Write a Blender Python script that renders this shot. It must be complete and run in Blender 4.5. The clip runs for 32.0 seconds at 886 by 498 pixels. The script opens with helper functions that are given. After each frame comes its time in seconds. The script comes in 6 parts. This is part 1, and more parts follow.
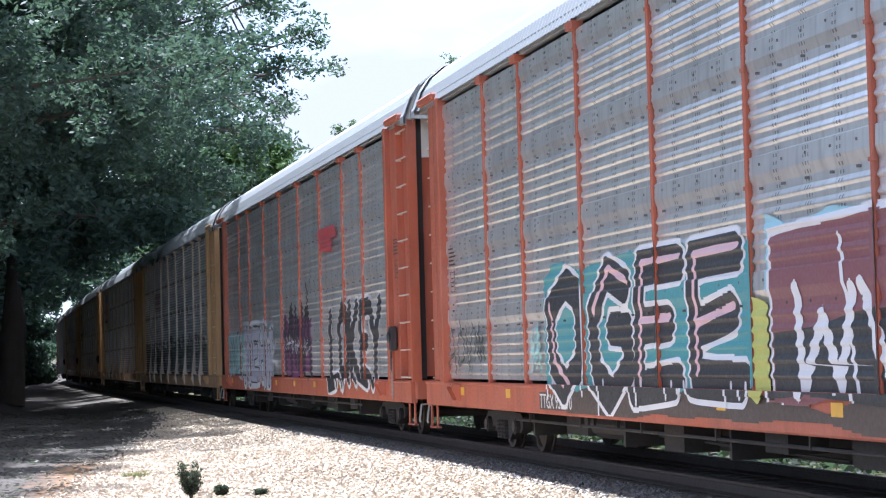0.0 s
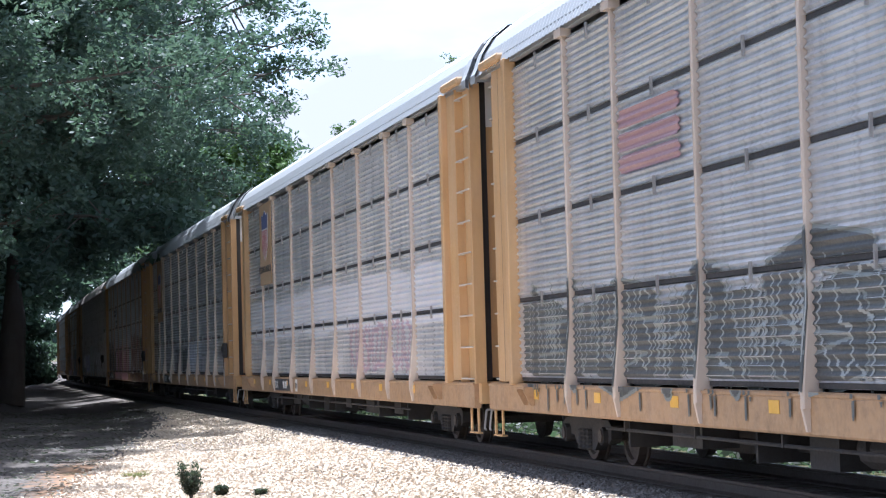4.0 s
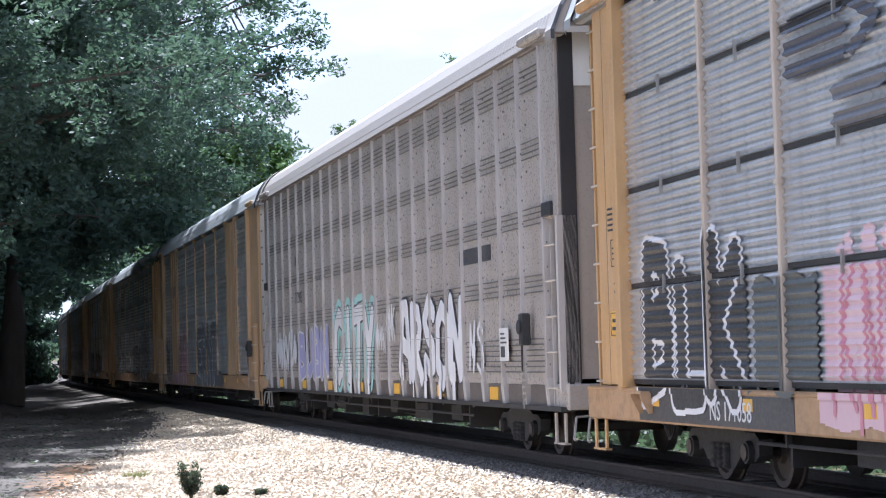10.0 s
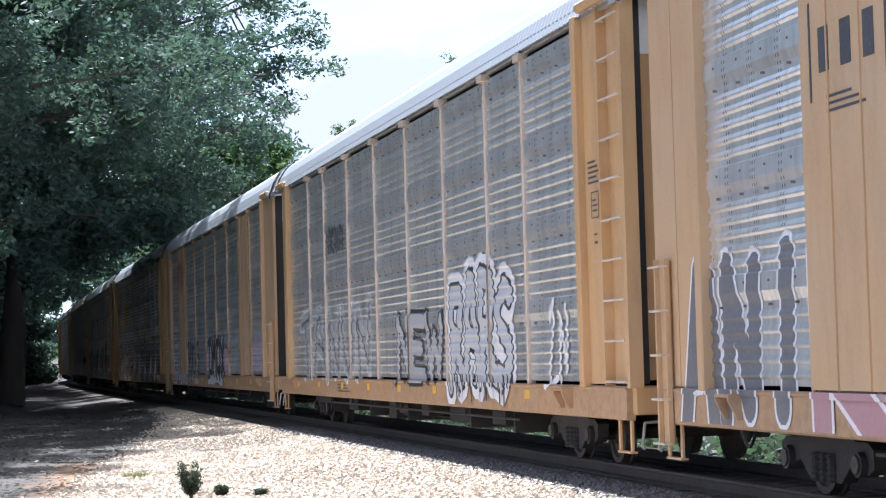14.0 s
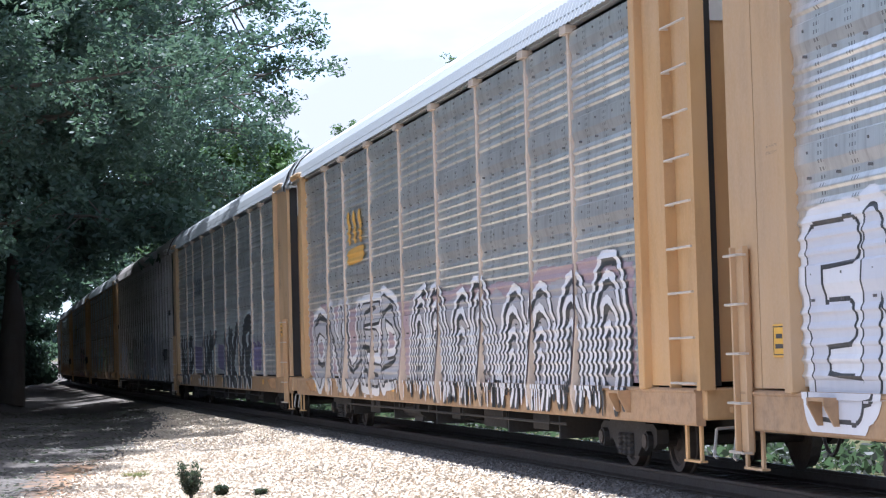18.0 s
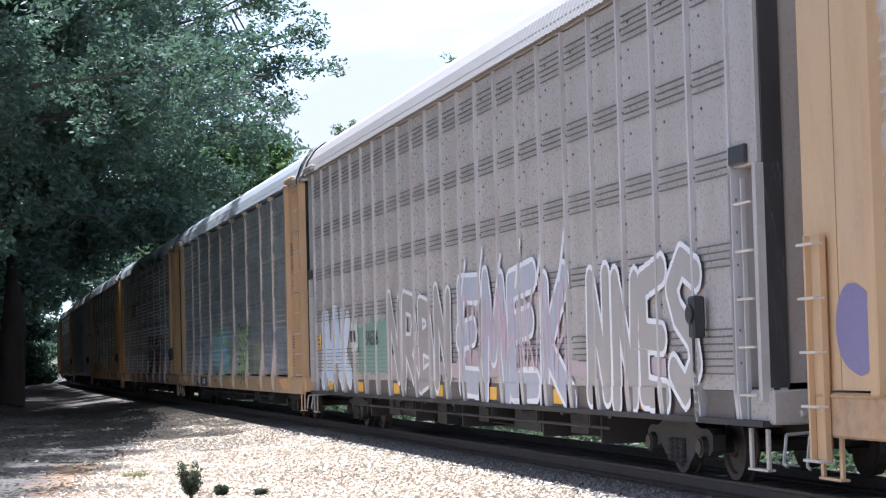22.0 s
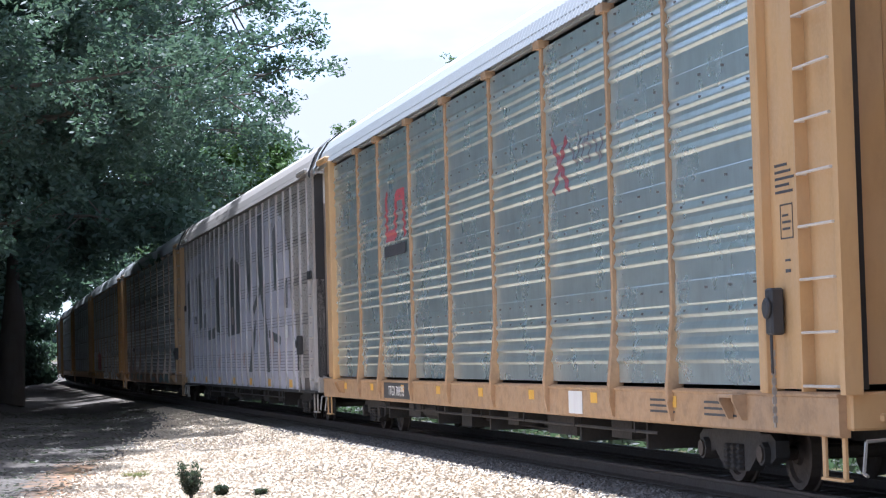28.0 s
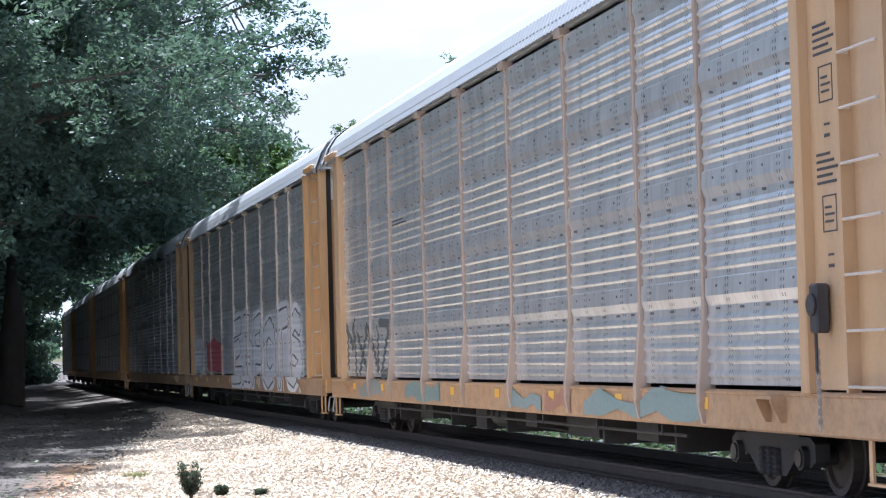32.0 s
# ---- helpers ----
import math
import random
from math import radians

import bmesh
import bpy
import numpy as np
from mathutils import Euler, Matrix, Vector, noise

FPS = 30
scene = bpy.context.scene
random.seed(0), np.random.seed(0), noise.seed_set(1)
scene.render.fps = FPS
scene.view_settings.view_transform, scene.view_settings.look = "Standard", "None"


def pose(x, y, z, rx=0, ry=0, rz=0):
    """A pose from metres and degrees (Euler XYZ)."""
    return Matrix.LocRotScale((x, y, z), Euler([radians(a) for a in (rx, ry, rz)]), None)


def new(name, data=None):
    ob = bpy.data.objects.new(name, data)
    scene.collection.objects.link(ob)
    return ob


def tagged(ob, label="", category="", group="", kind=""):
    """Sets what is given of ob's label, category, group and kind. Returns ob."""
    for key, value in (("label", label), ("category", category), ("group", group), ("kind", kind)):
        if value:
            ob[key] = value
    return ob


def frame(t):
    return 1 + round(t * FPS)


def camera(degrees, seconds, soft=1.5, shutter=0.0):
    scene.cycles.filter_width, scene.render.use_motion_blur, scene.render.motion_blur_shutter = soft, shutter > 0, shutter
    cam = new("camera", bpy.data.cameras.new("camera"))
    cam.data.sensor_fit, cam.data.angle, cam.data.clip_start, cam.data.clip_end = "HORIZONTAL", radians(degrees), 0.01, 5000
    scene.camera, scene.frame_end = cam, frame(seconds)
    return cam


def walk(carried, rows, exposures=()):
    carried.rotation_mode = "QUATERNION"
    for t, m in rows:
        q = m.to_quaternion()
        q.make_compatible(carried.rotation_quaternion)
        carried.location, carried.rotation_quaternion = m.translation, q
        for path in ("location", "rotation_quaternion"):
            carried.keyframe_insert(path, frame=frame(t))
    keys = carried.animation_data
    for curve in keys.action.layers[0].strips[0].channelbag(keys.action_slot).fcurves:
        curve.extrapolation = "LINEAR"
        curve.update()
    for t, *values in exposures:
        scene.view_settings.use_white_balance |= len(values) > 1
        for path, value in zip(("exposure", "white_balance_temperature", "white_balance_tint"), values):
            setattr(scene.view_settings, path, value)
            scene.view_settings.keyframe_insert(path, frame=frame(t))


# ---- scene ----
cam = camera(23.28, 32.0, soft=1.2)
EYE = (0.0, 0.0, 1.40)
STAND = Matrix.Translation(EYE) @ pose(0, 0, 0, 92.83, 0, 0) @ pose(0, 0, 0, 0, 0, -1.554)
walk(cam, [(0.0, STAND), (32.0, STAND)], exposures=[(0.0, 3.20, 5250, 13), (32.0, 3.20, 5250, 13)])

# ---- light ----
SUN_TO = Vector((-0.095, 0.594, 0.80)).normalized()
sun = new("sun", bpy.data.lights.new("sun", "SUN"))
sun.data.energy, sun.data.angle, sun.data.color = 1.65, radians(0.6), (1.0, 0.95, 0.88)
sun.rotation_mode = "QUATERNION"
sun.rotation_quaternion = SUN_TO.to_track_quat("Z", "Y")

world = bpy.data.worlds.new("sky")
scene.world = world
world.use_nodes = True
wn, wl = world.node_tree.nodes, world.node_tree.links
sky = wn.new("ShaderNodeTexSky")
sky.sky_type, sky.sun_disc = "NISHITA", False
sky.sun_elevation = math.asin(SUN_TO.z)
sky.sun_rotation = math.atan2(SUN_TO.x, SUN_TO.y)
sky.dust_density, sky.air_density, sky.altitude = 0.3, 1.0, 1500
coord = wn.new("ShaderNodeTexCoord")
cloud_map = wn.new("ShaderNodeMapping")
cloud_map.inputs["Scale"].default_value = (1, 1, 2.6)
cloud = wn.new("ShaderNodeTexNoise")
cloud.inputs["Scale"].default_value, cloud.inputs["Detail"].default_value, cloud.inputs["Roughness"].default_value = 7.5, 7, 0.55
ramp = wn.new("ShaderNodeValToRGB")
ramp.color_ramp.elements[0].position, ramp.color_ramp.elements[1].position = 0.40, 0.60
ramp.color_ramp.elements[0].color = (0.55, 0.55, 0.55, 1)
mixw = wn.new("ShaderNodeMixRGB")
mixw.inputs["Color2"].default_value = (2.45, 2.36, 2.36, 1)
wl.new(coord.outputs["Generated"], cloud_map.inputs["Vector"])
wl.new(cloud_map.outputs["Vector"], cloud.inputs["Vector"])
wl.new(cloud.outputs["Fac"], ramp.inputs["Fac"])
wl.new(ramp.outputs["Color"], mixw.inputs["Fac"])
wl.new(sky.outputs["Color"], mixw.inputs["Color1"])
wl.new(mixw.outputs["Color"], wn["Background"].inputs["Color"])
wn["Background"].inputs["Strength"].default_value = 0.0445


# ---- materials ----
def material(name):
    m = bpy.data.materials.new(name)
    m.use_nodes = True
    n = m.node_tree.nodes
    return m, n, m.node_tree.links, n["Principled BSDF"]


def noise_node(n, l, vector, scale, detail=4, rough=0.55):
    x = n.new("ShaderNodeTexNoise")
    x.inputs["Scale"].default_value, x.inputs["Detail"].default_value, x.inputs["Roughness"].default_value = scale, detail, rough
    l.new(vector, x.inputs["Vector"])
    return x.outputs["Fac"]


def shifted(n, l, stretch=(1, 1, 1)):
    """Object coordinates, moved at random from object to object."""
    c, info, add, mp = n.new("ShaderNodeTexCoord"), n.new("ShaderNodeObjectInfo"), n.new("ShaderNodeVectorMath"), n.new("ShaderNodeMapping")
    mul = n.new("ShaderNodeMath")
    mul.operation = "MULTIPLY"
    mul.inputs[1].default_value = 37.0
    l.new(info.outputs["Random"], mul.inputs[0])
    l.new(c.outputs["Object"], add.inputs[0])
    l.new(mul.outputs[0], add.inputs[1])
    mp.inputs["Scale"].default_value = stretch
    l.new(add.outputs[0], mp.inputs["Vector"])
    return mp.outputs["Vector"]


def mix(n, l, fac, a, b, kind="MIX"):
    x = n.new("ShaderNodeMixRGB")
    x.blend_type = kind
    for socket, value in ((x.inputs["Fac"], fac), (x.inputs["Color1"], a), (x.inputs["Color2"], b)):
        if isinstance(value, (int, float)):
            socket.default_value = value
        elif isinstance(value, tuple):
            socket.default_value = (*value, 1)
        else:
            l.new(value, socket)
    return x.outputs["Color"]


def ramped(n, l, fac, lo, hi, to_lo=0.0, to_hi=1.0):
    x = n.new("ShaderNodeMapRange")
    x.inputs["From Min"].default_value, x.inputs["From Max"].default_value = lo, hi
    x.inputs["To Min"].default_value, x.inputs["To Max"].default_value = to_lo, to_hi
    l.new(fac, x.inputs["Value"])
    return x.outputs["Result"]


def bumped(n, l, p, height, strength, distance):
    b = n.new("ShaderNodeBump")
    b.inputs["Strength"].default_value, b.inputs["Distance"].default_value = strength, distance
    l.new(height, b.inputs["Height"])
    l.new(b.outputs["Normal"], p.inputs["Normal"])


def painted(name, colour, dirt=(0.10, 0.07, 0.05), amount=0.5, rough=0.5, metal=0.0, streak=True, fade=0.25):
    """Weathered paint: faded patches, streaks that run down, and grain."""
    m, n, l, p = material(name)
    v = shifted(n, l)
    big, fine = noise_node(n, l, v, 0.9, 5), noise_node(n, l, v, 26, 3)
    run = noise_node(n, l, shifted(n, l, (1.9, 1.9, 0.5) if streak else (4, 4, 4)), 1.5, 6, 0.62)
    pale = tuple(min(1.0, c * 0.75 + 0.22 * sum(colour) / 3 + 0.04) for c in colour)
    c = mix(n, l, ramped(n, l, big, 0.42, 0.72), colour, mix(n, l, fade * 2, colour, pale))
    c = mix(n, l, mix(n, l, amount, (0, 0, 0), mix(n, l, 1.0, ramped(n, l, run, 0.45, 0.85), ramped(n, l, fine, 0.0, 0.5), "MULTIPLY")), c, dirt)
    l.new(c, p.inputs["Base Color"])
    p.inputs["Metallic"].default_value = metal
    l.new(ramped(n, l, fine, 0.2, 0.8, rough - 0.12, min(rough + 0.15, 1.0)), p.inputs["Roughness"])
    bumped(n, l, p, fine, 0.05, 0.003)
    return m


def galvanised(name, colour, rough=0.42, dirt=0.45, metal=0.55, punched=True):
    """Zinc-coated steel with dust, streaks and rows of punched holes."""
    m, n, l, p = material(name)
    v = shifted(n, l)
    big, fine = noise_node(n, l, v, 1.1, 6, 0.6), noise_node(n, l, v, 34, 2)
    run = noise_node(n, l, shifted(n, l, (7, 7, 0.5)), 1.5, 5, 0.6)
    c = mix(n, l, ramped(n, l, big, 0.35, 0.7), colour, tuple(x * 0.72 for x in colour))
    c = mix(n, l, mix(n, l, dirt, (0, 0, 0), ramped(n, l, run, 0.48, 0.8)), c, (0.16, 0.145, 0.13))
    if punched:
        # short double columns of punched holes
        sep = n.new("ShaderNodeSeparateXYZ")
        l.new(n.new("ShaderNodeTexCoord").outputs["Object"], sep.inputs[0])
        near = None
        for axis, half, size in ((0, 0.032, 0.015), (0, 0.36, 0.068), (2, 0.0345, 0.016)):
            w = n.new("ShaderNodeMath")
            w.operation = "PINGPONG"
            w.inputs[1].default_value = half
            l.new(sep.outputs[axis], w.inputs[0])
            s = n.new("ShaderNodeMath")
            s.operation = "LESS_THAN"
            s.inputs[1].default_value = size
            l.new(w.outputs[0], s.inputs[0])
            near = s.outputs[0] if near is None else mix(n, l, 1.0, near, s.outputs[0], "MULTIPLY")
        c = mix(n, l, mix(n, l, 1.0, near, (0.62, 0.62, 0.62), "MULTIPLY"), c, (0.04, 0.04, 0.042))
    l.new(c, p.inputs["Base Color"])
    p.inputs["Metallic"].default_value = metal
    l.new(ramped(n, l, big, 0.2, 0.8, rough - 0.06, rough + 0.08), p.inputs["Roughness"])
    bumped(n, l, p, fine, 0.012, 0.001)
    return m


GALV = galvanised("galvanised_steel", (0.84, 0.85, 0.84), 0.32, 0.36, 0.68)
GALV_DULL = galvanised("galvanised_dull", (0.74, 0.75, 0.74), 0.34, 0.42, 0.66)
GALV_BRIGHT = galvanised("galvanised_bright", (0.66, 0.77, 0.77), 0.28, 0.15, 0.72, False)
GALV_FINE = galvanised("galvanised_fine", (0.76, 0.77, 0.78), 0.32, 0.45, 0.68, False)
GALV_WHITE = galvanised("galvanised_whitened", (0.82, 0.82, 0.82), 0.36, 0.4, 0.5, True)
STEEL_GREY = painted("grey_steel_paint", (0.43, 0.385, 0.34), (0.25, 0.195, 0.155), 0.5, 0.30)
STEEL_PALE = painted("pale_steel_paint", (0.45, 0.41, 0.375), (0.27, 0.215, 0.175), 0.5, 0.30)
ORANGE = painted("orange_red_paint", (0.47, 0.125, 0.062), (0.16, 0.055, 0.035), 0.75)
YELLOW = painted("yellow_paint", (0.60, 0.37, 0.16), (0.24, 0.14, 0.065), 0.5)
TAN = painted("tan_paint", (0.57, 0.375, 0.195), (0.26, 0.16, 0.09), 0.42)
TAUPE = painted("taupe_paint", (0.43, 0.335, 0.26), (0.22, 0.15, 0.10), 0.4)
CREAM = painted("cream_paint", (0.62, 0.51, 0.40), (0.32, 0.23, 0.16), 0.4)
SILL_TAN = painted("sill_paint", (0.44, 0.275, 0.14), (0.15, 0.095, 0.06), 0.7, 0.5, 0.0, False)
GREY_POST = painted("grey_post_paint", (0.52, 0.49, 0.47), (0.2, 0.15, 0.1), 0.6)
ROOF = painted("roof_galvanised", (0.42, 0.435, 0.44), (0.40, 0.38, 0.34), 0.45, 0.5, 0.15)
ROOF_BROWN = painted("roof_brown", (0.40, 0.36, 0.325), (0.40, 0.33, 0.28), 0.45, 0.5, 0.1)
UNDER = painted("grimy_underframe", (0.026, 0.024, 0.023), (0.06, 0.042, 0.03), 0.5, 0.75)
WHEEL = painted("worn_wheel_steel", (0.07, 0.055, 0.046), (0.03, 0.022, 0.02), 0.6, 0.6, 0.3, False)
RAILSTEEL = painted("rail_steel", (0.09, 0.072, 0.062), (0.05, 0.034, 0.024), 0.6, 0.5, 0.4, False)
TIMBER = painted("tie_timber", (0.10, 0.085, 0.07), (0.04, 0.035, 0.03), 0.7, 0.8, 0, False)
BLACK = painted("black_fittings", (0.03, 0.03, 0.032), (0.08, 0.06, 0.05), 0.4, 0.5)
PIPE = painted("galvanised_pipe", (0.42, 0.40, 0.37), (0.2, 0.15, 0.1), 0.5, 0.4, 0.5)
# Rungs are coloured pale for the light they catch.
PIPE_PALE = painted("pale_lit_rungs", (0.62, 0.56, 0.48), (0.3, 0.22, 0.15), 0.4, 0.4, 0.2)
REFLECT = painted("yellow_reflector", (0.85, 0.48, 0.05), (0.3, 0.2, 0.08), 0.4, 0.35)
INK = painted("black_lettering", (0.05, 0.05, 0.055), (0.15, 0.13, 0.11), 0.4, 0.5)
# Skirt panels are painted dark to stand for shaded pockets.
SKIRT = painted("recess_dark_skirt_paint", (0.115, 0.095, 0.082), (0.06, 0.045, 0.035), 0.6, 0.6)
# Dark grey: bolt and rivet heads, and the shade inside louvre slots.
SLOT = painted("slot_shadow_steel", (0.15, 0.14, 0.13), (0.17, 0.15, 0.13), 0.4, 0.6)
LETTER_WHITE = painted("white_lettering", (0.78, 0.77, 0.74), (0.35, 0.3, 0.25), 0.4, 0.5)
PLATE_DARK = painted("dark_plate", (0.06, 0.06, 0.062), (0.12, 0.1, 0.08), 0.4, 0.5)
LOGO_RED = painted("red_logo_paint", (0.52, 0.10, 0.10), (0.3, 0.15, 0.12), 0.4, 0.5)
LOGO_BLUE = painted("blue_logo_paint", (0.10, 0.13, 0.32), (0.2, 0.2, 0.25), 0.3, 0.5)
LOGO_GOLD = painted("gold_logo_paint", (0.70, 0.40, 0.07), (0.3, 0.2, 0.1), 0.4, 0.5)
SPRAY = {}


def spray(colour):
    """One graffiti paint for each colour."""
    if colour not in SPRAY:
        SPRAY[colour] = painted("spray_paint", colour, tuple(c * 0.55 + 0.06 for c in colour), 0.35, 0.45)
    return SPRAY[colour]


WHITE, BLK, PINK, TEAL, PURPLE, ROSE = (0.80, 0.79, 0.80), (0.035, 0.037, 0.04), (0.78, 0.52, 0.55), (0.10, 0.34, 0.36), (0.27, 0.085, 0.22), (0.62, 0.36, 0.38)
MAROON, RUST, MINT, LILAC, LIME, SKYB, DGREY = (0.24, 0.09, 0.10), (0.38, 0.155, 0.075), (0.42, 0.70, 0.66), (0.42, 0.40, 0.66), (0.55, 0.66, 0.30), (0.42, 0.62, 0.78), (0.10, 0.11, 0.105)


def leaf_material(name, a, b):
    m, n, l, p = material(name)
    g = n.new("ShaderNodeNewGeometry")
    v = n.new("ShaderNodeTexCoord").outputs["Object"]
    c = mix(n, l, g.outputs["Random Per Island"], a, b)
    c = mix(n, l, ramped(n, l, noise_node(n, l, v, 0.5, 3), 0.35, 0.7), c, tuple(x * 0.6 for x in a))
    l.new(c, p.inputs["Base Color"])
    p.inputs["Roughness"].default_value = 0.62
    p.inputs["Specular IOR Level"].default_value = 0.15
    t = n.new("ShaderNodeBsdfTranslucent")
    l.new(mix(n, l, 0.5, c, (0.14, 0.24, 0.10)), t.inputs["Color"])
    add = n.new("ShaderNodeMixShader")
    add.inputs["Fac"].default_value = 0.30
    l.new(p.outputs[0], add.inputs[1]), l.new(t.outputs[0], add.inputs[2])
    l.new(add.outputs[0], n["Material Output"].inputs["Surface"])
    return m


LEAF = leaf_material("oak_leaves", (0.072, 0.116, 0.100), (0.170, 0.228, 0.178))
LEAF_PALE = leaf_material("pale_leaves", (0.10, 0.17, 0.045), (0.17, 0.25, 0.07))
LEAF_YELLOW = leaf_material("yellowing_weed", (0.30, 0.28, 0.10), (0.46, 0.42, 0.20))
LEAF_DRY = leaf_material("dusty_weed", (0.040, 0.045, 0.034), (0.085, 0.085, 0.058))
LITTER = leaf_material("leaf_litter", (0.07, 0.058, 0.047), (0.26, 0.22, 0.18))
BARK = painted("bark", (0.11, 0.09, 0.07), (0.04, 0.035, 0.03), 0.8, 0.85, 0, True)


def ground_material():
    """Crushed stone by the track, then dirt and grass further off."""
    m, n, l, p = material("crushed_stone_ground")
    v = n.new("ShaderNodeTexCoord").outputs["Object"]
    vor = n.new("ShaderNodeTexVoronoi")
    vor.inputs["Scale"].default_value = 17
    l.new(v, vor.inputs["Vector"])
    big, mid = noise_node(n, l, v, 0.35, 5), noise_node(n, l, v, 3.0, 4)
    tone = n.new("ShaderNodeSeparateColor")
    l.new(vor.outputs["Color"], tone.inputs[0])
    stone = mix(n, l, tone.outputs[0], (0.48, 0.405, 0.30), (0.66, 0.57, 0.44))
    stone = mix(n, l, ramped(n, l, vor.outputs["Distance"], 0.028, 0.045), stone, (0.16, 0.14, 0.12))
    stone = mix(n, l, ramped(n, l, big, 0.45, 0.75), stone, (0.42, 0.33, 0.24))
    soil = mix(n, l, mid, (0.22, 0.12, 0.06), (0.38, 0.24, 0.14))
    # Litter brown is kept dark to hold the tree shade too.
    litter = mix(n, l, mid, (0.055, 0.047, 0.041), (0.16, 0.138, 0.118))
    grass = mix(n, l, mid, (0.045, 0.05, 0.022), (0.12, 0.105, 0.05))
    uv = n.new("ShaderNodeUVMap")
    sep = n.new("ShaderNodeSeparateXYZ")
    l.new(uv.outputs["UV"], sep.inputs[0])
    wob = n.new("ShaderNodeMath")
    wob.operation = "MULTIPLY_ADD"
    wob.inputs[1].default_value = 2.2
    l.new(mid, wob.inputs[0]), l.new(sep.outputs[0], wob.inputs[2])
    wob2 = n.new("ShaderNodeMath")
    wob2.operation = "MULTIPLY_ADD"
    wob2.inputs[1].default_value = 2.0
    l.new(big, wob2.inputs[0]), l.new(wob.outputs[0], wob2.inputs[2])
    # stone narrows towards the wood at the tree shade's edge; litter carries that shade
    shade_edge = n.new("ShaderNodeMath")
    shade_edge.operation = "ADD"
    l.new(wob2.outputs[0], shade_edge.inputs[0]), l.new(ramped(n, l, sep.outputs[1], 8.0, -33.0, 0.0, 5.4), shade_edge.inputs[1])
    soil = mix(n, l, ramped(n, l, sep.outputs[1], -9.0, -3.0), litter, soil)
    c = mix(n, l, ramped(n, l, shade_edge.outputs[0], 9.2, 10.0), stone, soil)
    c = mix(n, l, ramped(n, l, shade_edge.outputs[0], 10.1, 10.9), c, litter)
    c = mix(n, l, ramped(n, l, wob2.outputs[0], 24, 32), c, grass)
    # Ground under the train is darkened in colour: rail grime and the train's shade.
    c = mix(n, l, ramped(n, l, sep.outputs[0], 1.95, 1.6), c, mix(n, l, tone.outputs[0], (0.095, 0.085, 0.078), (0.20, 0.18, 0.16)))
    far = n.new("ShaderNodeMath")
    far.operation = "MULTIPLY"
    far.inputs[1].default_value = -1
    l.new(sep.outputs[0], far.inputs[0])
    c = mix(n, l, ramped(n, l, far.outputs[0], 1.2, 1.9), c, grass)
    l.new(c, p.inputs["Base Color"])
    p.inputs["Roughness"].default_value = 0.95
    p.inputs["Specular IOR Level"].default_value = 0.05
    bumped(n, l, p, vor.outputs["Distance"], -0.9, 0.05)
    return m


GROUND = ground_material()


def stone_material(name, pale, dark, stain):
    m, n, l, p = material(name)
    g = n.new("ShaderNodeNewGeometry")
    v = n.new("ShaderNodeTexCoord").outputs["Object"]
    c = mix(n, l, g.outputs["Random Per Island"], dark, pale)
    c = mix(n, l, ramped(n, l, noise_node(n, l, v, 40, 3), 0.4, 0.8), c, stain)
    l.new(c, p.inputs["Base Color"])
    p.inputs["Roughness"].default_value = 0.85
    return m


STONE = stone_material("ballast_stone", (0.70, 0.575, 0.41), (0.52, 0.42, 0.295), (0.45, 0.345, 0.24))
# Darker stones for the strip by the rail: grime with shade mixed in.
STONE_GRIMY = stone_material("grimy_shaded_stone", (0.22, 0.20, 0.18), (0.10, 0.09, 0.08), (0.07, 0.06, 0.052))


# ---- the line of the track ----
BEND_AT = (-330.0, -310.0, -185.0, -155.0, -100.0, -60.0, -30.0, 0.0, 30.0, 45.0)
BEND = (0.0, 0.0034, 0.0034, 0.00019, 0.00014, 0.00024, -0.00006, -0.00028, -0.00095, 0.0)
STEP = 1.0
REACH = np.arange(-760.0, 560.0 + STEP, STEP)
TURN = np.interp(REACH, BEND_AT, BEND, left=0.0, right=0.0)
ZERO = int(round(-REACH[0] / STEP))
HEAD = np.concatenate([[0], np.cumsum((TURN[1:] + TURN[:-1]) / 2 * STEP)])
HEAD += -1.3551 - HEAD[ZERO]
MID = (HEAD[1:] + HEAD[:-1]) / 2
LINE_X = np.concatenate([[0], np.cumsum(np.cos(MID) * STEP)])
LINE_Y = np.concatenate([[0], np.cumsum(np.sin(MID) * STEP)])
LINE_X += 0.7087 - LINE_X[ZERO]
LINE_Y += 36.962 - LINE_Y[ZERO]


def on_line(s, side=0.0):
    """The place s metres along the track and side metres towards the camera's side, and the heading."""
    h = np.interp(s, REACH, HEAD)
    return np.interp(s, REACH, LINE_X) + side * np.sin(h), np.interp(s, REACH, LINE_Y) - side * np.cos(h), h


# ---- building ----
def link(name, me, mats, parent=None, label="", m=None):
    for x in mats if isinstance(mats, (list, tuple)) else (mats,):
        if len(me.materials) < (len(mats) if isinstance(mats, (list, tuple)) else 1):
            me.materials.append(x)
    ob = new(name, me)
    if parent is not None:
        ob.parent = parent
    if m is not None:
        ob.matrix_basis = m
    if label:
        ob["label"] = label
    return ob


def part(name, bm, material, parent, label="", m=None):
    me = bpy.data.meshes.new(name)
    bm.to_mesh(me)
    bm.free()
    return link(name, me, material, parent, label, m)


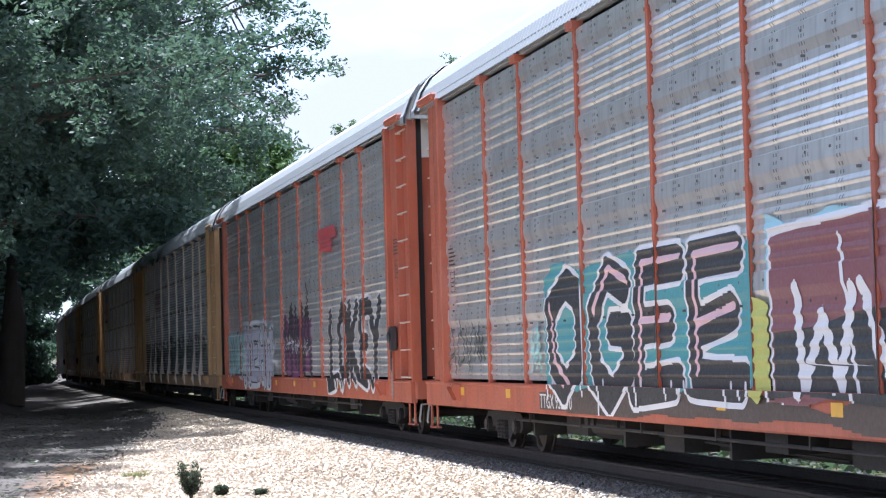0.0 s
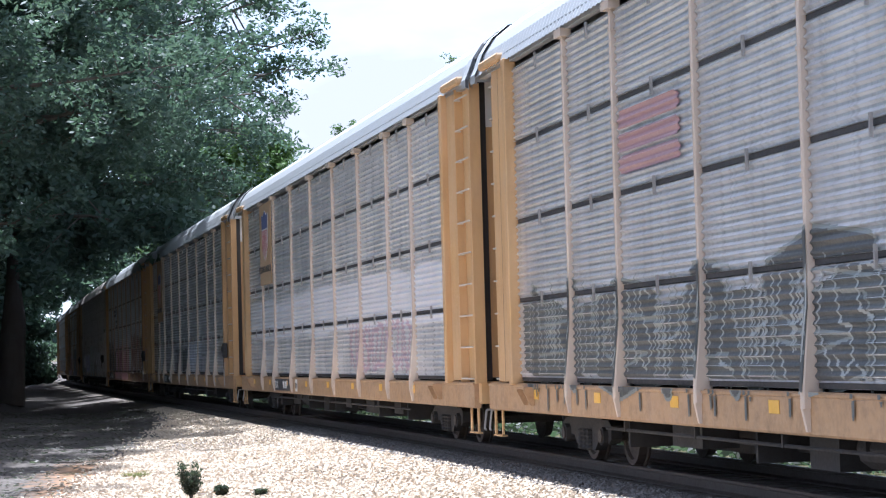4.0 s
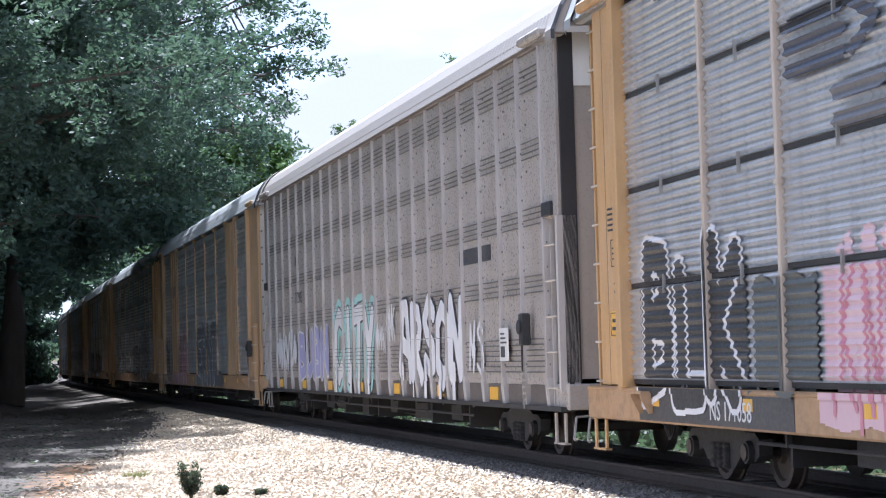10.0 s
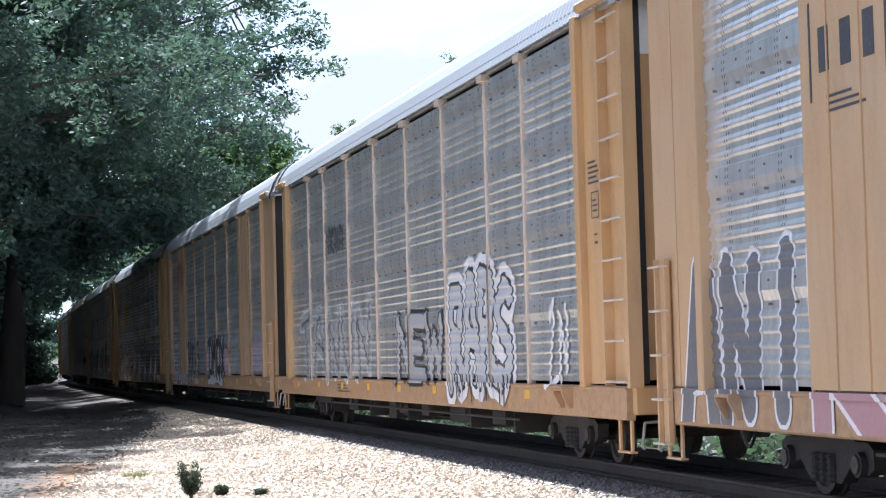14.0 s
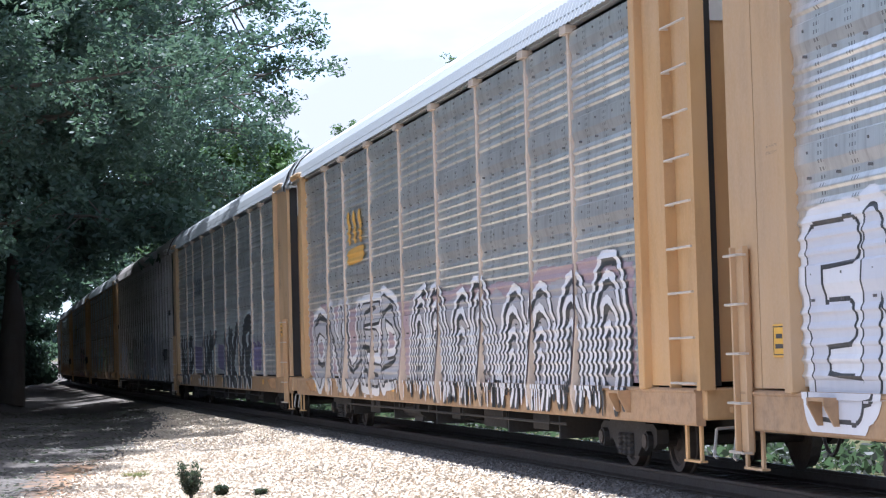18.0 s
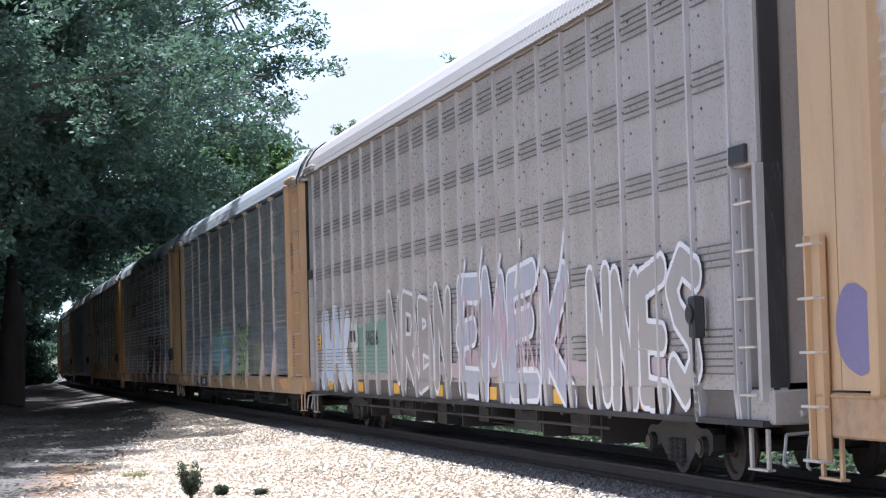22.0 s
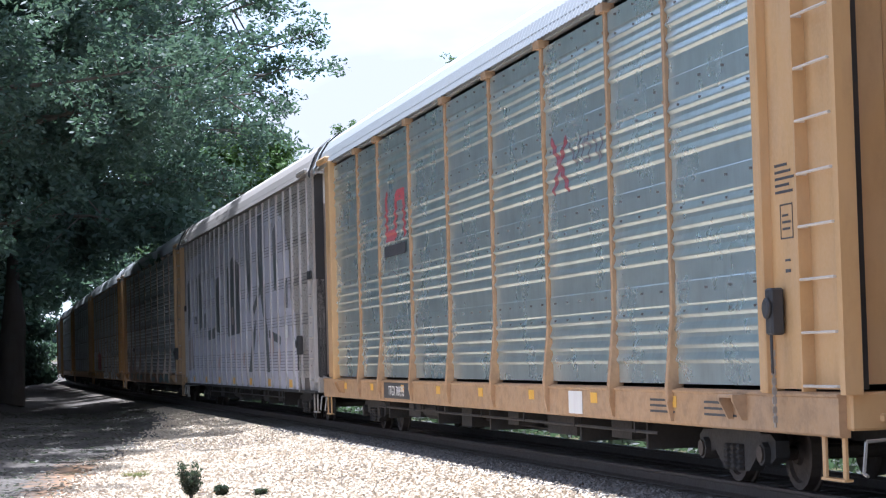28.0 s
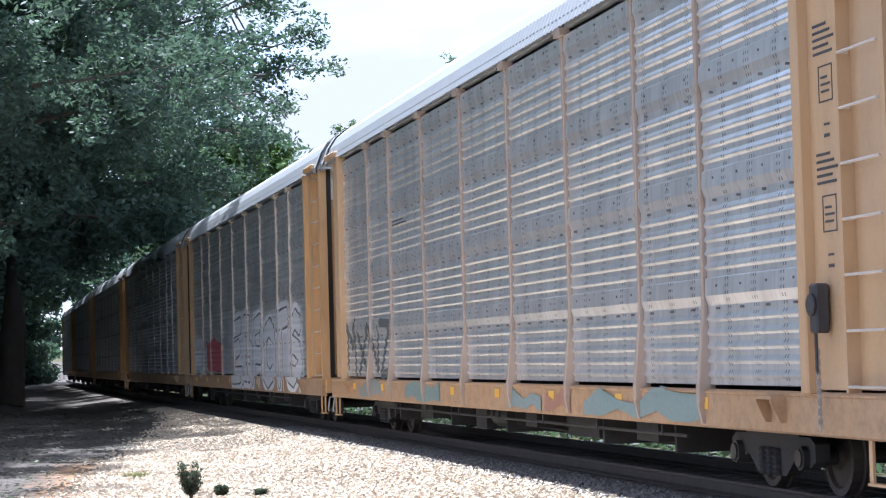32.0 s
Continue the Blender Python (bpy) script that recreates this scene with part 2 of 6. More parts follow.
def box(bm, x0, x1, y0, y1, z0, z1):
    v = [bm.verts.new(p) for p in ((x0, y0, z0), (x1, y0, z0), (x1, y1, z0), (x0, y1, z0), (x0, y0, z1), (x1, y0, z1), (x1, y1, z1), (x0, y1, z1))]
    for f in ((3, 2, 1, 0), (4, 5, 6, 7), (0, 1, 5, 4), (1, 2, 6, 5), (2, 3, 7, 6), (3, 0, 4, 7)):
        bm.faces.new([v[i] for i in f])
    return v


def softened(bm, width=0.01, segments=1):
    bmesh.ops.bevel(bm, geom=list(bm.edges), offset=width, segments=segments, affect="EDGES", profile=0.6)
    return bm


def rod(bm, a, b, r, n=6, r2=None):
    """A round bar from a to b."""
    a, b = Vector(a), Vector(b)
    turn = (b - a).to_track_quat("Z", "Y").to_matrix()
    rings = []
    for p, rr in ((a, r), (b, r if r2 is None else r2)):
        rings.append([bm.verts.new(p + turn @ Vector((rr * math.cos(2 * math.pi * i / n), rr * math.sin(2 * math.pi * i / n), 0))) for i in range(n)])
    for i in range(n):
        bm.faces.new((rings[0][i], rings[0][(i + 1) % n], rings[1][(i + 1) % n], rings[1][i]))
    bm.faces.new(rings[0][::-1]), bm.faces.new(rings[1])


def prism(bm, outline, x0, x1):
    """An outline in y and z, drawn out along x."""
    a = [bm.verts.new((x0, y, z)) for y, z in outline]
    b = [bm.verts.new((x1, y, z)) for y, z in outline]
    k = len(outline)
    for i in range(k):
        bm.faces.new((a[i], a[(i + 1) % k], b[(i + 1) % k], b[i]))
    bm.faces.new(a[::-1]), bm.faces.new(b)
    bmesh.ops.recalc_face_normals(bm, faces=bm.faces)


SHARED = {}


def shared(key, build):
    """A mesh that is built once and used by many parts."""
    if key not in SHARED:
        bm = bmesh.new()
        build(bm)
        me = bpy.data.meshes.new(key.split(":")[0])
        bm.to_mesh(me)
        bm.free()
        SHARED[key] = me
    return SHARED[key]


def piece(name, key, build, mats, parent, label="", m=None):
    """A part on a shared mesh; each material has its own copy of the mesh."""
    tag = key + ":" + mats.name
    me = shared(tag, build)
    return link(name, me, mats, parent, label, m)


WORDS = {}


def words(text, size, mat):
    """Flat lettering, made into a mesh that stands upright and faces the near side."""
    key = (text, size, mat.name)
    if key not in WORDS:
        cu = bpy.data.curves.new("lettering", "FONT")
        cu.body, cu.size, cu.extrude, cu.align_x = text, size, 0.002, "CENTER"
        cu.resolution_u = 2
        tmp = new("lettering", cu)
        me = bpy.data.meshes.new_from_object(tmp.evaluated_get(bpy.context.evaluated_depsgraph_get()))
        bpy.data.objects.remove(tmp)
        bpy.data.curves.remove(cu)
        me.transform(Matrix.Rotation(radians(90), 4, "X"))
        me.materials.clear()
        me.materials.append(mat)
        WORDS[key] = me
    return WORDS[key]


for args in (("TTGX 953170", 0.26, LETTER_WHITE), ("TTGX", 0.27, LETTER_WHITE), ("981807", 0.27, LETTER_WHITE), ("991118", 0.27, LETTER_WHITE), ("BUILDING AMERICA", 0.28, INK),
             ("NS 171058", 0.27, LETTER_WHITE), ("712905", 0.42, INK), ("NO WELDING", 0.062, INK), ("ON DOOR", 0.062, INK), ("CLOSE", 0.062, INK), ("AND LOCK", 0.062, INK), ("DOORS", 0.062, INK), ("BEFORE", 0.062, INK), ("MOVING", 0.062, INK), ("CAR", 0.062, INK), ("Quality", 0.17, INK), ("Auto Rack", 0.15, INK), ("B-25", 0.14, INK), ("993585", 0.22, LETTER_WHITE), ("TTGX 695861", 0.24, LETTER_WHITE), ("TTGX 709595", 0.24, LETTER_WHITE), ("TTGX 953164", 0.26, LETTER_WHITE), ("TTGX", 0.25, LETTER_WHITE), ("851884", 0.25, LETTER_WHITE), ("546326", 0.42, INK),
             ("712906", 0.42, INK), ("R1", 0.2, INK), ("BN", 0.16, INK), ("281", 0.16, INK), ("EXCESS HEIGHT CAR", 0.22, INK)):
    words(*args)

# ---- one rail car, in its own space: x runs ahead, the near side is -y, z is up from the rail ----
HALF = 14.0
POSTS = (-12.1, -9.3, -7.2, -4.35, -1.45, 1.45, 4.35, 7.2, 9.3, 12.1)
FACE = 1.46
FOOT, HEADZ = 1.04, 5.26


def wave_rows(kind):
    """Heights and outward depths of the side sheet, from foot to head."""
    rows = []
    if kind == "ribbed":
        module = (HEADZ - FOOT) / 4
        for i in range(4):
            z = FOOT + i * module
            rows.append((z + 0.002, 0.0))
            waves, pitch = 5, 0.138
            for w in range(waves):
                for k, d in ((0.0, 0.0), (0.38, 0.001), (0.56, 0.0225), (0.66, 0.023), (0.98, 0.001)):
                    rows.append((z + 0.01 + (w + k) * pitch, d))
            rows += [(z + 0.01 + waves * pitch, 0.0), (z + 0.775, 0.001), (z + 0.875, 0.030), (z + 0.885, 0.030), (z + module - 0.012, 0.024)]
    elif kind == "bold":
        module = (HEADZ - FOOT) / 4
        for i in range(4):
            z = FOOT + i * module
            rows += [(z + 0.002, 0.0), (z + 0.16, 0.0)]
            for w in range(4):
                for k, d in ((0.0, 0.0), (0.26, 0.001), (0.46, 0.028), (0.56, 0.029), (0.96, 0.001)):
                    rows.append((z + 0.17 + (w + k) * 0.155, d))
            rows += [(z + 0.80, 0.0), (z + 0.82, 0.012), (z + module - 0.012, 0.012)]
    elif kind == "fine":
        module = (HEADZ - FOOT) / 4
        for i in range(4):
            z = FOOT + i * module
            rows.append((z - 0.02, -0.11))
            rows.append((z + 0.040, -0.11))
            rows.append((z + 0.041, 0.012))
            n = 11
            for w in range(n):
                for k, d in ((0.0, -0.017), (0.28, -0.016), (0.52, 0.012), (0.62, 0.013), (0.97, -0.016)):
                    rows.append((z + 0.042 + (w + k) * (module - 0.064) / n, d))
            rows.append((z + module - 0.022, 0.0))
            rows.append((z + module - 0.021, -0.11))
    else:
        rows = [(FOOT - 0.05, 0.0), (3.0, 0.0), (HEADZ + 0.05, 0.0)]
    return rows


ROWS = {k: wave_rows(k) for k in ("ribbed", "bold", "fine", "solid")}


def sheet_depth(kind, z):
    r = ROWS[kind]
    return float(np.interp(z, [a for a, _ in r], [b for _, b in r]))


def sheet(kind, width):
    def build(bm):
        r = ROWS[kind]
        front = [[bm.verts.new((x, -d, z)) for z, d in r] for x in (-width / 2, width / 2)]
        back = [[bm.verts.new((x, 0.13, z)) for z in (r[0][0], r[-1][0])] for x in (-width / 2, width / 2)]
        for i in range(len(r) - 1):
            bm.faces.new((front[0][i], front[1][i], front[1][i + 1], front[0][i + 1]))
        bm.faces.new((back[0][0], back[0][1], back[1][1], back[1][0]))
        bm.faces.new((front[0][-1], front[1][-1], back[1][1], back[0][1]))
        bm.faces.new((front[0][0], back[0][0], back[1][0], front[1][0]))
    return build


def post_depth(flare, z):
    """How far a post stands out from the sheet's plane."""
    if not flare:
        return 0.05
    return float(np.interp(z, (0.86, 1.02, 1.75, 2.1), (0.13, 0.13, 0.055, 0.052)))


def post_shape(flare, cap=True, wide=0.064):
    def build(bm):
        w = wide / 2
        zs = (0.86, 1.02, 1.4, 1.75, 2.1, HEADZ + 0.03) if flare else (1.0, 2.0, 3.2, HEADZ + 0.03)
        rings = []
        for z in zs:
            d = post_depth(flare, z)
            ww = w * (1.35 if flare and z < 1.6 else 1.0)
            rings.append([bm.verts.new(p) for p in ((-ww, 0.05, z), (-ww, -d + 0.012, z), (-ww + 0.012, -d, z), (ww - 0.012, -d, z), (ww, -d + 0.012, z), (ww, 0.05, z))])
        for a, b in zip(rings, rings[1:]):
            for i in range(6):
                bm.faces.new((a[i], a[(i + 1) % 6], b[(i + 1) % 6], b[i]))
        bm.faces.new(rings[0][::-1]), bm.faces.new(rings[-1])
        if flare:
            prism(bm, ((-0.13, 0.86), (-0.09, 0.66), (-0.04, 0.66), (-0.04, 0.86)), -w * 0.8, w * 0.8)
        if cap:
            box(bm, -0.15, 0.15, -0.10, 0.04, HEADZ - 0.02, HEADZ + 0.08)
        for z in (1.75, 2.85, 3.95, 5.0):
            box(bm, -w - 0.02, w + 0.02, -0.056, -0.02, z, z + 0.035)
        bmesh.ops.recalc_face_normals(bm, faces=bm.faces)
    return build


def sill_shape(bm):
    prism(bm, ((-1.52, 0.64), (-1.50, 0.62), (-1.42, 0.62), (-1.42, 1.0), (-1.50, 1.0), (-1.50, 0.985), (-1.535, 0.985), (-1.535, 0.965), (-1.52, 0.95)), -13.7, 13.7)


def far_sill_shape(bm):
    prism(bm, ((1.42, 0.62), (1.52, 0.64), (1.52, 1.0), (1.42, 1.0)), -13.7, 13.7)


def solid_sill_shape(bm):
    prism(bm, ((-1.40, 0.66), (-1.34, 0.66), (-1.34, 1.02), (-1.40, 1.02)), -13.7, 13.7)
    prism(bm, ((-1.52, 0.66), (-1.40, 0.66), (-1.40, 0.72), (-1.52, 0.72)), -13.7, 13.7)


def chord_shape(bm):
    prism(bm, ((-1.50, HEADZ + 0.07), (-1.40, HEADZ + 0.07), (-1.40, HEADZ + 0.22), (-1.52, HEADZ + 0.22), (-1.52, HEADZ + 0.16), (-1.50, HEADZ + 0.14)), -13.9, 13.9)


def roof_shape(bm):
    """A shallow arch of cross-ribbed sheet."""
    half = [(1.56, 5.34), (1.53, 5.42), (1.44, 5.66), (1.30, 5.87), (1.08, 6.05), (0.70, 6.16), (0, 6.21)]
    arc = [(-y, z) for y, z in half] + half[-2::-1]
    xs = np.arange(-14.05, 14.051, 0.0905)
    lines = []
    for i, x in enumerate(xs):
        up = 0.016 if i % 2 else 0.0
        lines.append([bm.verts.new((x, y * (1 + up * 0.4), z + up)) for y, z in arc])
    for a, b in zip(lines, lines[1:]):
        for i in range(len(arc) - 1):
            bm.faces.new((a[i], b[i], b[i + 1], a[i + 1]))
    for ln in (lines[0], lines[-1]):
        low = [bm.verts.new((v.co.x, v.co.y * 0.97, 5.34)) for v in (ln[0], ln[-1])]
        bm.faces.new([*ln, low[1], low[0]])
    bmesh.ops.recalc_face_normals(bm, faces=bm.faces)


def roof_hood_shape(bm):
    """The curved flashing over a car's end."""
    half = [(1.60, 5.26), (1.60, 5.38), (1.565, 5.45), (1.475, 5.69), (1.33, 5.905), (1.10, 6.09), (0.71, 6.20), (0, 6.25)]
    arc = [(-y, z) for y, z in half] + half[-2::-1]
    a = [bm.verts.new((0.42, y, z)) for y, z in arc]
    b = [bm.verts.new((0.74, y, z)) for y, z in arc]
    c = [bm.verts.new((0.77, y * 0.975, z - 0.04)) for y, z in arc]
    for p, q in ((a, b), (b, c)):
        for i in range(len(arc) - 1):
            bm.faces.new((p[i], p[i + 1], q[i + 1], q[i]))
    bmesh.ops.recalc_face_normals(bm, faces=bm.faces)


def hood_seam_shape(bm):
    """The thin dark seal at the outer edge of the flashing."""
    half = [(1.605, 5.26), (1.605, 5.38), (1.571, 5.452), (1.481, 5.692), (1.336, 5.907), (1.104, 6.092), (0.712, 6.202), (0, 6.252)]
    arc = [(-y, z) for y, z in half] + half[-2::-1]
    a = [bm.verts.new((0.725, y, z + 0.003)) for y, z in arc]
    b = [bm.verts.new((0.80, y * 0.985, z - 0.02)) for y, z in arc]
    for i in range(len(arc) - 1):
        bm.faces.new((a[i], a[i + 1], b[i + 1], b[i]))
    bmesh.ops.recalc_face_normals(bm, faces=bm.faces)


def bolts_shape(width):
    """Bolt heads along the flat bands of a ribbed sheet."""
    def build(bm):
        module, n = (HEADZ - FOOT) / 4, max(2, int(width / 0.55))
        for i in range(4):
            for dz in (0.745, 0.965):
                for k in range(n):
                    x, z = (k + 0.5) / n * width - width / 2, FOOT + i * module + dz
                    box(bm, x - 0.012, x + 0.012, -0.036, 0.0, z - 0.012, z + 0.012)
    return build


def shade_strip_shape(width):
    """Black strips for the shade in the slots between the rows of a finely corrugated side."""
    def build(bm):
        module = (HEADZ - FOOT) / 4
        for i in range(4):
            box(bm, -width / 2, width / 2, 0.02, 0.06, FOOT + i * module - 0.010, FOOT + i * module + 0.05)
    return build


def end_door_shape(bm):
    """An end door of upright folded leaves, in one sheet."""
    n, line = 8, []
    for i in range(n):
        y0, x = -1.30 + i * 2.6 / n, 0.04 - 0.03 * (i % 2)
        line += [(x, y0), (x, y0 + 2.6 / n - 0.02)]
    line += [(-0.05, 1.28), (-0.05, -1.30)]
    a = [bm.verts.new((x, y, 1.06)) for x, y in line]
    b = [bm.verts.new((x, y, 5.42)) for x, y in line]
    k = len(line)
    for i in range(k):
        bm.faces.new((a[i], a[(i + 1) % k], b[(i + 1) % k], b[i]))
    bm.faces.new(a[::-1]), bm.faces.new(b)
    bmesh.ops.recalc_face_normals(bm, faces=bm.faces)


def corner_post_shape(bm):
    box(bm, -0.085, 0.085, -0.13, 0.05, 0.98, HEADZ + 0.12)
    softened(bm, 0.015)


def bar_rung(half):
    def build(bm):
        rod(bm, (-half, -0.085, 0), (half, -0.085, 0), 0.014, 6)
        rod(bm, (-half, -0.085, 0), (-half, 0.0, 0.0), 0.013, 5)
        rod(bm, (half, -0.085, 0), (half, 0.0, 0.0), 0.013, 5)
    return build


def upright_shape(half, z0, z1, y0=-0.03, y1=0.03):
    return lambda bm: box(bm, -half, half, y0, y1, z0, z1)


def jack_shape(bm):
    """A jacking bracket: an open pocket on the sill."""
    prism(bm, ((-1.52, 0.93), (-1.66, 0.93), (-1.66, 0.90), (-1.57, 0.72), (-1.52, 0.72)), -0.20, -0.17)
    prism(bm, ((-1.52, 0.93), (-1.66, 0.93), (-1.66, 0.90), (-1.57, 0.72), (-1.52, 0.72)), 0.17, 0.20)
    box(bm, -0.20, 0.20, -1.66, -1.52, 0.93, 0.96)


def rigging_shape(bm):
    """Brake rods, levers and valve boxes hung under the floor."""
    rod(bm, (-8.0, -0.55, 0.42), (8.0, -0.62, 0.40), 0.022, 5)
    rod(bm, (-7.0, -0.95, 0.46), (2.0, -0.80, 0.34), 0.018, 5)
    for x, y, w, h in ((-5.8, -1.0, 0.5, 0.26), (-2.2, -0.9, 0.35, 0.34), (1.2, -1.0, 0.3, 0.22), (3.6, -0.95, 0.7, 0.28), (6.4, -1.0, 0.4, 0.24)):
        box(bm, x - w, x + w, y - 0.2, y + 0.2, 0.62 - h, 0.64)
    for x in (-7.6, -3.4, 0.2, 5.0, 7.7):
        box(bm, x - 0.03, x + 0.03, -1.3, -0.5, 0.30, 0.62)


def end_sill_shape(bm):
    box(bm, -0.30, 0.30, -1.45, 1.45, 0.68, 1.0)
    box(bm, 0.26, 0.34, -1.2, 1.2, 0.74, 0.82)
    softened(bm, 0.02)


def step_shape(bm):
    """A stirrup step under a corner."""
    for x in (-0.22, 0.22):
        box(bm, x - 0.035, x + 0.035, -0.012, 0.012, 0.34, 0.72)
    box(bm, -0.255, 0.255, -0.03, 0.05, 0.33, 0.352)


def coupler_shape(bm):
    box(bm, -0.15, 0.55, -0.10, 0.10, 0.72, 0.92)
    box(bm, 0.45, 0.72, -0.17, 0.17, 0.66, 0.98)
    softened(bm, 0.03)


def hose_shape(bm):
    """A slack air hose, one bent tube."""
    rings = []
    for i in range(9):
        f = i / 8
        p = Vector((0.55 * f, -0.25, 0.62 - 0.32 * math.sin(math.pi * f * 0.9)))
        rings.append([bm.verts.new(p + Vector((0.0, 0.022 * math.cos(j * 1.2566), 0.022 * math.sin(j * 1.2566)))) for j in range(5)])
    for a, b in zip(rings, rings[1:]):
        for j in range(5):
            bm.faces.new((a[j], a[(j + 1) % 5], b[(j + 1) % 5], b[j]))


def lever_shape(bm):
    """The cut lever at a car's end."""
    rod(bm, (0, -1.42, 0.60), (0, -0.3, 0.66), 0.016, 5)
    rod(bm, (0, -1.42, 0.60), (0.02, -1.46, 0.34), 0.016, 5)
    rod(bm, (0.02, -1.46, 0.34), (0.10, -1.46, 0.32), 0.016, 5)


def centre_sill_shape(bm):
    box(bm, -13.2, 13.2, -0.36, 0.36, 0.48, 0.95)
    box(bm, -8.2, 8.2, -0.30, 0.30, 0.24, 0.48)
    for x in np.arange(-8.4, 8.5, 2.1):
        box(bm, x - 0.07, x + 0.07, -1.40, 1.40, 0.62, 0.92)
    box(bm, -13.6, 13.6, -1.40, 1.40, 0.92, 0.99)


def tank_shape(bm):
    rod(bm, (-0.75, -1.0, 0.52), (0.75, -1.0, 0.52), 0.19, 10)
    for x in (-0.5, 0.5):
        box(bm, x - 0.03, x + 0.03, -1.22, -0.8, 0.5, 0.8)


def brake_pipe_shape(bm):
    rod(bm, (-8.3, -1.36, 0.50), (8.3, -1.36, 0.50), 0.02, 6)


def hanger_shape(bm):
    box(bm, -0.02, 0.02, -1.385, -1.335, 0.48, 0.66)


def wheel_shape(bm):
    """A cast wheel with its flange on the inner side."""
    prof = ((0.0, -0.03), (0.10, -0.03), (0.12, 0.01), (0.27, 0.035), (0.29, 0.0), (0.355, 0.0), (0.362, 0.10), (0.388, 0.112), (0.388, 0.138), (0.29, 0.138), (0.12, 0.11), (0.0, 0.11))
    n = 20
    rings = []
    for r, y in prof:
        rings.append([bm.verts.new((r * math.cos(2 * math.pi * i / n), y, r * math.sin(2 * math.pi * i / n))) for i in range(n)] if r > 0 else [bm.verts.new((0, y, 0))])
    for a, b in zip(rings, rings[1:]):
        for i in range(n):
            q = (i + 1) % n
            if len(a) == 1:
                bm.faces.new((a[0], b[i], b[q]))
            elif len(b) == 1:
                bm.faces.new((a[i], b[0], a[q]))
            else:
                bm.faces.new((a[i], b[i], b[q], a[q]))
    bmesh.ops.recalc_face_normals(bm, faces=bm.faces)


def axle_shape(bm):
    rod(bm, (0, -1.02, 0), (0, 1.02, 0), 0.075, 10)


def side_frame_shape(bm):
    """A cast truck side frame with its spring window and journal ends."""
    outline = ((-1.10, 0.50), (-0.98, 0.56), (-0.72, 0.56), (-0.42, 0.66), (0.42, 0.66), (0.72, 0.56), (0.98, 0.56), (1.10, 0.50), (1.10, 0.34), (0.98, 0.28), (0.62, 0.36), (0.36, 0.18), (-0.36, 0.18), (-0.62, 0.36), (-0.98, 0.28), (-1.10, 0.34))
    a = [bm.verts.new((x, -1.12, z)) for x, z in outline]
    b = [bm.verts.new((x, -0.98, z)) for x, z in outline]
    k = len(outline)
    for i in range(k):
        bm.faces.new((a[i], a[(i + 1) % k], b[(i + 1) % k], b[i]))
    bm.faces.new(a), bm.faces.new(b[::-1])
    bmesh.ops.recalc_face_normals(bm, faces=bm.faces)
    for x in (-0.86, 0.86):
        rod(bm, (x, -1.18, 0.37), (x, -1.0, 0.37), 0.115, 10)


def spring_shape(bm):
    """One coil spring as a ridged column."""
    rings = []
    for i in range(11):
        r = 0.062 if i % 2 else 0.044
        rings.append([bm.verts.new((r * math.cos(j * 0.7854), -1.13 + r * math.sin(j * 0.7854), 0.18 + i * 0.026)) for j in range(8)])
    for a, b in zip(rings, rings[1:]):
        for j in range(8):
            bm.faces.new((a[j], a[(j + 1) % 8], b[(j + 1) % 8], b[j]))


def bolster_shape(bm):
    box(bm, -0.22, 0.22, -1.05, 1.05, 0.42, 0.66)


def cap_shape(bm):
    rod(bm, (0, -1.20, 0.37), (0, -1.17, 0.37), 0.085, 8)


def brake_box_shape(bm):
    box(bm, -0.08, 0.08, -0.13, 0.0, 1.50, 1.92)
    rod(bm, (0.0, -0.16, 1.74), (0.0, -0.13, 1.74), 0.10, 12)
    box(bm, -0.02, 0.02, -0.12, -0.09, 1.15, 1.52)
    softened(bm, 0.02)


def chain_shape(bm):
    for i in range(16):
        z = 1.34 - i * 0.042
        if i % 2:
            box(bm, -0.018, 0.018, -0.10, -0.09, z - 0.03, z + 0.03)
        else:
            box(bm, -0.006, 0.006, -0.115, -0.075, z - 0.03, z + 0.03)


def reflector_shape(bm):
    box(bm, -0.13, 0.13, -1.528, -1.522, 0.0, 0.12)


def latch_shape(bm):
    box(bm, -0.014, 0.014, -0.04, -0.01, -0.11, 0.09)


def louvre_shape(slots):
    """A group of pressed slots, as raised bars whose dark colour stands for slot shade."""
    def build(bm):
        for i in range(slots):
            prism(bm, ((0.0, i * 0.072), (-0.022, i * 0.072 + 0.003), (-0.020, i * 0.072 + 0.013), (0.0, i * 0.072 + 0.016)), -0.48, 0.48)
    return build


def skirt_shape(bm):
    box(bm, -0.34, 0.44, -0.05, -0.03, 0.70, 0.985)


def rib_shape(bm):
    prism(bm, ((0.02, 0.70), (-0.03, 0.70), (-0.05, 0.95), (-0.05, HEADZ + 0.06), (0.02, HEADZ + 0.06)), -0.030, 0.030)


def door_rivets_shape(bm):
    for z in np.arange(1.3, 5.3, 0.42):
        box(bm, 0.073, 0.085, -1.40, -1.36, z, z + 0.04)
        box(bm, 0.073, 0.085, -1.30, -1.26, z + 0.21, z + 0.25)


def rib_rivets_shape(bm):
    for i, z in enumerate(np.arange(1.25, 5.25, 0.31)):
        for x in (-0.055, 0.055) if z < 3.6 else (-0.055, 0.055, 0.33):
            box(bm, x - 0.013, x + 0.013, -0.014, 0.0, z - 0.013 + 0.05 * (x > 0.1), z + 0.013 + 0.05 * (x > 0.1))


def stake_shape(bm):
    prism(bm, ((0.05, 0.68), (-0.05, 0.68), (-0.075, 0.95), (-0.075, 1.08), (0.05, 1.08)), -0.075, 0.075)


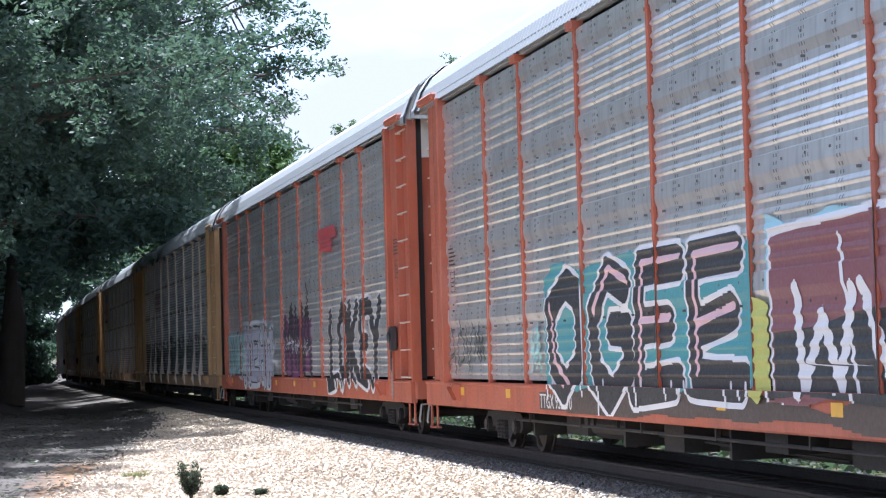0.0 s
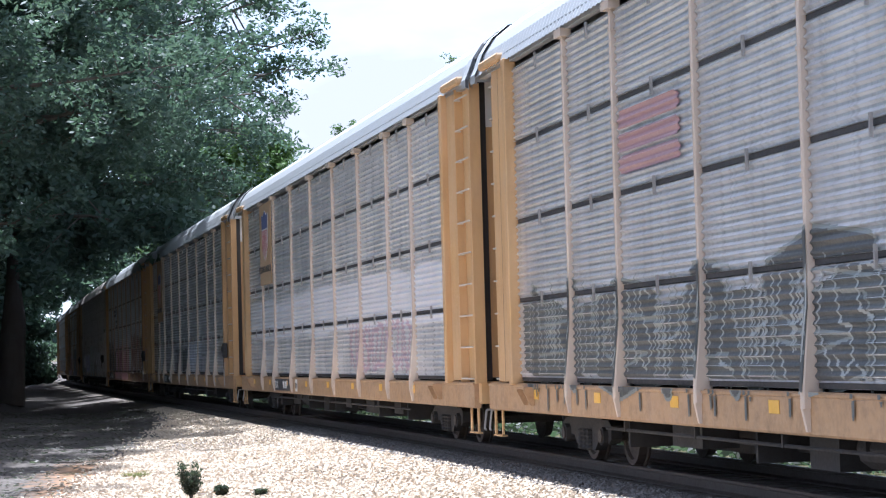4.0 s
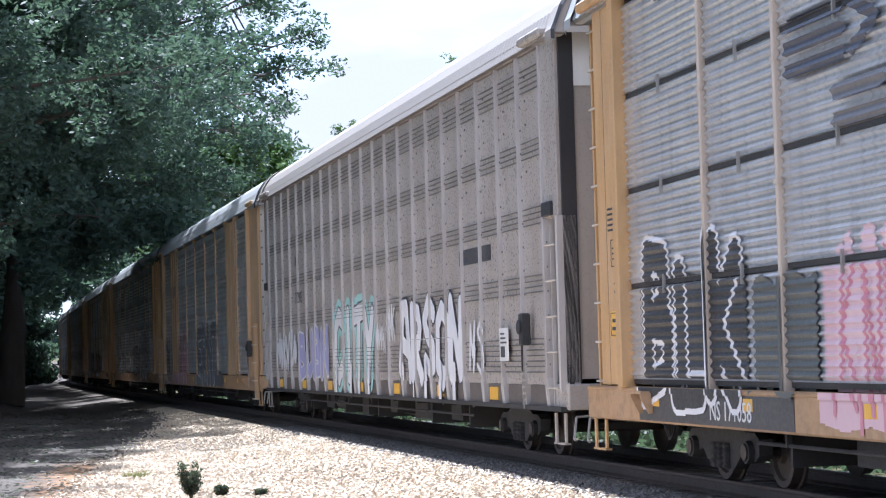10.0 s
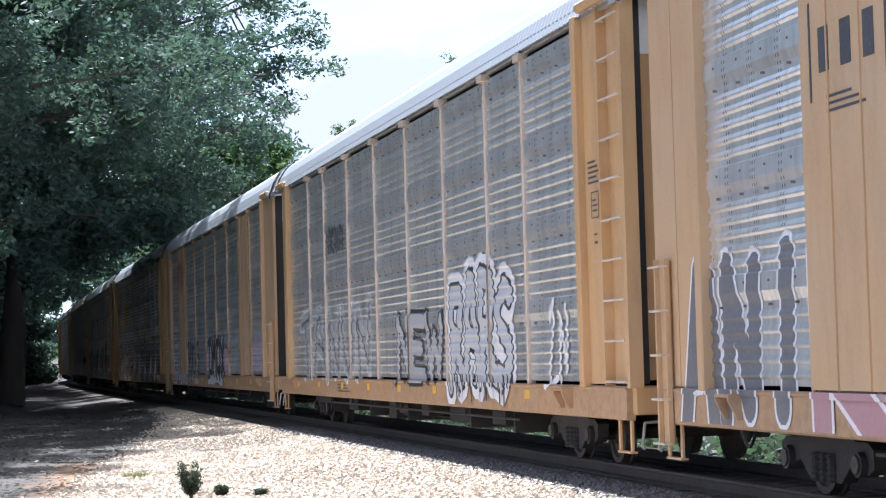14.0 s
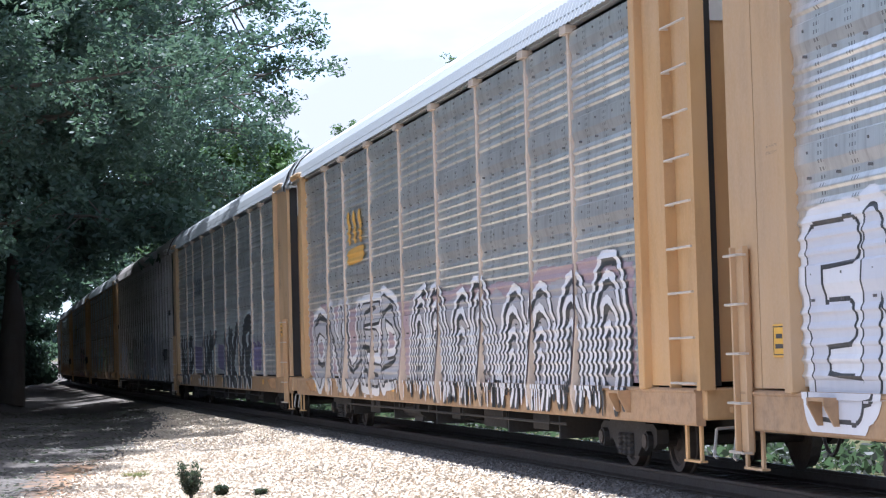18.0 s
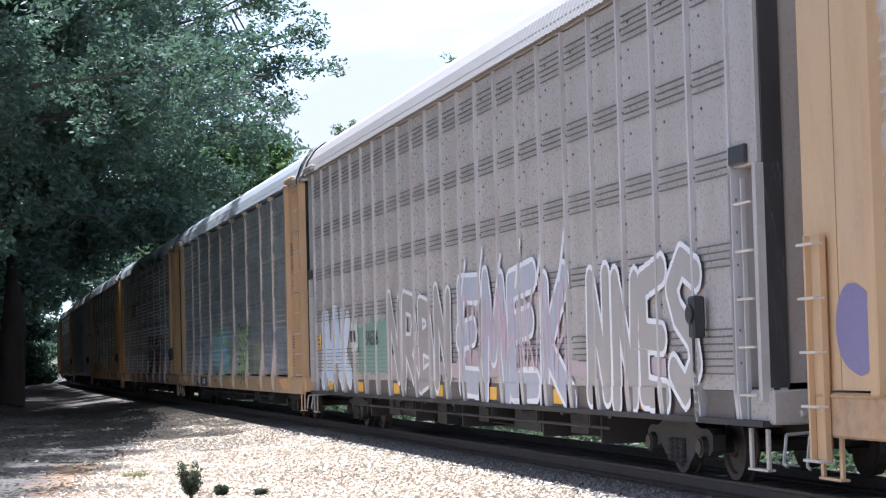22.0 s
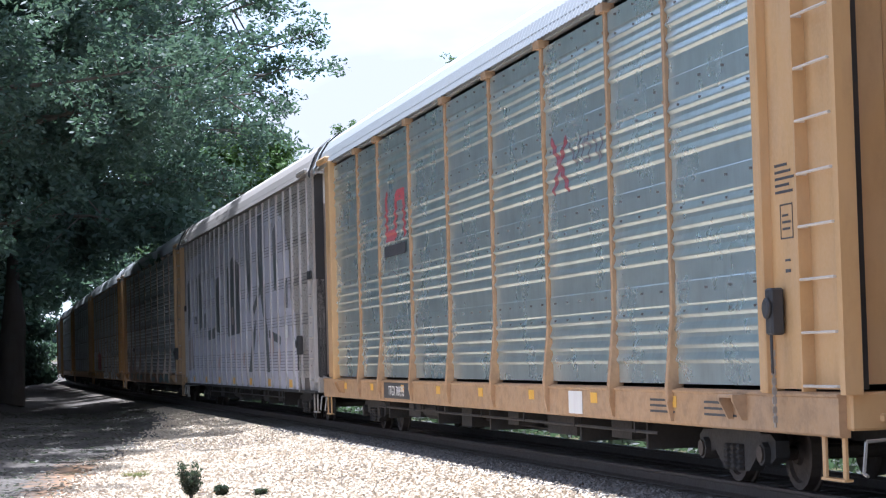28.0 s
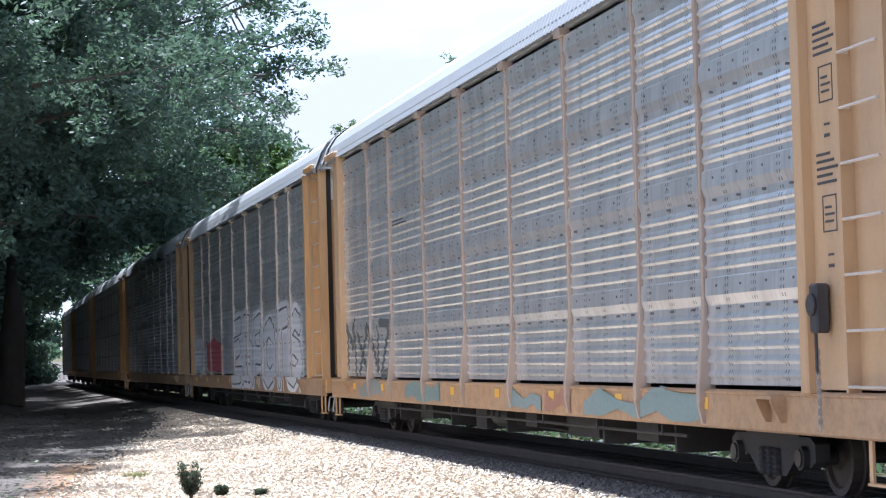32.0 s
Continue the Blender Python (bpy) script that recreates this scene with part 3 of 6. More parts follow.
# ---- graffiti: sheets of paint that follow the folds of the side ----
def capsule_span(p, q, r, z):
    lo, hi = None, None
    def grow(a, b):
        nonlocal lo, hi
        lo, hi = (a, b) if lo is None else (min(lo, a), max(hi, b))
    for c in (p, q):
        dz = z - c[1]
        if abs(dz) < r:
            w = math.sqrt(r * r - dz * dz)
            grow(c[0] - w, c[0] + w)
    dx, dy = q[0] - p[0], q[1] - p[1]
    length = math.hypot(dx, dy)
    if length > 1e-6:
        nx, ny = -dy / length * r, dx / length * r
        quad = ((p[0] + nx, p[1] + ny), (q[0] + nx, q[1] + ny), (q[0] - nx, q[1] - ny), (p[0] - nx, p[1] - ny))
        for a, b in zip(quad, quad[1:] + quad[:1]):
            if (a[1] - z) * (b[1] - z) < 0:
                x = a[0] + (z - a[1]) / (b[1] - a[1]) * (b[0] - a[0])
                grow(x, x)
    return None if lo is None else (lo, hi)


def polygon_spans(pts, z):
    xs = []
    for a, b in zip(pts, pts[1:] + pts[:1]):
        if (a[1] > z) != (b[1] > z):
            xs.append(a[0] + (z - a[1]) / (b[1] - a[1]) * (b[0] - a[0]))
    xs.sort()
    return list(zip(xs[::2], xs[1::2]))


def merged(spans):
    out = []
    for a, b in sorted(spans):
        if out and a <= out[-1][1]:
            out[-1][1] = max(out[-1][1], b)
        else:
            out.append([a, b])
    return out


def stroke_spans(strokes, z):
    """Where a level line crosses the strokes."""
    spans = []
    for s in strokes:
        if s[0] == "poly":
            spans += polygon_spans(list(s[1]), z)
        else:
            for p, q in zip(s[1], s[1][1:]):
                span = capsule_span(p, q, s[2], z)
                if span:
                    spans.append(span)
    return spans


SKIRTS = [(-12.98 + i * 1.18 + 0.25, -12.98 + i * 1.18 + 1.03, "skirt") for i in range(22)]


def apply_paint(car, kind, flare, layers):
    """layers: (colour, strokes) from the first coat to the last; a stroke is ('line', points, radius) or ('poly', points)."""
    verts, faces, slots, mats = [], [], [], []
    zones = []
    if kind == "solid":
        zones.append((-13.0, 13.0, "sheet"))
    else:
        edges = [p for p in POSTS]
        for a, b in zip(edges, edges[1:]):
            zones.append((a + 0.035, b - 0.035, "sheet"))
        for p in edges:
            zones.append((p - 0.034, p + 0.034, "post"))
        zones.append((-13.14, -12.2, "plate"))
        zones.append((12.2, 12.9, "plate"))
    step = 0.02
    for coat, (colour, strokes) in enumerate(layers):
        mat = spray(colour)
        if mat not in mats:
            mats.append(mat)
        slot = mats.index(mat)
        lift = (0.013 if kind == "solid" else 0.004) + 0.0025 * coat
        tops = [max(p[1] for p in s[1]) + (s[2] if s[0] == "line" else 0) for s in strokes]
        lows = [min(p[1] for p in s[1]) - (s[2] if s[0] == "line" else 0) for s in strokes]
        z = max(0.66, math.floor(min(lows) / step) * step)
        top = min(HEADZ - 0.02, max(tops))
        while z < top:
            zm = z + step / 2
            live = [s for s, hi, lo in zip(strokes, tops, lows) if lo <= zm <= hi]
            rows = [merged(stroke_spans(live, q)) for q in (z, zm, z + step)]
            if len(rows[0]) == len(rows[1]) == len(rows[2]):
                quads = [(a[0], a[1], b[0], b[1]) for a, b in zip(rows[0], rows[2])]
            else:
                quads = [(a[0], a[1], a[0], a[1]) for a in rows[1]]
            for a0, a1, b0, b1 in quads:
                if zm < 1.0:
                    cuts = [(-13.6, 13.6, "sill")] if kind != "solid" else SKIRTS
                else:
                    cuts = zones
                for c0, c1, what in cuts:
                    u0, u1, w0, w1 = max(a0, c0), min(a1, c1), max(b0, c0), min(b1, c1)
                    if u1 - u0 < 0.003 and w1 - w0 < 0.003:
                        continue
                    u0, w0 = min(u0, c1), min(w0, c1)
                    u1, w1 = max(u1, u0), max(w1, w0)
                    ys = []
                    for zz in (z, z + step):
                        if what == "sill":
                            ys.append(-1.522 if zm < 0.95 else -1.537)
                        elif what == "skirt":
                            ys.append(-1.47)
                        elif what == "post":
                            ys.append(-FACE - post_depth(flare, zz))
                        elif what == "plate":
                            ys.append(-FACE - 0.038)
                        else:
                            ys.append(-FACE - sheet_depth(kind, min(max(zz, FOOT), HEADZ)))
                    k = len(verts)
                    verts += [(u0, ys[0] - lift, z), (u1, ys[0] - lift, z), (w1, ys[1] - lift, z + step), (w0, ys[1] - lift, z + step)]
                    faces.append((k, k + 1, k + 2, k + 3))
                    slots.append(slot)
            z += step
    if not faces:
        return
    me = bpy.data.meshes.new("graffiti")
    me.from_pydata(verts, [], faces)
    for m in mats:
        me.materials.append(m)
    me.polygons.foreach_set("material_index", slots)
    ob = new("graffiti", me)
    ob.parent = car
    tagged(ob, "sprayed graffiti over the lower panels", kind="stuff")


GLYPHS = {
    "A": [[(0.05, 0), (0.4, 1), (0.62, 1), (0.95, 0)], [(0.25, 0.38), (0.78, 0.38)]],
    "B": [[(0.15, 0), (0.15, 1), (0.7, 0.95), (0.75, 0.6), (0.2, 0.52), (0.85, 0.45), (0.85, 0.08), (0.15, 0)]],
    "C": [[(0.9, 0.85), (0.55, 1), (0.15, 0.8), (0.1, 0.25), (0.5, 0), (0.92, 0.15)]],
    "D": [[(0.12, 0), (0.12, 1), (0.65, 0.9), (0.9, 0.5), (0.65, 0.08), (0.12, 0)]],
    "E": [[(0.9, 1), (0.12, 0.95), (0.12, 0.03), (0.92, 0)], [(0.12, 0.5), (0.75, 0.52)]],
    "G": [[(0.9, 0.85), (0.5, 1), (0.1, 0.7), (0.15, 0.15), (0.6, 0), (0.9, 0.2), (0.9, 0.48), (0.55, 0.48)]],
    "H": [[(0.12, 0), (0.15, 1)], [(0.88, 0), (0.85, 1)], [(0.15, 0.5), (0.85, 0.52)]],
    "I": [[(0.5, 0), (0.5, 1)]],
    "K": [[(0.15, 0), (0.15, 1)], [(0.85, 1), (0.2, 0.45), (0.95, 0)]],
    "L": [[(0.2, 1), (0.15, 0.04), (0.9, 0)]],
    "M": [[(0.05, 0), (0.15, 1), (0.5, 0.4), (0.85, 1), (0.95, 0)]],
    "N": [[(0.1, 0), (0.15, 1), (0.82, 0.05), (0.88, 1)]],
    "O": [[(0.5, 0), (0.12, 0.2), (0.12, 0.8), (0.5, 1), (0.88, 0.8), (0.88, 0.2), (0.5, 0)]],
    "F": [[(0.9, 1), (0.12, 0.95), (0.12, 0)], [(0.12, 0.5), (0.75, 0.52)]],
    "P": [[(0.12, 0), (0.12, 1), (0.7, 0.98), (0.88, 0.72), (0.65, 0.48), (0.15, 0.45)]],
    "R": [[(0.12, 0), (0.12, 1), (0.7, 0.98), (0.85, 0.72), (0.65, 0.5), (0.2, 0.48), (0.92, 0)]],
    "S": [[(0.9, 0.88), (0.5, 1), (0.15, 0.8), (0.3, 0.55), (0.8, 0.42), (0.85, 0.15), (0.5, 0), (0.1, 0.12)]],
    "T": [[(0.05, 0.92), (0.95, 1)], [(0.5, 0.95), (0.45, 0)]],
    "U": [[(0.12, 1), (0.12, 0.2), (0.5, 0), (0.88, 0.2), (0.88, 1)]],
    "V": [[(0.05, 1), (0.5, 0), (0.95, 1)]],
    "W": [[(0.03, 1), (0.25, 0), (0.5, 0.7), (0.75, 0), (0.97, 1)]],
    "X": [[(0.08, 0), (0.92, 1)], [(0.92, 0), (0.08, 1)]],
    "Y": [[(0.08, 1), (0.5, 0.5), (0.92, 1)], [(0.5, 0.5), (0.45, 0)]],
    "Z": [[(0.08, 0.95), (0.92, 1), (0.1, 0), (0.95, 0.04)]],
    "w": [[(0.0, 0.2), (0.2, 0.9), (0.35, 0.2), (0.55, 1.0), (0.7, 0.1), (0.85, 0.8), (1.0, 0.3)], [(0.1, 0.5), (0.9, 0.6)]],
    "z": [[(0.1, 0.1), (0.3, 1.0), (0.4, 0.3), (0.8, 0.9), (0.6, 0.0), (0.95, 0.4)]],
    "o": [[(0.3, 0.1), (0.1, 0.5), (0.4, 0.9), (0.8, 0.7), (0.7, 0.2), (0.3, 0.1)], [(0.5, 0.9), (0.6, 1.1)]],
}


def lettering(text, x0, x1, z0, z1, seed=1, wobble=0.06):
    """Hand-drawn letter strokes in a box of the side, each a little off true."""
    rnd = random.Random(seed)
    n = len(text)
    pitch = (x1 - x0) / n
    out = []
    for i, ch in enumerate(text):
        lift = rnd.uniform(-0.06, 0.08) * (z1 - z0)
        for line in GLYPHS[ch]:
            out.append([(x0 + (i + 0.04 + 0.92 * px) * pitch + rnd.uniform(-wobble, wobble) * pitch, z0 + lift + py * (z1 - z0) + rnd.uniform(-wobble, wobble) * (z1 - z0)) for px, py in line])
    return out


def coat(colour, lines, radius):
    return (colour, [("line", ln, radius) for ln in lines if len(ln) > 1])


def bubble(text, x0, x1, z0, z1, fill, outline, seed, weight=0.13, edge=0.05, glow=None, shine=None):
    """A piece in fat letters: an outline coat under a fill, with a glow behind and shine on top."""
    weight = min(weight, 0.15 * (x1 - x0) / len(text), 0.15 * (z1 - z0))
    ln = lettering(text, x0, x1, z0, z1, seed)
    out = []
    if glow:
        out.append(coat(glow, ln, weight + edge + 0.14))
    out += [coat(outline, ln, weight + edge), coat(fill, ln, weight)]
    if shine:
        inner = [[(x + weight * 0.25, z + weight * 0.3) for x, z in l[:3]] for l in ln]
        out.append(coat(shine, inner, weight * 0.22))
    return out


def tag(x0, x1, z0, z1, colour, seed, radius=0.03, text=None):
    """A quick scrawl in one line."""
    rnd = random.Random(seed)
    t = text or "".join(rnd.choice("wzoNSAVMZK") for _ in range(max(2, int((x1 - x0) / 0.5))))
    return [coat(colour, lettering(t, x0, x1, z0, z1, seed, 0.12), radius)]


def wash(colour, x0, x1, z0, z1, seed, teeth=9):
    """A filled patch of paint with a ragged top and drips."""
    rnd = random.Random(seed)
    top = [(x0 + (x1 - x0) * i / teeth, z1 + rnd.uniform(-0.16, 0.10)) for i in range(teeth + 1)]
    low = [(x1 - (x1 - x0) * i / teeth, z0 + rnd.uniform(-0.08, 0.08)) for i in range(teeth + 1)]
    return [(colour, [("poly", top + low)])]


def drips(colour, x0, x1, z, seed, n=10, length=0.4, radius=0.014):
    rnd = random.Random(seed)
    return [(colour, [("line", [(x, z), (x + rnd.uniform(-0.02, 0.02), z - length * rnd.uniform(0.3, 1))], radius) for x in (rnd.uniform(x0, x1) for _ in range(n))])]


def swirls(x0, x1, z0, z1, light, dark, seed, n=8):
    """Nested arcs in two colours, each letter a fan of rings."""
    rnd = random.Random(seed)
    out = wash((0.40, 0.38, 0.39), x0, x1, z0, z1 - 0.25, seed, int((x1 - x0) * 1.5))
    lines = []
    for i in range(n):
        cx, cz = x0 + (x1 - x0) * (i + 0.5) / n, rnd.uniform(z0 + 0.1, z0 + 0.5)
        lean = rnd.uniform(-0.5, 0.5)
        for r in np.arange(0.18, (x1 - x0) / n * 0.62, 0.2):
            lines.append([(cx + r * math.cos(a) + lean * (r * math.sin(a)), cz + 1.45 * r * math.sin(a)) for a in np.arange(-0.9, 4.0, 0.35)])
    lines = [[p for p in l if z0 - 0.3 < p[1] < z1 + 0.05] for l in lines]
    out.append(coat(dark, [[(x + 0.05, z - 0.05) for x, z in l] for l in lines], 0.085))
    out.append(coat(light, lines, 0.05))
    return out


def make_car(index, spec):
    """An enclosed car carrier with its sheets, posts, ends, ladders, roof and running gear."""
    car = new("autorack_car")
    tagged(car, spec["label"], "rail car", "cars of the passing train")
    kind, flare = spec["kind"], spec.get("flare", False)
    skin, post, end, sill = spec["skin"], spec["post"], spec["end"], spec.get("sill", ORANGE if spec["post"] is ORANGE else SILL_TAN)
    solid = kind == "solid"
    # roof and top
    piece("roof", "roof", roof_shape, spec.get("roof", ROOF), car)
    piece("top_chord", "top_chord", chord_shape, spec.get("chord", ROOF), car)
    for m in (pose(13.3, 0, 0), pose(-13.3, 0, 0, 0, 0, 180)):
        piece("roof_hood", "roof_hood", roof_hood_shape, spec.get("roof", ROOF), car, m=m)
        piece("hood_seam", "hood_seam", hood_seam_shape, BLACK, car, m=m)
    # near side sheets and posts
    if solid:
        for i in range(23):
            x = -12.98 + i * 1.18
            piece("rib", "rib", rib_shape, post, car, m=pose(x, -FACE, 0))
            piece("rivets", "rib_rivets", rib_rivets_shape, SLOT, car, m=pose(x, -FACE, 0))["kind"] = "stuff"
            piece("stake", "stake", stake_shape, post, car, m=pose(x, -FACE + 0.03, 0))
            if i < 22:
                piece("side_panel", "sheet_solid", sheet("solid", 1.17), skin, car, m=pose(x + 0.59, -FACE, 0))
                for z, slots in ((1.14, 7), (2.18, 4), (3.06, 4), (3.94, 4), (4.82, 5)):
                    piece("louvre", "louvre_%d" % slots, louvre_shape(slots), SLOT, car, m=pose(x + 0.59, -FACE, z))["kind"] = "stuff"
                skirt = piece("skirt_panel", "skirt_panel", skirt_shape, SKIRT, car, "skirt panel between the stakes, darkened as a shaded recess", pose(x + 0.59, -1.42, 0))
                if i % 3 == 1:
                    piece("reflector", "skirt_reflector", lambda bm: box(bm, -0.24, 0.24, -0.064, -0.052, 0.76, 0.94), REFLECT, skirt, "yellow reflective strip")
        # Dark underframe paint on this sill stands for shade between the skirts.
        piece("sill", "solid_sill", solid_sill_shape, UNDER, car)
    else:
        for a, b in zip(POSTS, POSTS[1:]):
            w = round(b - a - 0.08, 2)
            key = "sheet_%s_%.2f" % (kind, w)
            mat = spec.get("bays", {}).get(POSTS.index(a), skin)
            piece("side_panel", key, sheet(kind, w), mat, car, m=pose((a + b) / 2, -FACE, 0))
            if kind in ("ribbed", "bold"):
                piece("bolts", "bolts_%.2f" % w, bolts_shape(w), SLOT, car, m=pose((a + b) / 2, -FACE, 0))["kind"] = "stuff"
            if kind == "fine":
                piece("gap", "gap_%.2f" % w, shade_strip_shape(w), BLACK, car, "dark slots between the rows of sheets", pose((a + b) / 2, -FACE, 0))["kind"] = "stuff"
                for z in (2.10, 3.15, 4.21, 5.18):
                    piece("latch", "latch", latch_shape, PIPE, car, m=pose((a + b) / 2, -FACE, z))
        for i, p in enumerate(POSTS[1:-1]):
            mat = spec.get("posts", {}).get(i + 1, post)
            piece("post", "post_%s" % flare, post_shape(flare), mat, car, m=pose(p, -FACE, 0))
        piece("sill", "sill", sill_shape, sill, car)
        for i in spec.get("wide", ()):
            a, b = POSTS[i], POSTS[i + 1]
            bm = bmesh.new()
            box(bm, a + 0.06, b - 0.06, -FACE - 0.085, -FACE - 0.06, spec.get("wide_from", 1.02), HEADZ - 0.02)
            cover = part("cover_plate", bm, spec.get("cover", post), car, "broad painted plate over one bay")
            for q in (0.33, 0.66) if "cover" not in spec else ():
                bm = bmesh.new()
                box(bm, a + (b - a) * q - 0.01, a + (b - a) * q + 0.01, -FACE - 0.10, -FACE - 0.085, spec.get("wide_from", 1.02), HEADZ - 0.05)
                part("seam", bm, spec.get("cover", post), cover)
        x = -11.0
        while x < 12:
            piece("reflector", "reflector", reflector_shape, REFLECT, car, "yellow reflective strip", pose(x, 0, 0.80))
            x += spec.get("reflect", 2.9)
    short = spec.get("short", False)
    for side in (-1, 1):
        if solid:
            x = side * 13.32
            piece("ladder_recess", "solid_recess", lambda bm: box(bm, -0.33, 0.33, 0.16, 0.20, 0.95, 3.1), end, car, m=pose(x, -FACE, 0))
            piece("end_panel", "solid_end_panel", lambda bm: softened((box(bm, -0.33, 0.33, -0.02, 0.20, 3.1, HEADZ + 0.1), bm)[1], 0.01), skin, car, m=pose(x, -FACE, 0))
            for fx in (-0.33, 0.33):
                piece("flange", "solid_flange", upright_shape(0.045, 0.9, 3.1, -0.05, 0.2), post, car, m=pose(x + fx, -FACE, 0))
            piece("grab_plate", "grab_plate", lambda bm: softened((box(bm, -0.3, 0.12, -0.07, -0.02, 3.12, 3.3), bm)[1], 0.01), BLACK, car, m=pose(x, -FACE, 0))
            ladder = piece("ladder", "solid_stringer", upright_shape(0.018, 0.7, 3.0, 0.02, 0.06), post, car, m=pose(x - 0.22, -FACE, 0))
            piece("stringer", "solid_stringer", upright_shape(0.018, 0.7, 3.0, 0.02, 0.06), post, ladder, m=pose(0.44, 0, 0))
            for i in range(5):
                piece("rung", "rung_wide_0.22", bar_rung(0.22), PIPE_PALE, ladder, m=pose(0.22, 0.04, 0.95 + i * 0.45))
        else:
            piece("corner_post", "corner_post", corner_post_shape, end, car, m=pose(side * 12.13, -FACE, 0))
            if short:
                for x, half in ((12.60, 0.43), (13.43, 0.38)):
                    piece("end_plate", "end_plate_%.2f" % half, upright_shape(half, 1.02, HEADZ + 0.1, -0.035), end, car, m=pose(side * x, -FACE, 0))
                for x in (13.04, 12.21):
                    piece("seam", "seam", upright_shape(0.012, 1.02, HEADZ + 0.1, -0.028, 0.0), BLACK, car, m=pose(side * x, -FACE, 0))
                piece("ladder_channel", "ladder_channel", lambda bm: softened((box(bm, -0.15, 0.15, -0.07, -0.036, 0.42, 2.32), bm)[1], 0.01), end, car, m=pose(side * 13.42, -FACE, 0))
                ladder = piece("ladder", "short_stringer", upright_shape(0.022, 0.40, 2.34, -0.12, -0.07), end, car, m=pose(side * 13.42 - 0.17, -FACE, 0))
                piece("stringer", "short_stringer", upright_shape(0.022, 0.40, 2.34, -0.12, -0.07), end, ladder, m=pose(0.34, 0, 0))
                for i in range(5):
                    piece("rung", "rung_wide_0.19", bar_rung(0.19), PIPE_PALE, ladder, m=pose(0.17, -0.09, 0.42 + i * 0.46))
            elif side > 0:
                piece("end_plate", "end_plate_0.36", upright_shape(0.36, 1.02, HEADZ + 0.1, -0.03), end, car, m=pose(12.56, -FACE, 0))
                piece("ladder_recess", "wide_recess", upright_shape(0.44, 1.02, HEADZ + 0.1, 0.05, 0.09), end, car, m=pose(13.37, -FACE, 0))
                piece("flange", "wide_flange", upright_shape(0.02, 1.0, HEADZ + 0.1, -0.07, 0.05), end, car, m=pose(12.93, -FACE, 0))
                ladder = piece("ladder", "wide_stringer", upright_shape(0.055, 0.98, HEADZ + 0.08, -0.07, 0.09), end, car, m=pose(13.83, -FACE, 0))
                for i in range(10):
                    piece("rung", "rung_wide_0.38", bar_rung(0.38), spec.get("rung", PIPE_PALE), ladder, m=pose(-0.46, 0.01, 1.05 + i * 0.46))
            else:
                for x, half in ((12.50, 0.30), (12.99, 0.17)):
                    piece("end_plate", "end_plate_%.2f" % half, upright_shape(half, 1.02, HEADZ + 0.1, -0.03), end, car, m=pose(-x, -FACE, 0))
                piece("seam", "seam", upright_shape(0.012, 1.02, HEADZ + 0.1, -0.028, 0.0), BLACK, car, m=pose(-12.81, -FACE, 0))
                piece("seal_strip", "seal_strip", upright_shape(0.025, 1.02, HEADZ + 0.1, 0.0, 0.12), BLACK, car, m=pose(-13.19, -FACE, 0))
                piece("flange", "inner_flange", upright_shape(0.06, 1.0, HEADZ + 0.1, 0.08, 0.14), end, car, m=pose(-13.27, -FACE, 0))
                piece("ladder_recess", "inner_recess", upright_shape(0.24, 1.02, HEADZ + 0.1, 0.24, 0.27), spec.get("recess", end), car, m=pose(-13.52, -FACE, 0))
                ladder = piece("ladder", "inner_stringer", upright_shape(0.03, 1.0, HEADZ + 0.05, 0.10, 0.24), end, car, m=pose(-13.74, -FACE, 0))
                for i in range(10):
                    piece("rung", "rung_wide_0.19", bar_rung(0.19), spec.get("rung", PIPE_PALE), ladder, m=pose(0.2, 0.15, 1.05 + i * 0.46))
                if spec.get("hazard"):
                    piece("hazard_stripe", "hazard_stripe", upright_shape(0.058, 1.05, 2.4, 0.074, 0.079), REFLECT, car, "bright yellow painted stripe", pose(-13.27, -FACE, 0))
            piece("jacking_bracket", "jacking_bracket", jack_shape, sill, car, m=pose(side * 11.3, 0, 0))
        turn = pose(side * 13.62, 0, 0, 0, 0, 0 if side > 0 else 180)
        board = piece("end_board", "end_board", lambda bm: box(bm, 0.062, 0.068, -1.25, 1.25, 4.72, 5.40), LETTER_WHITE, car, "white board across the end door's head", turn)
        link("lettering", words("EXCESS HEIGHT CAR", 0.22, INK), INK, board, "", pose(0.072, 0, 4.95, 0, 0, 90))
        if spec.get("end_text") and side > 0:
            for k, text in enumerate(("NO WELDING", "ON DOOR", "", "CLOSE", "AND LOCK", "DOORS", "BEFORE", "MOVING", "CAR")):
                if text:
                    link("lettering", words(text, 0.062, INK), INK, car, "stencilled warning", turn @ pose(0.045, -1.13, 3.35 - 0.1 * k - (0.3 if k > 2 else 0), 0, 0, 90))
        piece("corner_bracket", "corner_bracket", lambda bm: softened((box(bm, -0.55, 0.55, -0.16, 0.03, HEADZ + 0.12, HEADZ + 0.24), bm)[1], 0.03), end, car, m=pose(side * 12.9, -FACE, 0))
        piece("end_door", "end_door", end_door_shape, spec.get("door", end), car, m=pose(side * 13.62, 0, 0, 0, 0, 0 if side > 0 else 180))
        piece("door_seal", "door_seal", lambda bm: box(bm, 0.03, 0.075, -1.43, -1.24, 1.02, 5.42), spec.get("door", BLACK), car, "" if "door" in spec else "black seal beside the end door", turn)
        if "door" in spec:
            piece("rivets", "door_rivets", door_rivets_shape, SLOT, car, m=turn)["kind"] = "stuff"
        piece("end_sill", "end_sill", end_sill_shape, spec.get("end_sill", end), car, m=pose(side * 13.50, 0, 0, 0, 0, 0 if side > 0 else 180))
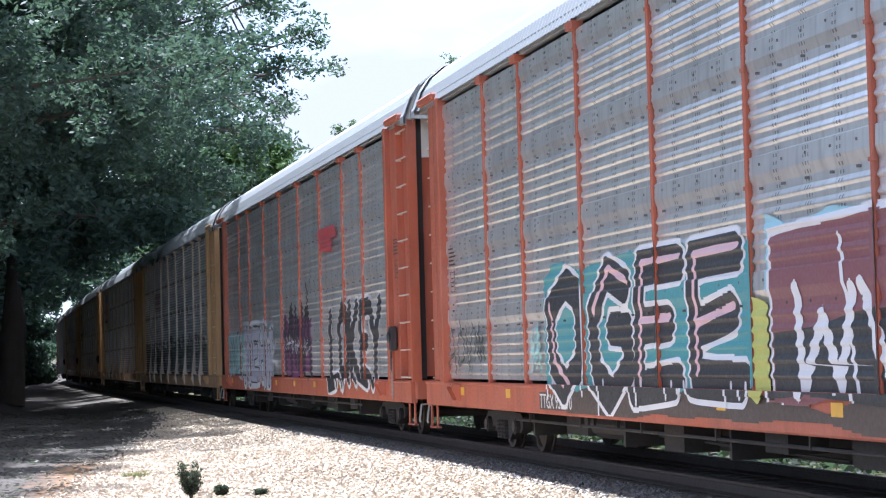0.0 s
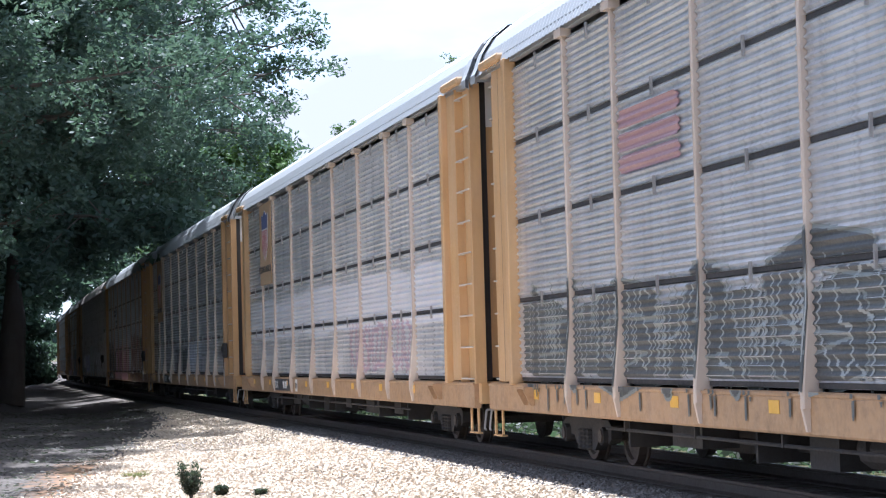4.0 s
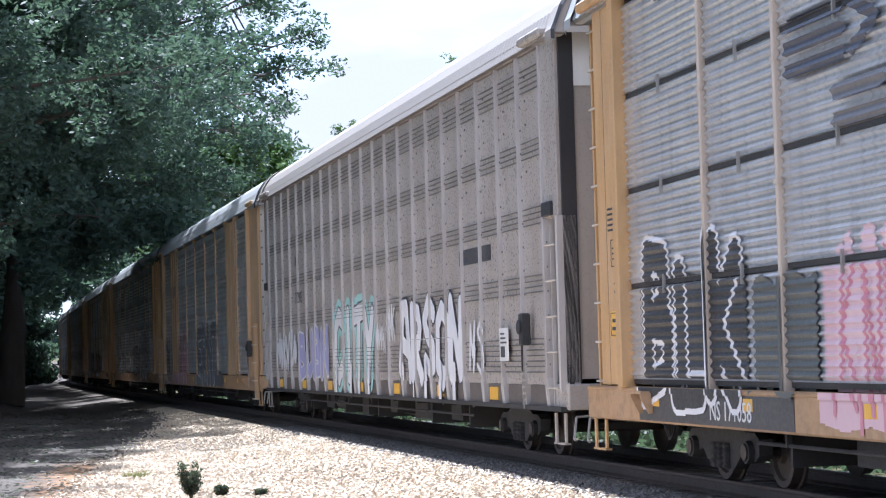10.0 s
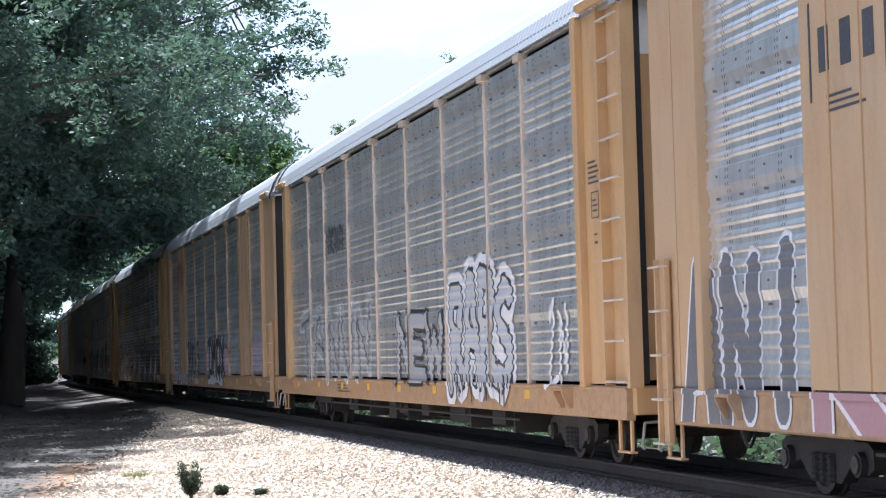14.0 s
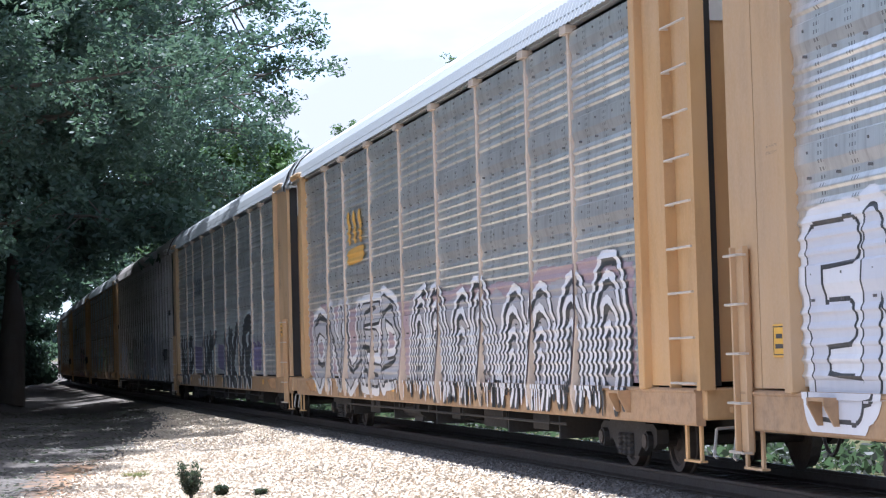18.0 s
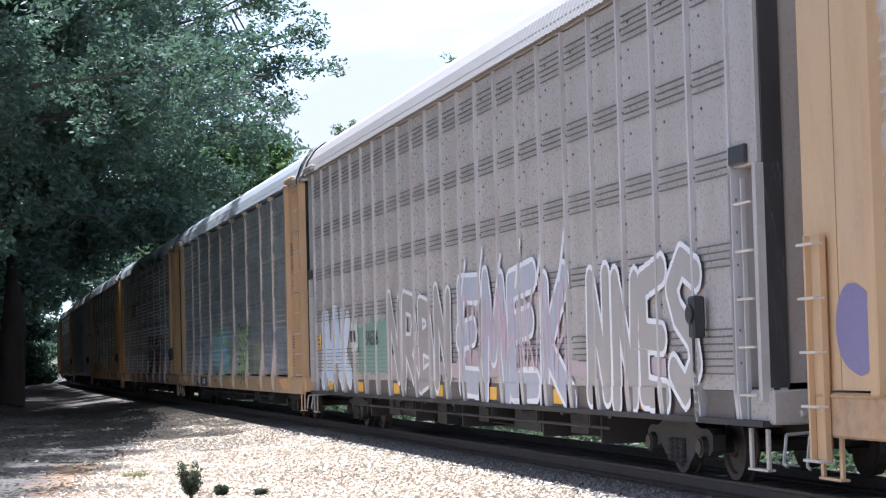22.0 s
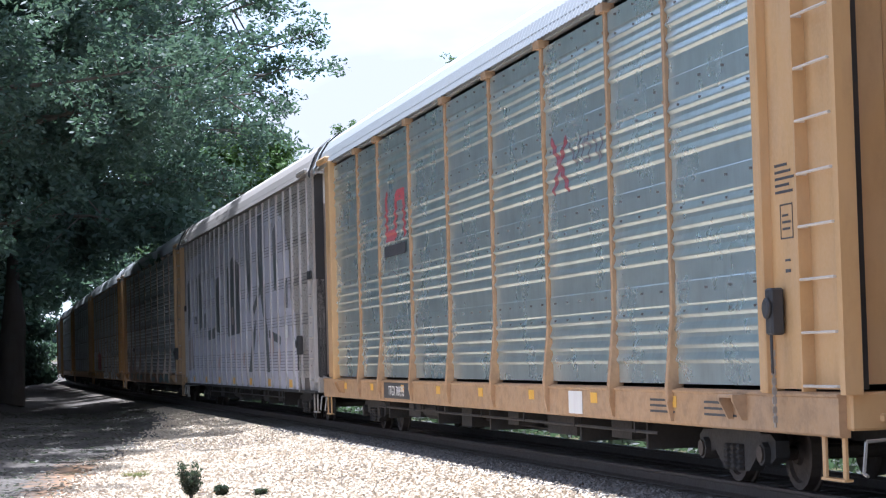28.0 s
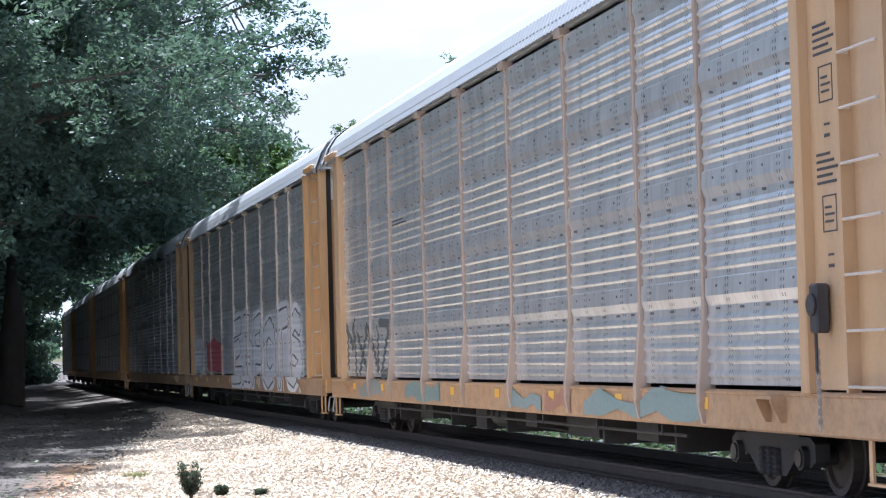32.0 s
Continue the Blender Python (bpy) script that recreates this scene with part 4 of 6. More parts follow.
        piece("step", "step", step_shape, spec.get("end_sill", end), car, m=pose(side * 13.42, -1.45, -0.08))
        piece("coupler", "coupler", coupler_shape, UNDER, car, m=pose(side * 13.60, 0, 0, 0, 0, 0 if side > 0 else 180))
        piece("cut_lever", "cut_lever", lever_shape, PIPE, car, m=pose(side * 14.02, 0, 0))
        piece("air_hose", "air_hose", hose_shape, BLACK, car, m=pose(side * 13.8, 0, 0, 0, 0, 0 if side > 0 else 180))
        # plain far side ends
        piece("end_plate", "far_end_plate", lambda bm: box(bm, -0.95, 0.95, 1.40, 1.46, 1.0, HEADZ + 0.1), end, car, m=pose(side * 13.0, 0, 0))
    # far side
    piece("far_side_wall", "far_sheet_" + kind, sheet(kind, 24.2), skin, car, m=pose(0, FACE, 0, 0, 0, 180))
    for p in POSTS:
        piece("far_post", "far_post", lambda bm: box(bm, -0.05, 0.05, 1.50, 1.56, 1.0, HEADZ + 0.1), post, car, m=pose(p, 0, 0))
    piece("far_sill", "far_sill", far_sill_shape, sill, car)
    piece("far_top_chord", "far_top_chord", lambda bm: box(bm, -13.9, 13.9, 1.40, 1.52, HEADZ + 0.02, HEADZ + 0.22), ROOF, car)
    # underframe
    piece("centre_sill", "centre_sill", centre_sill_shape, UNDER, car)
    piece("air_tank", "air_tank", tank_shape, UNDER, car, m=pose(-4.5 + 2 * (index % 3), 0, 0))
    piece("brake_rigging", "brake_rigging", rigging_shape, UNDER, car)
    pipe = piece("brake_pipe", "brake_pipe", brake_pipe_shape, UNDER, car)
    for x in np.arange(-7.5, 7.6, 2.5):
        piece("hanger", "hanger", hanger_shape, UNDER, pipe, m=pose(x, 0, 0))
    for x in (-10.06, 10.06):
        truck = piece("truck", "bolster", bolster_shape, UNDER, car, "four-wheeled truck, black with grime", pose(x, 0, 0))
        for y in (0, 180):
            piece("side_frame", "side_frame", side_frame_shape, UNDER, truck, m=pose(0, 0, 0, 0, 0, y))
            for sx in (-0.18, 0.0, 0.18):
                piece("spring", "spring", spring_shape, UNDER, truck, m=pose(0, 0, 0, 0, 0, y) @ pose(sx, 0, 0))
        for ax in (-0.86, 0.86):
            piece("axle", "axle", axle_shape, WHEEL, truck, m=pose(ax, 0, 0.37))
            piece("wheel", "wheel", wheel_shape, WHEEL, truck, m=pose(ax, -0.80, 0.362))
            piece("wheel", "wheel", wheel_shape, WHEEL, truck, m=pose(ax, 0.80, 0.362, 0, 0, 180))
            piece("bearing_cap", "bearing_cap", cap_shape, WHEEL, truck, m=pose(ax, 0, 0))
    if spec.get("brake"):
        box_ob = piece("hand_brake", "hand_brake", brake_box_shape, BLACK, car, "black hand brake housing with its wheel", pose(spec["brake"], -FACE - 0.05, 0))
        piece("chain", "chain", chain_shape, PIPE, box_ob)
    for what in spec.get("extras", ()):
        what(car)
    apply_paint(car, kind, flare, spec.get("paint", []))
    return car


def sign(text, size, mat, x, z, depth=1.526):
    def add(car):
        link("lettering", words(text, size, mat), mat, car, "stencilled lettering", pose(x, -depth, z))
    return add


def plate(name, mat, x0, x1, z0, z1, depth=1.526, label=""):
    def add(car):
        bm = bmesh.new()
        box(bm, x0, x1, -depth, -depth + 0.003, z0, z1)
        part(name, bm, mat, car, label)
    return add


def flat_shape(name, mat, outline, depth, label=""):
    """A painted emblem: an outline in x and z, a few millimetres thick."""
    def add(car):
        bm = bmesh.new()
        a = [bm.verts.new((x, -depth, z)) for x, z in outline]
        b = [bm.verts.new((x, -depth + 0.004, z)) for x, z in outline]
        k = len(outline)
        bm.faces.new(a), bm.faces.new(b[::-1])
        for i in range(k):
            bm.faces.new((a[i], b[i], b[(i + 1) % k], a[(i + 1) % k]))
        bmesh.ops.recalc_face_normals(bm, faces=bm.faces)
        part(name, bm, mat, car, label)
    return add


def placard(x, z):
    """A small yellow warning placard with its lines of print."""
    def add(car):
        bm = bmesh.new()
        box(bm, x - 0.17, x + 0.17, -FACE - 0.055, -FACE - 0.036, z - 0.15, z + 0.15)
        ob = part("placard", softened(bm, 0.006), REFLECT, car, "small yellow warning placard")
        bm = bmesh.new()
        for a, b, c, d in ((-0.15, 0.15, 0.12, 0.13), (-0.15, 0.15, -0.13, -0.12), (-0.15, -0.14, -0.13, 0.13), (0.14, 0.15, -0.13, 0.13), (-0.08, 0.08, 0.02, 0.06), (-0.1, 0.1, -0.07, -0.03)):
            box(bm, x + a, x + b, -FACE - 0.058, -FACE - 0.055, z + c, z + d)
        part("print", bm, INK, ob)
    return add


def shield(x, z, w, h, depth):
    """A shield of a dark top field over red and white stripes."""
    def add(car):
        pts = [(-1, 0.86), (-0.55, 0.8), (0, 1.0), (0.55, 0.8), (1, 0.86), (0.92, 0.3), (0.9, -0.3), (0.6, -0.75), (0, -1), (-0.6, -0.75), (-0.9, -0.3), (-0.92, 0.3)]
        flat_shape("emblem", LETTER_WHITE, [(x + px * w / 2, z + pz * h / 2) for px, pz in pts], depth, "striped shield emblem")(car)
        flat_shape("emblem_field", LOGO_BLUE, [(x + px * w / 2 * 0.93, z + pz * h / 2 * 0.97) for px, pz in ((-1, 0.86), (-0.55, 0.8), (0, 1.0), (0.55, 0.8), (1, 0.86), (0.93, 0.28), (-0.93, 0.28))], depth + 0.004)(car)
        for i in range(5):
            px = -0.7 + i * 0.35
            low = -0.93 + abs(px) * 0.45
            flat_shape("emblem_stripe", LOGO_RED, [(x + (px - 0.075) * w / 2, z + low * h / 2), (x + (px + 0.075) * w / 2, z + low * h / 2), (x + (px + 0.075) * w / 2, z + 0.22 * h / 2), (x + (px - 0.075) * w / 2, z + 0.22 * h / 2)], depth + 0.004)(car)
    return add


def notices(x, z, mat=INK, rows=5, w=0.5, depth=1.495):
    """Small print, as plain bars."""
    def add(car):
        bm = bmesh.new()
        for i in range(rows):
            ww = w * (0.6 + 0.4 * ((i * 7) % 5) / 5)
            box(bm, x - w / 2, x - w / 2 + ww, -depth, -depth + 0.003, z - i * 0.06, z - i * 0.06 + 0.024)
        if rows > 3:
            z0, z1 = z - rows * 0.06 - 0.35, z - rows * 0.06 - 0.05
            for a, b, c, d in ((-0.15, 0.15, z0, z0 + 0.012), (-0.15, 0.15, z1, z1 + 0.012), (-0.15, -0.138, z0, z1), (0.138, 0.15, z0, z1), (-0.1, 0.08, z0 + 0.08, z0 + 0.1), (-0.1, 0.1, z0 + 0.14, z0 + 0.16), (-0.1, 0.04, z0 + 0.2, z0 + 0.22), (-0.06, 0.06, z0 - 0.2, z0 - 0.18), (-0.06, 0.06, z0 - 0.3, z0 - 0.27)):
                box(bm, x + a, x + b, -depth, -depth + 0.003, c, d)
        tagged(part("notice", bm, mat, car), "small stencilled notice", kind="stuff")
    return add


def coat_list(colour, lines, radius):
    return [coat(colour, lines, radius)]


STAR = [(1.4 + (2.9 + 0.45 * (i % 2)) * math.cos(i * 0.3307), 1.45 + (0.62 + 0.16 * (i % 2)) * math.sin(i * 0.3307)) for i in range(19)]
RED_PAINT, GOLD_PAINT, NAVY = (0.50, 0.09, 0.10), (0.70, 0.40, 0.07), (0.07, 0.08, 0.11)
SPECS = [
    dict(label="orange-red car carrier, ribbed galvanised sides, black and teal graffiti", kind="ribbed", skin=GALV, post=ORANGE, end=ORANGE, hazard=True,
         paint=wash((0.085, 0.062, 0.05), -6.4, 13.0, 0.68, 0.93, 401, 20) + wash(TEAL, -6.2, 1.5, 1.0, 2.45, 1, 14) + bubble("OGEE", -6.1, 1.3, 1.0, 2.3, BLK, WHITE, 3, 0.36, 0.06, None, PINK) + drips(WHITE, -6, 1.2, 1.05, 31, 8, 0.4, 0.03) + wash((0.40, 0.66, 0.74), 1.85, 8.6, 1.9, 2.56, 402, 9) + wash(WHITE, 1.9, 8.5, 0.95, 2.46, 5, 8) + wash(MAROON, 1.97, 8.43, 0.95, 2.39, 5, 8) + wash(BLK, 2.0, 8.4, 0.9, 1.62, 403, 7) + coat_list(WHITE, [[(2.0 + k * 1.6, 2.3), (2.3 + k * 1.6, 0.95)] for k in range(1, 4)], 0.035) + tag(2.4, 8.2, 1.05, 1.85, WHITE, 6, 0.085, "WVWZ") + tag(-12.0, -9.6, 1.2, 1.8, DGREY, 7) + tag(-6.9, -6.3, 1.2, 1.7, MINT, 8) + wash((0.55, 0.56, 0.14), 1.5, 1.9, 0.95, 1.9, 9, 2),
         extras=[sign("TTGX 953170", 0.26, LETTER_WHITE, -5.6, 0.70), notices(-11.6, 3.0)]),
    dict(label="orange-red car carrier, ribbed sides, black, white and purple graffiti", kind="ribbed", skin=GALV, post=ORANGE, end=ORANGE, brake=12.5,
         paint=wash(PURPLE, -1.2, 2.9, 1.05, 2.35, 2, 12) + tag(-1.0, 2.8, 1.1, 2.4, BLK, 12, 0.13, "MNNA") + tag(-0.8, 2.7, 1.5, 1.9, (0.66, 0.60, 0.68), 15, 0.025, "wwz") + coat_list(BLK, [[(2.4, 2.3), (2.45, 3.0)]], 0.07) + bubble("LOKEY", 5.3, 11.0, 0.92, 2.3, BLK, WHITE, 4, 0.30, 0.07) + drips(WHITE, 5.5, 10.8, 0.95, 13, 6, 0.25, 0.04) + wash(MINT, -12.0, -8.6, 1.05, 2.1, 6, 8) + tag(-11.9, -8.9, 1.1, 2.2, (0.62, 0.74, 0.74), 9, 0.06, "WZNE") + tag(-11.9, -8.9, 1.1, 2.1, (0.08, 0.16, 0.18), 11, 0.028, "WNNEM") + wash((0.52, 0.52, 0.56), -8.2, -4.4, 1.0, 2.0, 14, 8) + bubble("MEHW", -8.0, -3.0, 0.95, 2.05, (0.62, 0.60, 0.67), BLK, 10, 0.22, 0.05, WHITE) + coat_list(WHITE, [[(-9.0, 2.0), (-8.0, 1.6)], [(-9.2, 1.6), (-8.0, 1.5)], [(-9.1, 1.1), (-8.0, 1.45)], [(-8.6, 0.9), (-8.0, 1.4)], [(-3.0, 1.5), (-2.2, 1.9)], [(-3.0, 1.4), (-2.1, 1.3)]], 0.05) + coat_list(RED_PAINT, [[(4.4, 3.95), (6.4, 3.95)], [(4.6, 3.75), (5.9, 3.68)]], 0.13),
         extras=[notices(12.6, 3.4), sign("TTGX 953164", 0.26, LETTER_WHITE, -7.6, 0.70)]),
    dict(label="pale yellow car carrier, finely corrugated sides, grey graffiti", kind="fine", skin=GALV_FINE, post=CREAM, end=YELLOW, flare=True,
         paint=wash((0.10, 0.108, 0.10), -11.8, 11.9, 1.1, 2.0, 23, 30) + bubble("HGASSMGU", -11.7, 11.9, 1.1, 2.15, (0.07, 0.075, 0.072), (0.24, 0.26, 0.24), 21, 0.5, 0.04) + tag(-11.6, 11.6, 1.15, 2.1, (0.36, 0.38, 0.36), 22, 0.02) + drips(DGREY, -11, 11.5, 1.1, 5, 40, 0.42, 0.03) + coat_list((0.40, 0.24, 0.25), [[(-7.0, 3.95), (-5.0, 3.95)], [(-7.0, 3.7), (-5.0, 3.7)], [(-7.0, 3.45), (-5.0, 3.45)]], 0.10),
         extras=[notices(12.6, 4.0)]),
    dict(label="pale yellow car carrier, whitened corrugated sides, striped shield emblem", kind="fine", skin=GALV_WHITE, post=CREAM, end=YELLOW, flare=True, wide=(1,), wide_from=3.25, cover=TAN,
         paint=wash((0.72, 0.71, 0.72), -11.9, 11.9, 1.9, 2.9, 3, 24) + tag(3, 9, 1.2, 2.0, (0.6, 0.45, 0.5), 33, 0.05),
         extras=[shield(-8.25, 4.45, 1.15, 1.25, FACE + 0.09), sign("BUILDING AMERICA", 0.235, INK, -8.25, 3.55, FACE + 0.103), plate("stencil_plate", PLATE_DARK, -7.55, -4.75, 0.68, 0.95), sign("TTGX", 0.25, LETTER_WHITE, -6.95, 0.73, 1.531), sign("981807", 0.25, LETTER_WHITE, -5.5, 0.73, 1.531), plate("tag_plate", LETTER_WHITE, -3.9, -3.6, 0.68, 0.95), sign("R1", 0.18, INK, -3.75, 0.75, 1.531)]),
    dict(label="yellow-ended car carrier, grey posts, corrugated sides, shield emblem", kind="fine", skin=GALV_FINE, post=CREAM, end=YELLOW, flare=True, wide=(1,), wide_from=2.95, cover=TAN, brake=12.3,
         paint=wash(BLK, -3.6, -1.2, 1.1, 2.0, 4, 6) + tag(-3.5, -1.3, 1.15, 2.0, (0.6, 0.6, 0.62), 44, 0.03, "WNM") + tag(-5.5, -4.4, 1.1, 2.0, (0.55, 0.56, 0.6), 45, 0.05, "S") + wash(DGREY, -0.9, 0.9, 1.1, 1.85, 46, 4) + bubble("AMEN", 1.0, 5.4, 1.15, 2.0, (0.52, 0.52, 0.56), WHITE, 41, 0.18, 0.05) + tag(6, 7.4, 1.15, 1.9, (0.6, 0.6, 0.62), 43, 0.03),
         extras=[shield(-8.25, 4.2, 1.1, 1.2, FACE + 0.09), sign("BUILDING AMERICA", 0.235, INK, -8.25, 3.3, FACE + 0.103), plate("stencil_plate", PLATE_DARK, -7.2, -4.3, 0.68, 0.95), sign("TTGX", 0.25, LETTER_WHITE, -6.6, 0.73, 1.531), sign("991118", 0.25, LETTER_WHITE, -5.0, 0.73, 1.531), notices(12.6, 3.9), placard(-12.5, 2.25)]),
    dict(label="pale yellow car carrier, corrugated sides, pink and rust-brown graffiti", kind="fine", skin=GALV_FINE, post=CREAM, end=YELLOW, brake=12.4,
         paint=wash((0.70, 0.47, 0.50), -6.3, 2.5, 0.68, 2.2, 51, 16) + tag(-6.0, 2.2, 1.1, 2.2, (0.74, 0.54, 0.57), 57, 0.09) + tag(-6.0, 2.2, 0.75, 2.1, (0.60, 0.24, 0.30), 58, 0.035) + drips((0.5, 0.28, 0.3), -4, 2.2, 0.98, 59, 16, 0.32, 0.03) + wash(BLK, -11.6, -8.2, 0.95, 2.2, 60, 8) + bubble("BLK", -11.5, -8.3, 0.95, 2.25, BLK, WHITE, 52, 0.26, 0.06) + wash(DGREY, -8.0, -6.4, 1.0, 2.0, 53, 6) + wash((0.20, 0.32, 0.26), 4.6, 11.9, 2.0, 2.45, 69, 9) + bubble("NNOVA", 4.5, 12.0, 0.9, 2.35, RUST, WHITE, 54, 0.42, 0.04) + tag(5.0, 11.0, 1.1, 1.9, WHITE, 68, 0.045, "UVUO") + tag(3.0, 3.9, 1.5, 2.2, MINT, 55, 0.04, "NN") + drips(RUST, 4.5, 11.8, 0.98, 56, 30, 0.33, 0.05) + coat_list(NAVY, [[(-6.9, 4.2), (-5.6, 4.2)], [(-6.9, 4.0), (-5.6, 4.0)], [(-6.9, 3.8), (-5.6, 3.8)], [(-5.4, 4.2), (-4.9, 4.0), (-5.4, 3.8)]], 0.06) + coat_list((0.16, 0.16, 0.17), [[(-5.8, 3.5), (-4.8, 3.5)], [(-5.8, 3.25), (-4.7, 3.25)]], 0.07),
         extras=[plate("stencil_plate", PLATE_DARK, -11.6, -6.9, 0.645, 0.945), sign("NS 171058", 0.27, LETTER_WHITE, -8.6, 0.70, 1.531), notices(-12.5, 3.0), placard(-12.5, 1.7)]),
    dict(label="solid grey-brown steel car carrier, thin ribs, white and purple graffiti", kind="solid", skin=STEEL_GREY, post=GREY_POST, end=STEEL_GREY, sill=STEEL_GREY, roof=ROOF_BROWN, chord=ROOF_BROWN, brake=12.2,
         paint=bubble("CITY", -3.5, 0.95, 1.05, 2.25, WHITE, BLK, 61, 0.27, 0.04, MINT) + bubble("ARSON", 3.3, 8.2, 1.05, 2.15, WHITE, BLK, 62, 0.24, 0.04) + bubble("BUBN", -8.3, -4.2, 1.05, 1.9, LILAC, WHITE, 63, 0.17, 0.04) + tag(-11.8, -8.6, 1.3, 1.9, WHITE, 64, 0.10) + tag(1.2, 2.1, 1.5, 1.95, WHITE, 65, 0.028, "wzN") + tag(2.2, 3.0, 1.75, 2.25, WHITE, 67, 0.032, "zNK") + tag(8.6, 9.6, 1.2, 1.9, WHITE, 66, 0.04) + [(WHITE, [("line", [(x, 0.72), (x, 1.2)], 0.10) for x in (-3.2, -2.4, -1.5, -0.6, 0.4, 3.6, 4.6, 5.5, 6.6, 7.6)])],
         extras=[plate("web_line", INK, 8.0, 10.0, 2.72, 2.95, FACE + 0.008), sign("712905", 0.36, INK, -8.0, 2.65, FACE + 0.053), plate("owner_mark", INK, -8.75, -8.2, 3.5, 3.72, FACE + 0.008), plate("route_plate", LETTER_WHITE, 10.6, 11.1, 1.3, 1.75, FACE + 0.06), notices(10.85, 1.66, INK, 3, 0.36, FACE + 0.064), plate("route_square", INK, 10.67, 10.9, 1.35, 1.5, FACE + 0.064)]),
    dict(label="tan car carrier, ribbed sides, broad plates, white and pink graffiti", kind="ribbed", skin=GALV, post=TAN, end=TAN, door=LETTER_WHITE, short=True, wide=(1, 7), brake=12.3, roof=ROOF,
         paint=wash((0.46, 0.30, 0.30), -8.5, -4.2, 0.75, 1.9, 75, 8) + bubble("ANI", -12.9, -9.4, 0.7, 2.1, (0.16, 0.16, 0.17), WHITE, 71, 0.17, 0.05) + bubble("RAR", -9.3, -4.2, 0.7, 2.25, (0.44, 0.24, 0.25), (0.82, 0.74, 0.75), 72, 0.2, 0.055) + wash((0.13, 0.13, 0.135), -1.0, 6.0, 0.66, 1.1, 76, 9) + wash((0.17, 0.175, 0.18), -1.2, 4.4, 1.0, 2.2, 77, 9) + bubble("ERNT", -1.2, 4.5, 0.8, 2.35, (0.15, 0.155, 0.16), WHITE, 73, 0.24, 0.06) + drips(WHITE, -1, 4.4, 0.95, 74, 10, 0.25, 0.03),
         extras=[plate("emblem", INK, -8.8, -8.58, 3.68, 4.06, FACE + 0.09, "dark block emblem"), plate("emblem_bar", INK, -8.32, -8.1, 3.68, 4.06, FACE + 0.09), plate("emblem_bar", INK, -7.84, -7.62, 3.68, 4.06, FACE + 0.09), plate("bracket", INK, -9.02, -8.98, 3.45, 4.3, FACE + 0.09), plate("bracket", INK, -7.4, -7.36, 3.45, 4.3, FACE + 0.09), notices(-8.2, 3.45, INK, 3, 0.9, FACE + 0.09), notices(3.5, 0.86, INK, 3, 1.2, 1.526), plate("sill_plate", PLATE_DARK, 2.3, 3.0, 0.66, 0.94)]),
    dict(label="yellow-ended car carrier, dull ribbed sides, white scrawled graffiti", kind="ribbed", skin=GALV_DULL, post=CREAM, end=YELLOW,
         paint=bubble("TANUN", -10.8, -2.0, 1.1, 2.25, (0.40, 0.41, 0.42), (0.78, 0.78, 0.78), 81, 0.2, 0.05) + tag(-10.8, -2.0, 1.1, 2.2, (0.07, 0.07, 0.07), 81, 0.035, "TANUN") + bubble("NEW", 0.2, 4.0, 1.1, 2.0, (0.45, 0.45, 0.46), BLK, 82, 0.12, 0.07) + bubble("RARS", 4.6, 8.5, 1.0, 2.35, (0.55, 0.56, 0.58), BLK, 83, 0.16, 0.06, WHITE) + drips(BLK, 4.7, 8.4, 1.1, 88, 12, 0.4, 0.03) + tag(10.3, 11.3, 1.0, 1.9, WHITE, 84, 0.045, "ZN") + drips(WHITE, 4.6, 8.4, 1.0, 87, 9, 0.28, 0.03) + tag(-7.0, -4.8, 3.5, 4.0, DGREY, 85, 0.05),
         extras=[notices(12.6, 3.6), notices(-5, 0.86, INK, 3, 1.5, 1.526)]),
    dict(label="tan car carrier, red emblem plate, white, black and pink graffiti", kind="ribbed", skin=GALV, post=TAN, end=TAN, short=True, end_text=True, wide=(1, 7),
         paint=bubble("ENTR", -11.8, -7.1, 0.95, 2.3, (0.66, 0.66, 0.70), BLK, 91, 0.17, 0.04, WHITE) + bubble("ROCKS", -6.9, -3.6, 0.95, 2.0, BLK, WHITE, 92, 0.09, 0.05) + [(BLK, [("poly", STAR)])] + [(PINK, [("poly", [(0.96 * (x - 1.4) + 1.4, 0.92 * (z - 1.45) + 1.45) for x, z in STAR])])] + wash((0.78, 0.76, 0.78), -0.6, 3.2, 0.75, 2.05, 97, 9) + bubble("DMOX", -0.6, 3.4, 1.0, 2.05, BLK, WHITE, 94, 0.16, 0.05) + tag(4.8, 6.4, 1.3, 2.0, WHITE, 95, 0.035) + wash((0.5, 0.42, 0.5), 9.6, 11.8, 1.1, 2.0, 96),
         extras=[flat_shape("emblem", LOGO_RED, [(-8.95, 4.05), (-8.95, 4.7), (-8.8, 4.75), (-7.75, 4.75), (-7.6, 4.7), (-7.6, 4.05), (-7.8, 4.05), (-7.8, 4.55), (-8.18, 4.55), (-8.18, 4.05), (-8.38, 4.05), (-8.38, 4.55), (-8.75, 4.55), (-8.75, 4.05)], FACE + 0.106, "red wordmark emblem"), sign("TTGX 695861", 0.24, LETTER_WHITE, -4.2, 0.70), notices(-12.5, 3.2, INK, 2, 0.5), placard(-12.5, 1.45)]),
    dict(label="pale yellow car carrier, full-length white and black graffiti", kind="ribbed", skin=GALV_DULL, post=CREAM, end=YELLOW, flare=True,
